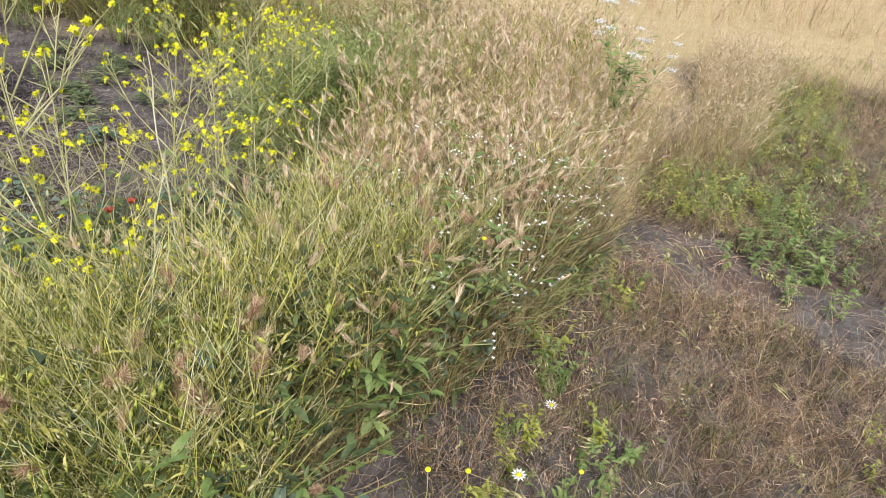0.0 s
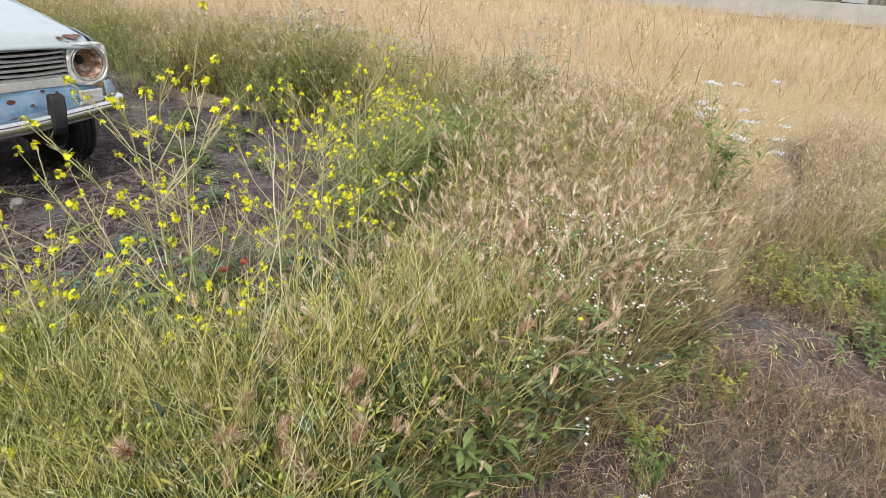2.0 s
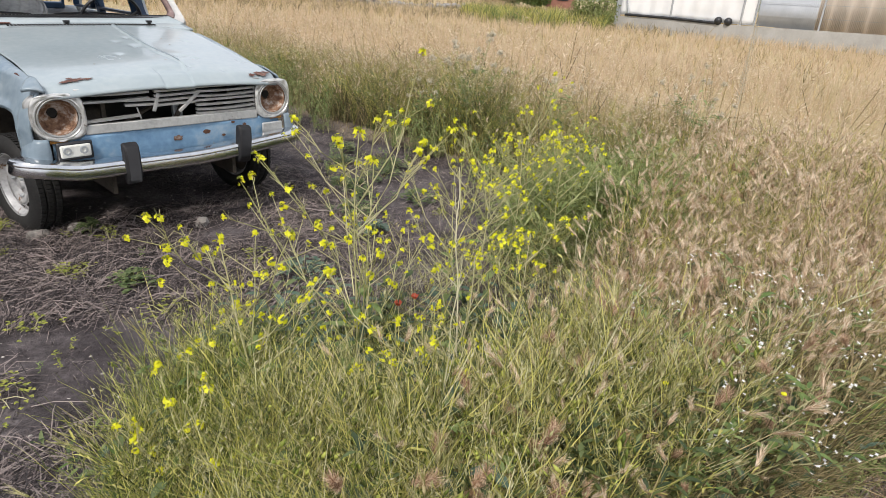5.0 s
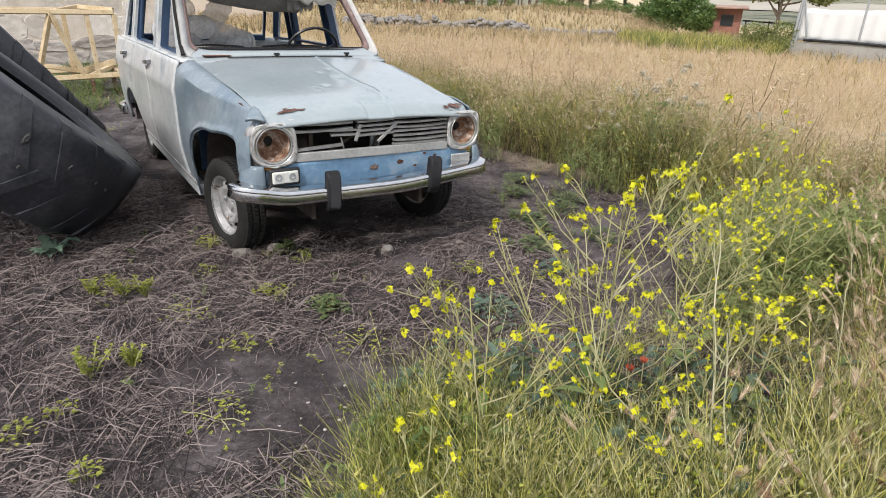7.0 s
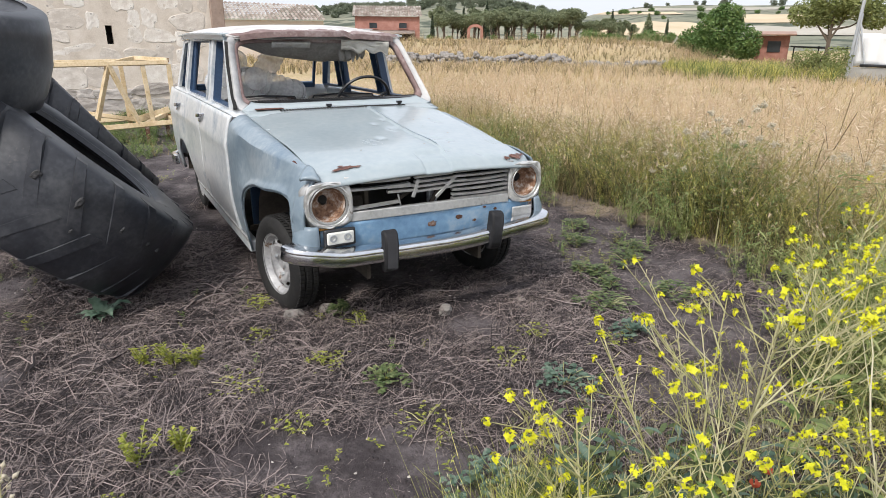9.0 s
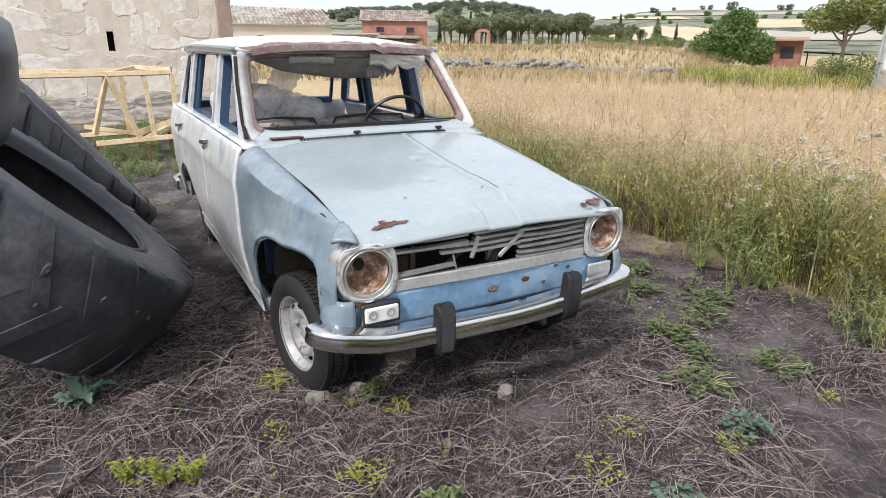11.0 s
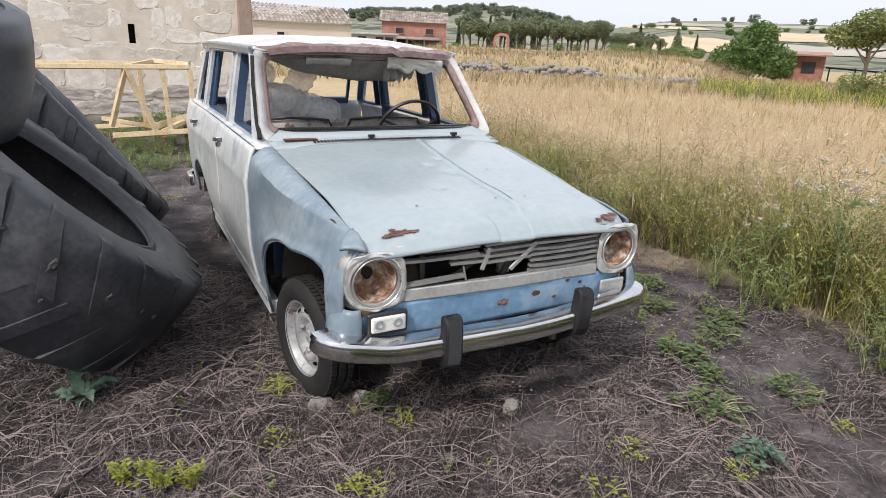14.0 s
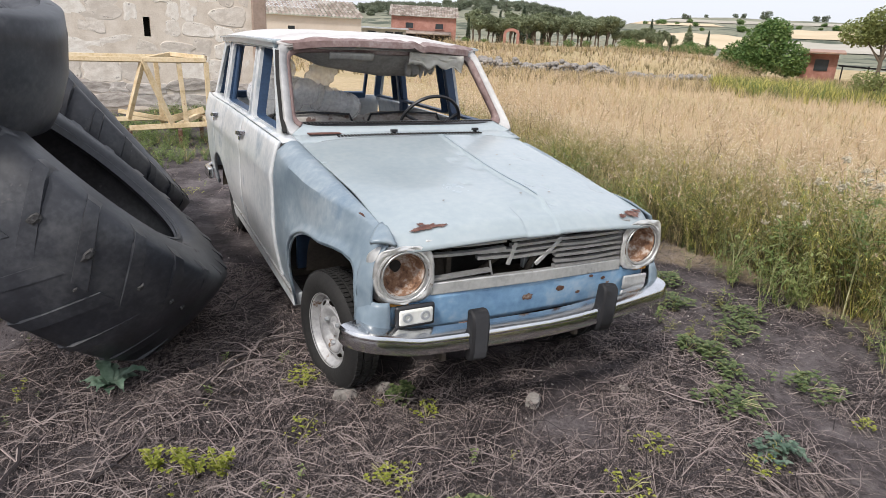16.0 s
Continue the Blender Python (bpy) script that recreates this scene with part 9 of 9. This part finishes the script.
def yarrow(x, y, h, seed, label, heads=9, wide=0.22, mat="cream", big=1.0):
    """A tall branching plant with flat cream flower plates."""
    rg = random.Random(seed)
    t = thing("umbel_plant", label, "plant", "cream umbel plants", at=pose(x, y, ground_z(x, y) - 0.01))
    bm, fl, lf = bmesh.new(), Tuft(), Tuft()
    tube(bm, [(0, 0, 0), (0.008, 0.004, 0.3 * h), (0, 0, 0.62 * h)], 0.0058, 0.0032, 6)
    for i in range(heads):
        a = 2.4 * i
        k = rg.uniform(0.25, 1) ** 0.6
        end = Vector((math.cos(a) * wide * k, math.sin(a) * wide * k, h * rg.uniform(0.72, 1.0) * (1.06 - 0.2 * k)))
        st = Vector((0, 0, h * rg.uniform(0.25, 0.6)))
        tube(bm, [st, st.lerp(end, 0.55) + Vector((0, 0, -0.03)), end], 0.0028, 0.0014, 5)
        fl = Tuft()
        for j in range(26):
            q = end + Vector((rg.gauss(0, (0.020 if mat != "cream" else 0.009) * big), rg.gauss(0, (0.020 if mat != "cream" else 0.009) * big), rg.gauss(0.004, (0.006 if mat != "cream" else 0.009) * big)))
            s = rg.uniform(0.005, 0.010) * big
            fl.spindle(q - Vector((0, 0, s * 0.7)), q + Vector((0, 0, s * 0.6)), s * 0.8, 0, 4)
        v, f, m = fl.arrays()
        tagged(np_mesh("flower_plate", v, f, mat, t), kind="stuff")
        for j in range(7):
            p = st.lerp(end, rg.uniform(-0.4, 0.75))
            b = rg.uniform(0, 6.283)
            lf.leaf(p, (math.cos(b), math.sin(b), 0.4), (0, 0, 1), rg.uniform(0.05, 0.12), rg.uniform(0.012, 0.025), 0)
    part("stem", bm, "stem", t)
    for nm, tf, mt in (("foliage", lf, "weed"),):
        v, f, m = tf.arrays()
        np_mesh(nm, v, f, mt, t)


yarrow(2.30, 0.10, 1.10, 301, "tall thistle-like plant with cream seed heads", 14, 0.30, big=1.35)
yarrow(1.80, -2.98, 0.98, 302, "branching weed with flat white flower plates", 16, 0.24, "white_petal", 0.72)
yarrow(3.05, -1.35, 0.90, 303, "cream-headed weed above the dry grass", 10, 0.3)
yarrow(2.85, -1.55, 0.86, 304, "cream-headed weed above the dry grass", 7, 0.2)
yarrow(2.25, 0.55, 0.70, 305, "pale green branching weed at the meadow edge", 6, 0.14)
yarrow(2.55, -0.6, 0.85, 306, "pale green branching weed at the meadow edge", 6, 0.18)


def spike(x, y, h):
    t = thing("mullein_spike", "tall grey dry flower spike above the meadow", "plant", at=pose(x, y, ground_z(x, y)))
    bm = bmesh.new()
    tube(bm, [(0, 0, 0), (0.01, 0, h * 0.5), (0, 0.01, h)], 0.006, 0.003, 6)
    part("stem", bm, "spike", t)
    tf = Tuft()
    for i in range(130):
        k = 0.40 + 0.60 * i / 130
        a = 2.4 * i
        r = 0.040 * (1.15 - k) + 0.014
        p = Vector((0, 0, h * k))
        o = Vector((math.cos(a), math.sin(a), 0.5)) * r
        tf.spindle(p + o * 0.3, p + o, 0.006, 0, 3)
    v, f, m = tf.arrays()
    np_mesh("seed_spike", v, f, "spike", t)


spike(4.62, -1.13, 1.13)


def poppy(x, y, z, seed):
    rg = random.Random(seed)
    t = thing("poppy", "small red poppy on a thin stem", "flower", "poppies", at=pose(x, y, ground_z(x, y)))
    bm = bmesh.new()
    tube(bm, [(0, 0, 0), (0.01, 0, z * 0.6), (0, 0, z)], 0.0018, 0.0012, 4)
    part("stem", bm, "stem", t)
    for i in range(4):
        a = 1.57 * i + rg.uniform(-0.2, 0.2)
        bm = bmesh.new()
        grid(bm, 4, 4, lambda u, v: Vector((math.cos(a + (u - 0.5) * 1.5) * 0.013 * v, math.sin(a + (u - 0.5) * 1.5) * 0.013 * v, z + 0.010 * v * v + 0.003 * math.sin(u * 9))))
        part("petal", bm, "red", t)


poppy(-0.24, -1.93, 0.42, 1)
poppy(-0.14, -1.90, 0.40, 2)


def daisy(x, y, z, seed, petals=True):
    rg = random.Random(seed)
    t = thing("daisy" if petals else "yellow_daisy", "small white daisy with a yellow centre" if petals else "small yellow button flower on a stem", "flower", "daisies" if petals else "yellow buttons", at=pose(x, y, ground_z(x, y)))
    bm = bmesh.new()
    tube(bm, [(0, 0, 0), (0.008, 0, z * 0.6), (0, 0, z)], 0.0016, 0.0012, 4)
    part("stem", bm, "stem", t)
    bm = bmesh.new()
    bmesh.ops.create_uvsphere(bm, u_segments=10, v_segments=6, radius=0.007, matrix=Matrix.Translation((0, 0, z)) @ Matrix.Diagonal((1, 1, 0.6, 1)))
    part("centre", bm, "yellow", t)
    if petals:
        tf = Tuft()
        for i in range(11):
            a = 6.283 * i / 11
            d = Vector((math.cos(a), math.sin(a), 0.1))
            tf.quad(Vector((0, 0, z)) + d * 0.012, d * 0.008, Vector((-d.y, d.x, 0)) * 0.003, 0)
        v, f, m = tf.arrays()
        np_mesh("petals", v, f, "white_petal", t)


for i, (x, y, z, p) in enumerate([(-0.80, -2.86, 0.33, True), (-0.45, -3.05, 0.20, False), (-0.38, -3.12, 0.16, False), (-0.20, -3.35, 0.10, False), (-0.30, -3.22, 0.12, True), (-0.88, -2.85, 0.40, False), (0.0, -3.22, 0.08, True), (-0.15, -2.75, 0.52, False), (0.05, -2.95, 0.5, False)]):
    daisy(x, y, z, i, p)


def broadleaf(x, y, n, l, w, mat, label, name="broadleaf_weed", rise=0.5, seed=1, group=""):
    """A rosette of lobed, wavy leaves."""
    rg = random.Random(seed)
    t = thing(name, label, "plant", group, at=pose(x, y, ground_z(x, y) + 0.004, 0, 0, seed * 31))
    for i in range(n):
        a = 2.4 * i + rg.uniform(-0.3, 0.3)
        ll, ww, r = l * rg.uniform(0.6, 1.15), w * rg.uniform(0.7, 1.1), rise * rg.uniform(0.5, 1.4)
        bm = bmesh.new()

        def f(u, v):
            s = v * ll
            prof = math.sin(min(1.0, v * 1.08 + 0.03) * math.pi) ** 0.7 * (1 + 0.22 * math.sin(v * 26 + i))
            q = (2 * u - 1) * ww / 2 * (0.10 + prof)
            z = 0.01 + s * r - s * s / ll * r * 0.75 + abs(2 * u - 1) * 0.14 * ww * math.sin(v * 3) + 0.05 * ww * math.sin(v * 20 + u * 4)
            return Vector((math.cos(a) * s - math.sin(a) * q, math.sin(a) * s + math.cos(a) * q, z))

        grid(bm, 4, 14, f)
        part("leaf", bm, mat, t, smooth=True)
    return t


broadleaf(-1.56, 0.84, 11, 0.15, 0.055, "bluegreen", "grey-green broad-leaved weed growing at the tyre", rise=1.1, seed=3)
for i, (x, y, z) in enumerate([(-0.68, -2.60, 0.44), (-0.82, -2.38, 0.34), (-0.50, -2.38, 0.40)]):
    b = broadleaf(x, y, 5, 0.12, 0.034, "bluegreen", "blue-green thistle leaves among the grass", rise=0.8, seed=20 + i, group="thistles in the weeds")
    b.location.z += 0.02
    bm = bmesh.new()
    tube(bm, [(0, 0, -0.02), (0.01, 0, z)], 0.006, 0.004, 5)
    part("stem", bm, "stem", b)
    for ch in list(b.children):
        if ch.name.startswith("leaf"):
            ch.location.z = z * (0.45 + 0.55 * (ord(ch.name[-1]) % 5) / 4)


def mat_weed(x, y, r, seed, mat, label, group, h=0.085, leaf=0.017, n=110):
    """A low cushion of small round leaves on short stalks."""
    rg = random.Random(seed)
    t = thing("low_weed", label, "plant", group, at=pose(x, y, ground_z(x, y)))
    bm, tf = bmesh.new(), Tuft()
    for i in range(max(4, n // 14)):
        a, q = rg.uniform(0, 6.283), r * math.sqrt(rg.uniform(0, 1))
        tube(bm, [(0, 0, 0.003), (q * 0.6 * math.cos(a), q * 0.6 * math.sin(a), h * 0.7), (q * math.cos(a), q * math.sin(a), h * 0.8)], 0.002, 0.0012, 4)
    for i in range(n):
        a = rg.uniform(0, 6.283)
        q = r * math.sqrt(rg.uniform(0, 1)) * rg.uniform(0.7, 1.1) * (1 + 0.9 * jag(math.cos(a), math.sin(a), seed * 1.7, 1.6))
        p = Vector((q * math.cos(a), q * math.sin(a), h * rg.uniform(0.35, 1.0) * (1.15 - 0.5 * q / r)))
        b = rg.uniform(0, 6.283)
        for k in range(3):
            d = b + 2.09 * k
            tf.leaf(p, (math.cos(d), math.sin(d), rg.uniform(-0.1, 0.4)), (0, 0, 1), leaf * rg.uniform(0.7, 1.2), leaf * 0.95, 0, 0.2)
    tagged(part("stem", bm, "stem", t), kind="stuff")
    v, f, m = tf.arrays()
    np_mesh("foliage", v, f, mat, t)


for i, (x, y, r) in enumerate([(0.87, -0.29, 0.16), (1.36, -0.34, 0.15), (1.55, 0.22, 0.15), (1.18, 0.08, 0.09), (1.50, 0.64, 0.13), (1.72, 0.95, 0.13), (0.75, -0.62, 0.09), (1.10, -0.10, 0.08), (-0.45, 0.30, 0.06), (1.75, 0.35, 0.12), (0.14, -0.83, 0.12), (-0.52, -1.22, 0.13), (-0.52, -0.44, 0.09), (1.12, 0.18, 0.10), (-0.72, -1.42, 0.12)]):
    mat_weed(x, y, r, 400 + i, "mallow" if i not in (10, 11, 6) else "bluegreen", "low cushion of green mallow leaves on the soil", "green cushions on the soil", n=int(40 + 520 * r))
for i, (x, y, r, h) in enumerate([(-0.82, 0.55, 0.07, 0.08), (-0.89, 0.24, 0.09, 0.05), (-0.71, -0.17, 0.08, 0.07), (0.32, -0.40, 0.08, 0.07), (0.60, -0.66, 0.09, 0.06), (0.06, -0.53, 0.09, 0.07), (-1.16, -1.03, 0.13, 0.05), (-0.96, -0.61, 0.10, 0.06), (-0.52, -0.79, 0.11, 0.05), (-1.09, -0.19, 0.11, 0.05), (-1.34, 0.18, 0.12, 0.06), (-0.66, -0.15, 0.09, 0.04), (-1.62, -0.74, 0.06, 0.05), (-1.74, -0.81, 0.08, 0.06), (-1.57, -1.13, 0.06, 0.07), (-0.80, 0.61, 0.10, 0.06), (1.29, -0.63, 0.05, 0.05), (-0.41, 0.14, 0.06, 0.10), (-0.91, 4.22, 0.12, 0.08)]):
    mat_weed(x, y, r, 450 + i, "lime", "low yellow-green weed sprouting from the straw", "yellow-green sprouts", h, 0.0095, int(16 + 260 * r))


def lime_bush(x, y, h, seed):
    rg = random.Random(seed)
    t = thing("lime_weed", "upright lime-yellow leafy weed", "plant", "lime-yellow weeds", at=pose(x, y, ground_z(x, y)))
    bm, tf = bmesh.new(), Tuft()
    for s in range(7):
        a, sp = rg.uniform(0, 6.283), rg.uniform(0.1, 0.5) * h
        top = Vector((math.cos(a) * sp, math.sin(a) * sp, h * rg.uniform(0.65, 1.0)))
        tube(bm, [(0, 0, 0), top * 0.5 + Vector((0, 0, 0.01)), top], 0.003, 0.0015, 5)
        for i in range(22):
            k = rg.uniform(0.2, 1.02)
            p = top * k
            b = rg.uniform(0, 6.283)
            tf.leaf(p, (math.cos(b), math.sin(b), rg.uniform(0.1, 0.9)), (0, 0, 1), rg.uniform(0.014, 0.025), rg.uniform(0.009, 0.014), 0)
    tagged(part("stem", bm, "stem", t), kind="stuff")
    v, f, m = tf.arrays()
    np_mesh("foliage", v, f, "lime", t)


for i, (x, y, h) in enumerate([(-1.30, 0.12, 0.15), (-1.50, -0.55, 0.17), (-1.36, -0.54, 0.10), (-1.22, 0.08, 0.12), (-1.42, 0.2, 0.10)]):
    lime_bush(x, y, h, 500 + i)
stuff("leafy_turf_clump", "clump of broad green leaves in the turf", "weeds", ["stem", "weed", "lime"], [leafy(21, 0, 1, 0.26, 0.09) for k in range(5)], [(1.40 + 0.40 * a, -3.90 + 0.25 * b) for a, b in PR.normal(0, 0.6, (60, 2))], 0.07, 0.18, 0.3, seed=35)


def pale_stalk(x, y, h, seed):
    """A dry pale stalk with small bell-like seed cups."""
    rg = random.Random(seed)
    t = thing("pale_stalk", "pale flowering stalk rising from the straw", "plant", at=pose(x, y, ground_z(x, y)))
    bm, tf = bmesh.new(), Tuft()
    tube(bm, [(0, 0, 0), (0.012, 0.0, h * 0.5), (0.03, 0.01, h)], 0.003, 0.0014, 5)
    part("stem", bm, "stem", t)
    for i in range(40):
        k = rg.uniform(0.3, 1.0)
        a = rg.uniform(0, 6.283)
        p = Vector((0.03 * k * k, 0.01 * k * k, h * k))
        o = Vector((math.cos(a), math.sin(a), 0.8)) * rg.uniform(0.01, 0.03)
        tf.ribbon([p, p + o], 0.0016, 0.0012, 0)
        tf.spindle(p + o, p + o * 1.7, 0.0075, 1, 4)
    v, f, m = tf.arrays()
    np_mesh("seed_cup", v, f, ["stem", "cream"], t, m)


pale_stalk(-1.82, -1.03, 0.40, 5)


def leaning_stalk(pts, r, seed):
    """A long pale dry stalk leaning through the weeds, with short side twigs."""
    rg = random.Random(seed)
    base = Vector(pts[0])
    base.z = ground_z(base.x, base.y)
    t = thing("leaning_stalk", "long pale dry stalk leaning through the weeds", "plant", "leaning stalks", at=Matrix.Translation(base))
    p = [Vector((0, 0, -0.01))] + [Vector(q) - base for q in pts[1:]]
    path = []
    for a, b in zip(p, p[1:]):
        path += [a.lerp(b, k / 4) + Vector((rg.uniform(-0.006, 0.006), rg.uniform(-0.006, 0.006), rg.uniform(-0.004, 0.004))) * (k > 0) for k in range(4)]
    path.append(p[-1])
    bm = bmesh.new()
    tube(bm, path, r, r * 0.4, 6)
    part("stem", bm, "pale_stem", t)
    for i in range(7):
        j = rg.randrange(len(path) // 3, len(path) - 1)
        d = (path[j + 1] - path[j]).normalized()
        o = (d + Vector((rg.uniform(-0.8, 0.8), rg.uniform(-0.8, 0.8), rg.uniform(0, 0.9)))).normalized() * rg.uniform(0.05, 0.16)
        bm = bmesh.new()
        tube(bm, [path[j], path[j] + o * 0.5, path[j] + o + Vector((0, 0, 0.01))], r * 0.4, r * 0.2, 4)
        part("twig", bm, "pale_stem", t)
    return t


for i, (pts, r) in enumerate([(((-0.62, -2.72, 0), (-0.45, -2.64, 0.42), (-0.20, -2.60, 0.52), (0.16, -2.52, 0.60)), 0.0045), (((-0.95, -2.72, 0), (-0.80, -2.62, 0.34), (-0.55, -2.42, 0.50), (-0.24, -2.18, 0.66)), 0.0035), (((0.30, -2.70, 0), (0.45, -2.80, 0.42), (0.75, -2.98, 0.46), (1.05, -3.18, 0.40)), 0.003), (((0.45, -2.75, 0), (0.62, -2.85, 0.46), (0.95, -2.98, 0.52), (1.25, -3.12, 0.50)), 0.003), (((-0.35, -2.30, 0), (-0.30, -2.25, 0.35), (-0.22, -2.15, 0.60), (-0.10, -2.02, 0.86)), 0.0035), (((0.15, -2.35, 0), (0.28, -2.25, 0.30), (0.55, -2.10, 0.50), (0.80, -1.98, 0.62)), 0.003)]):
    leaning_stalk(pts, r, 700 + i)
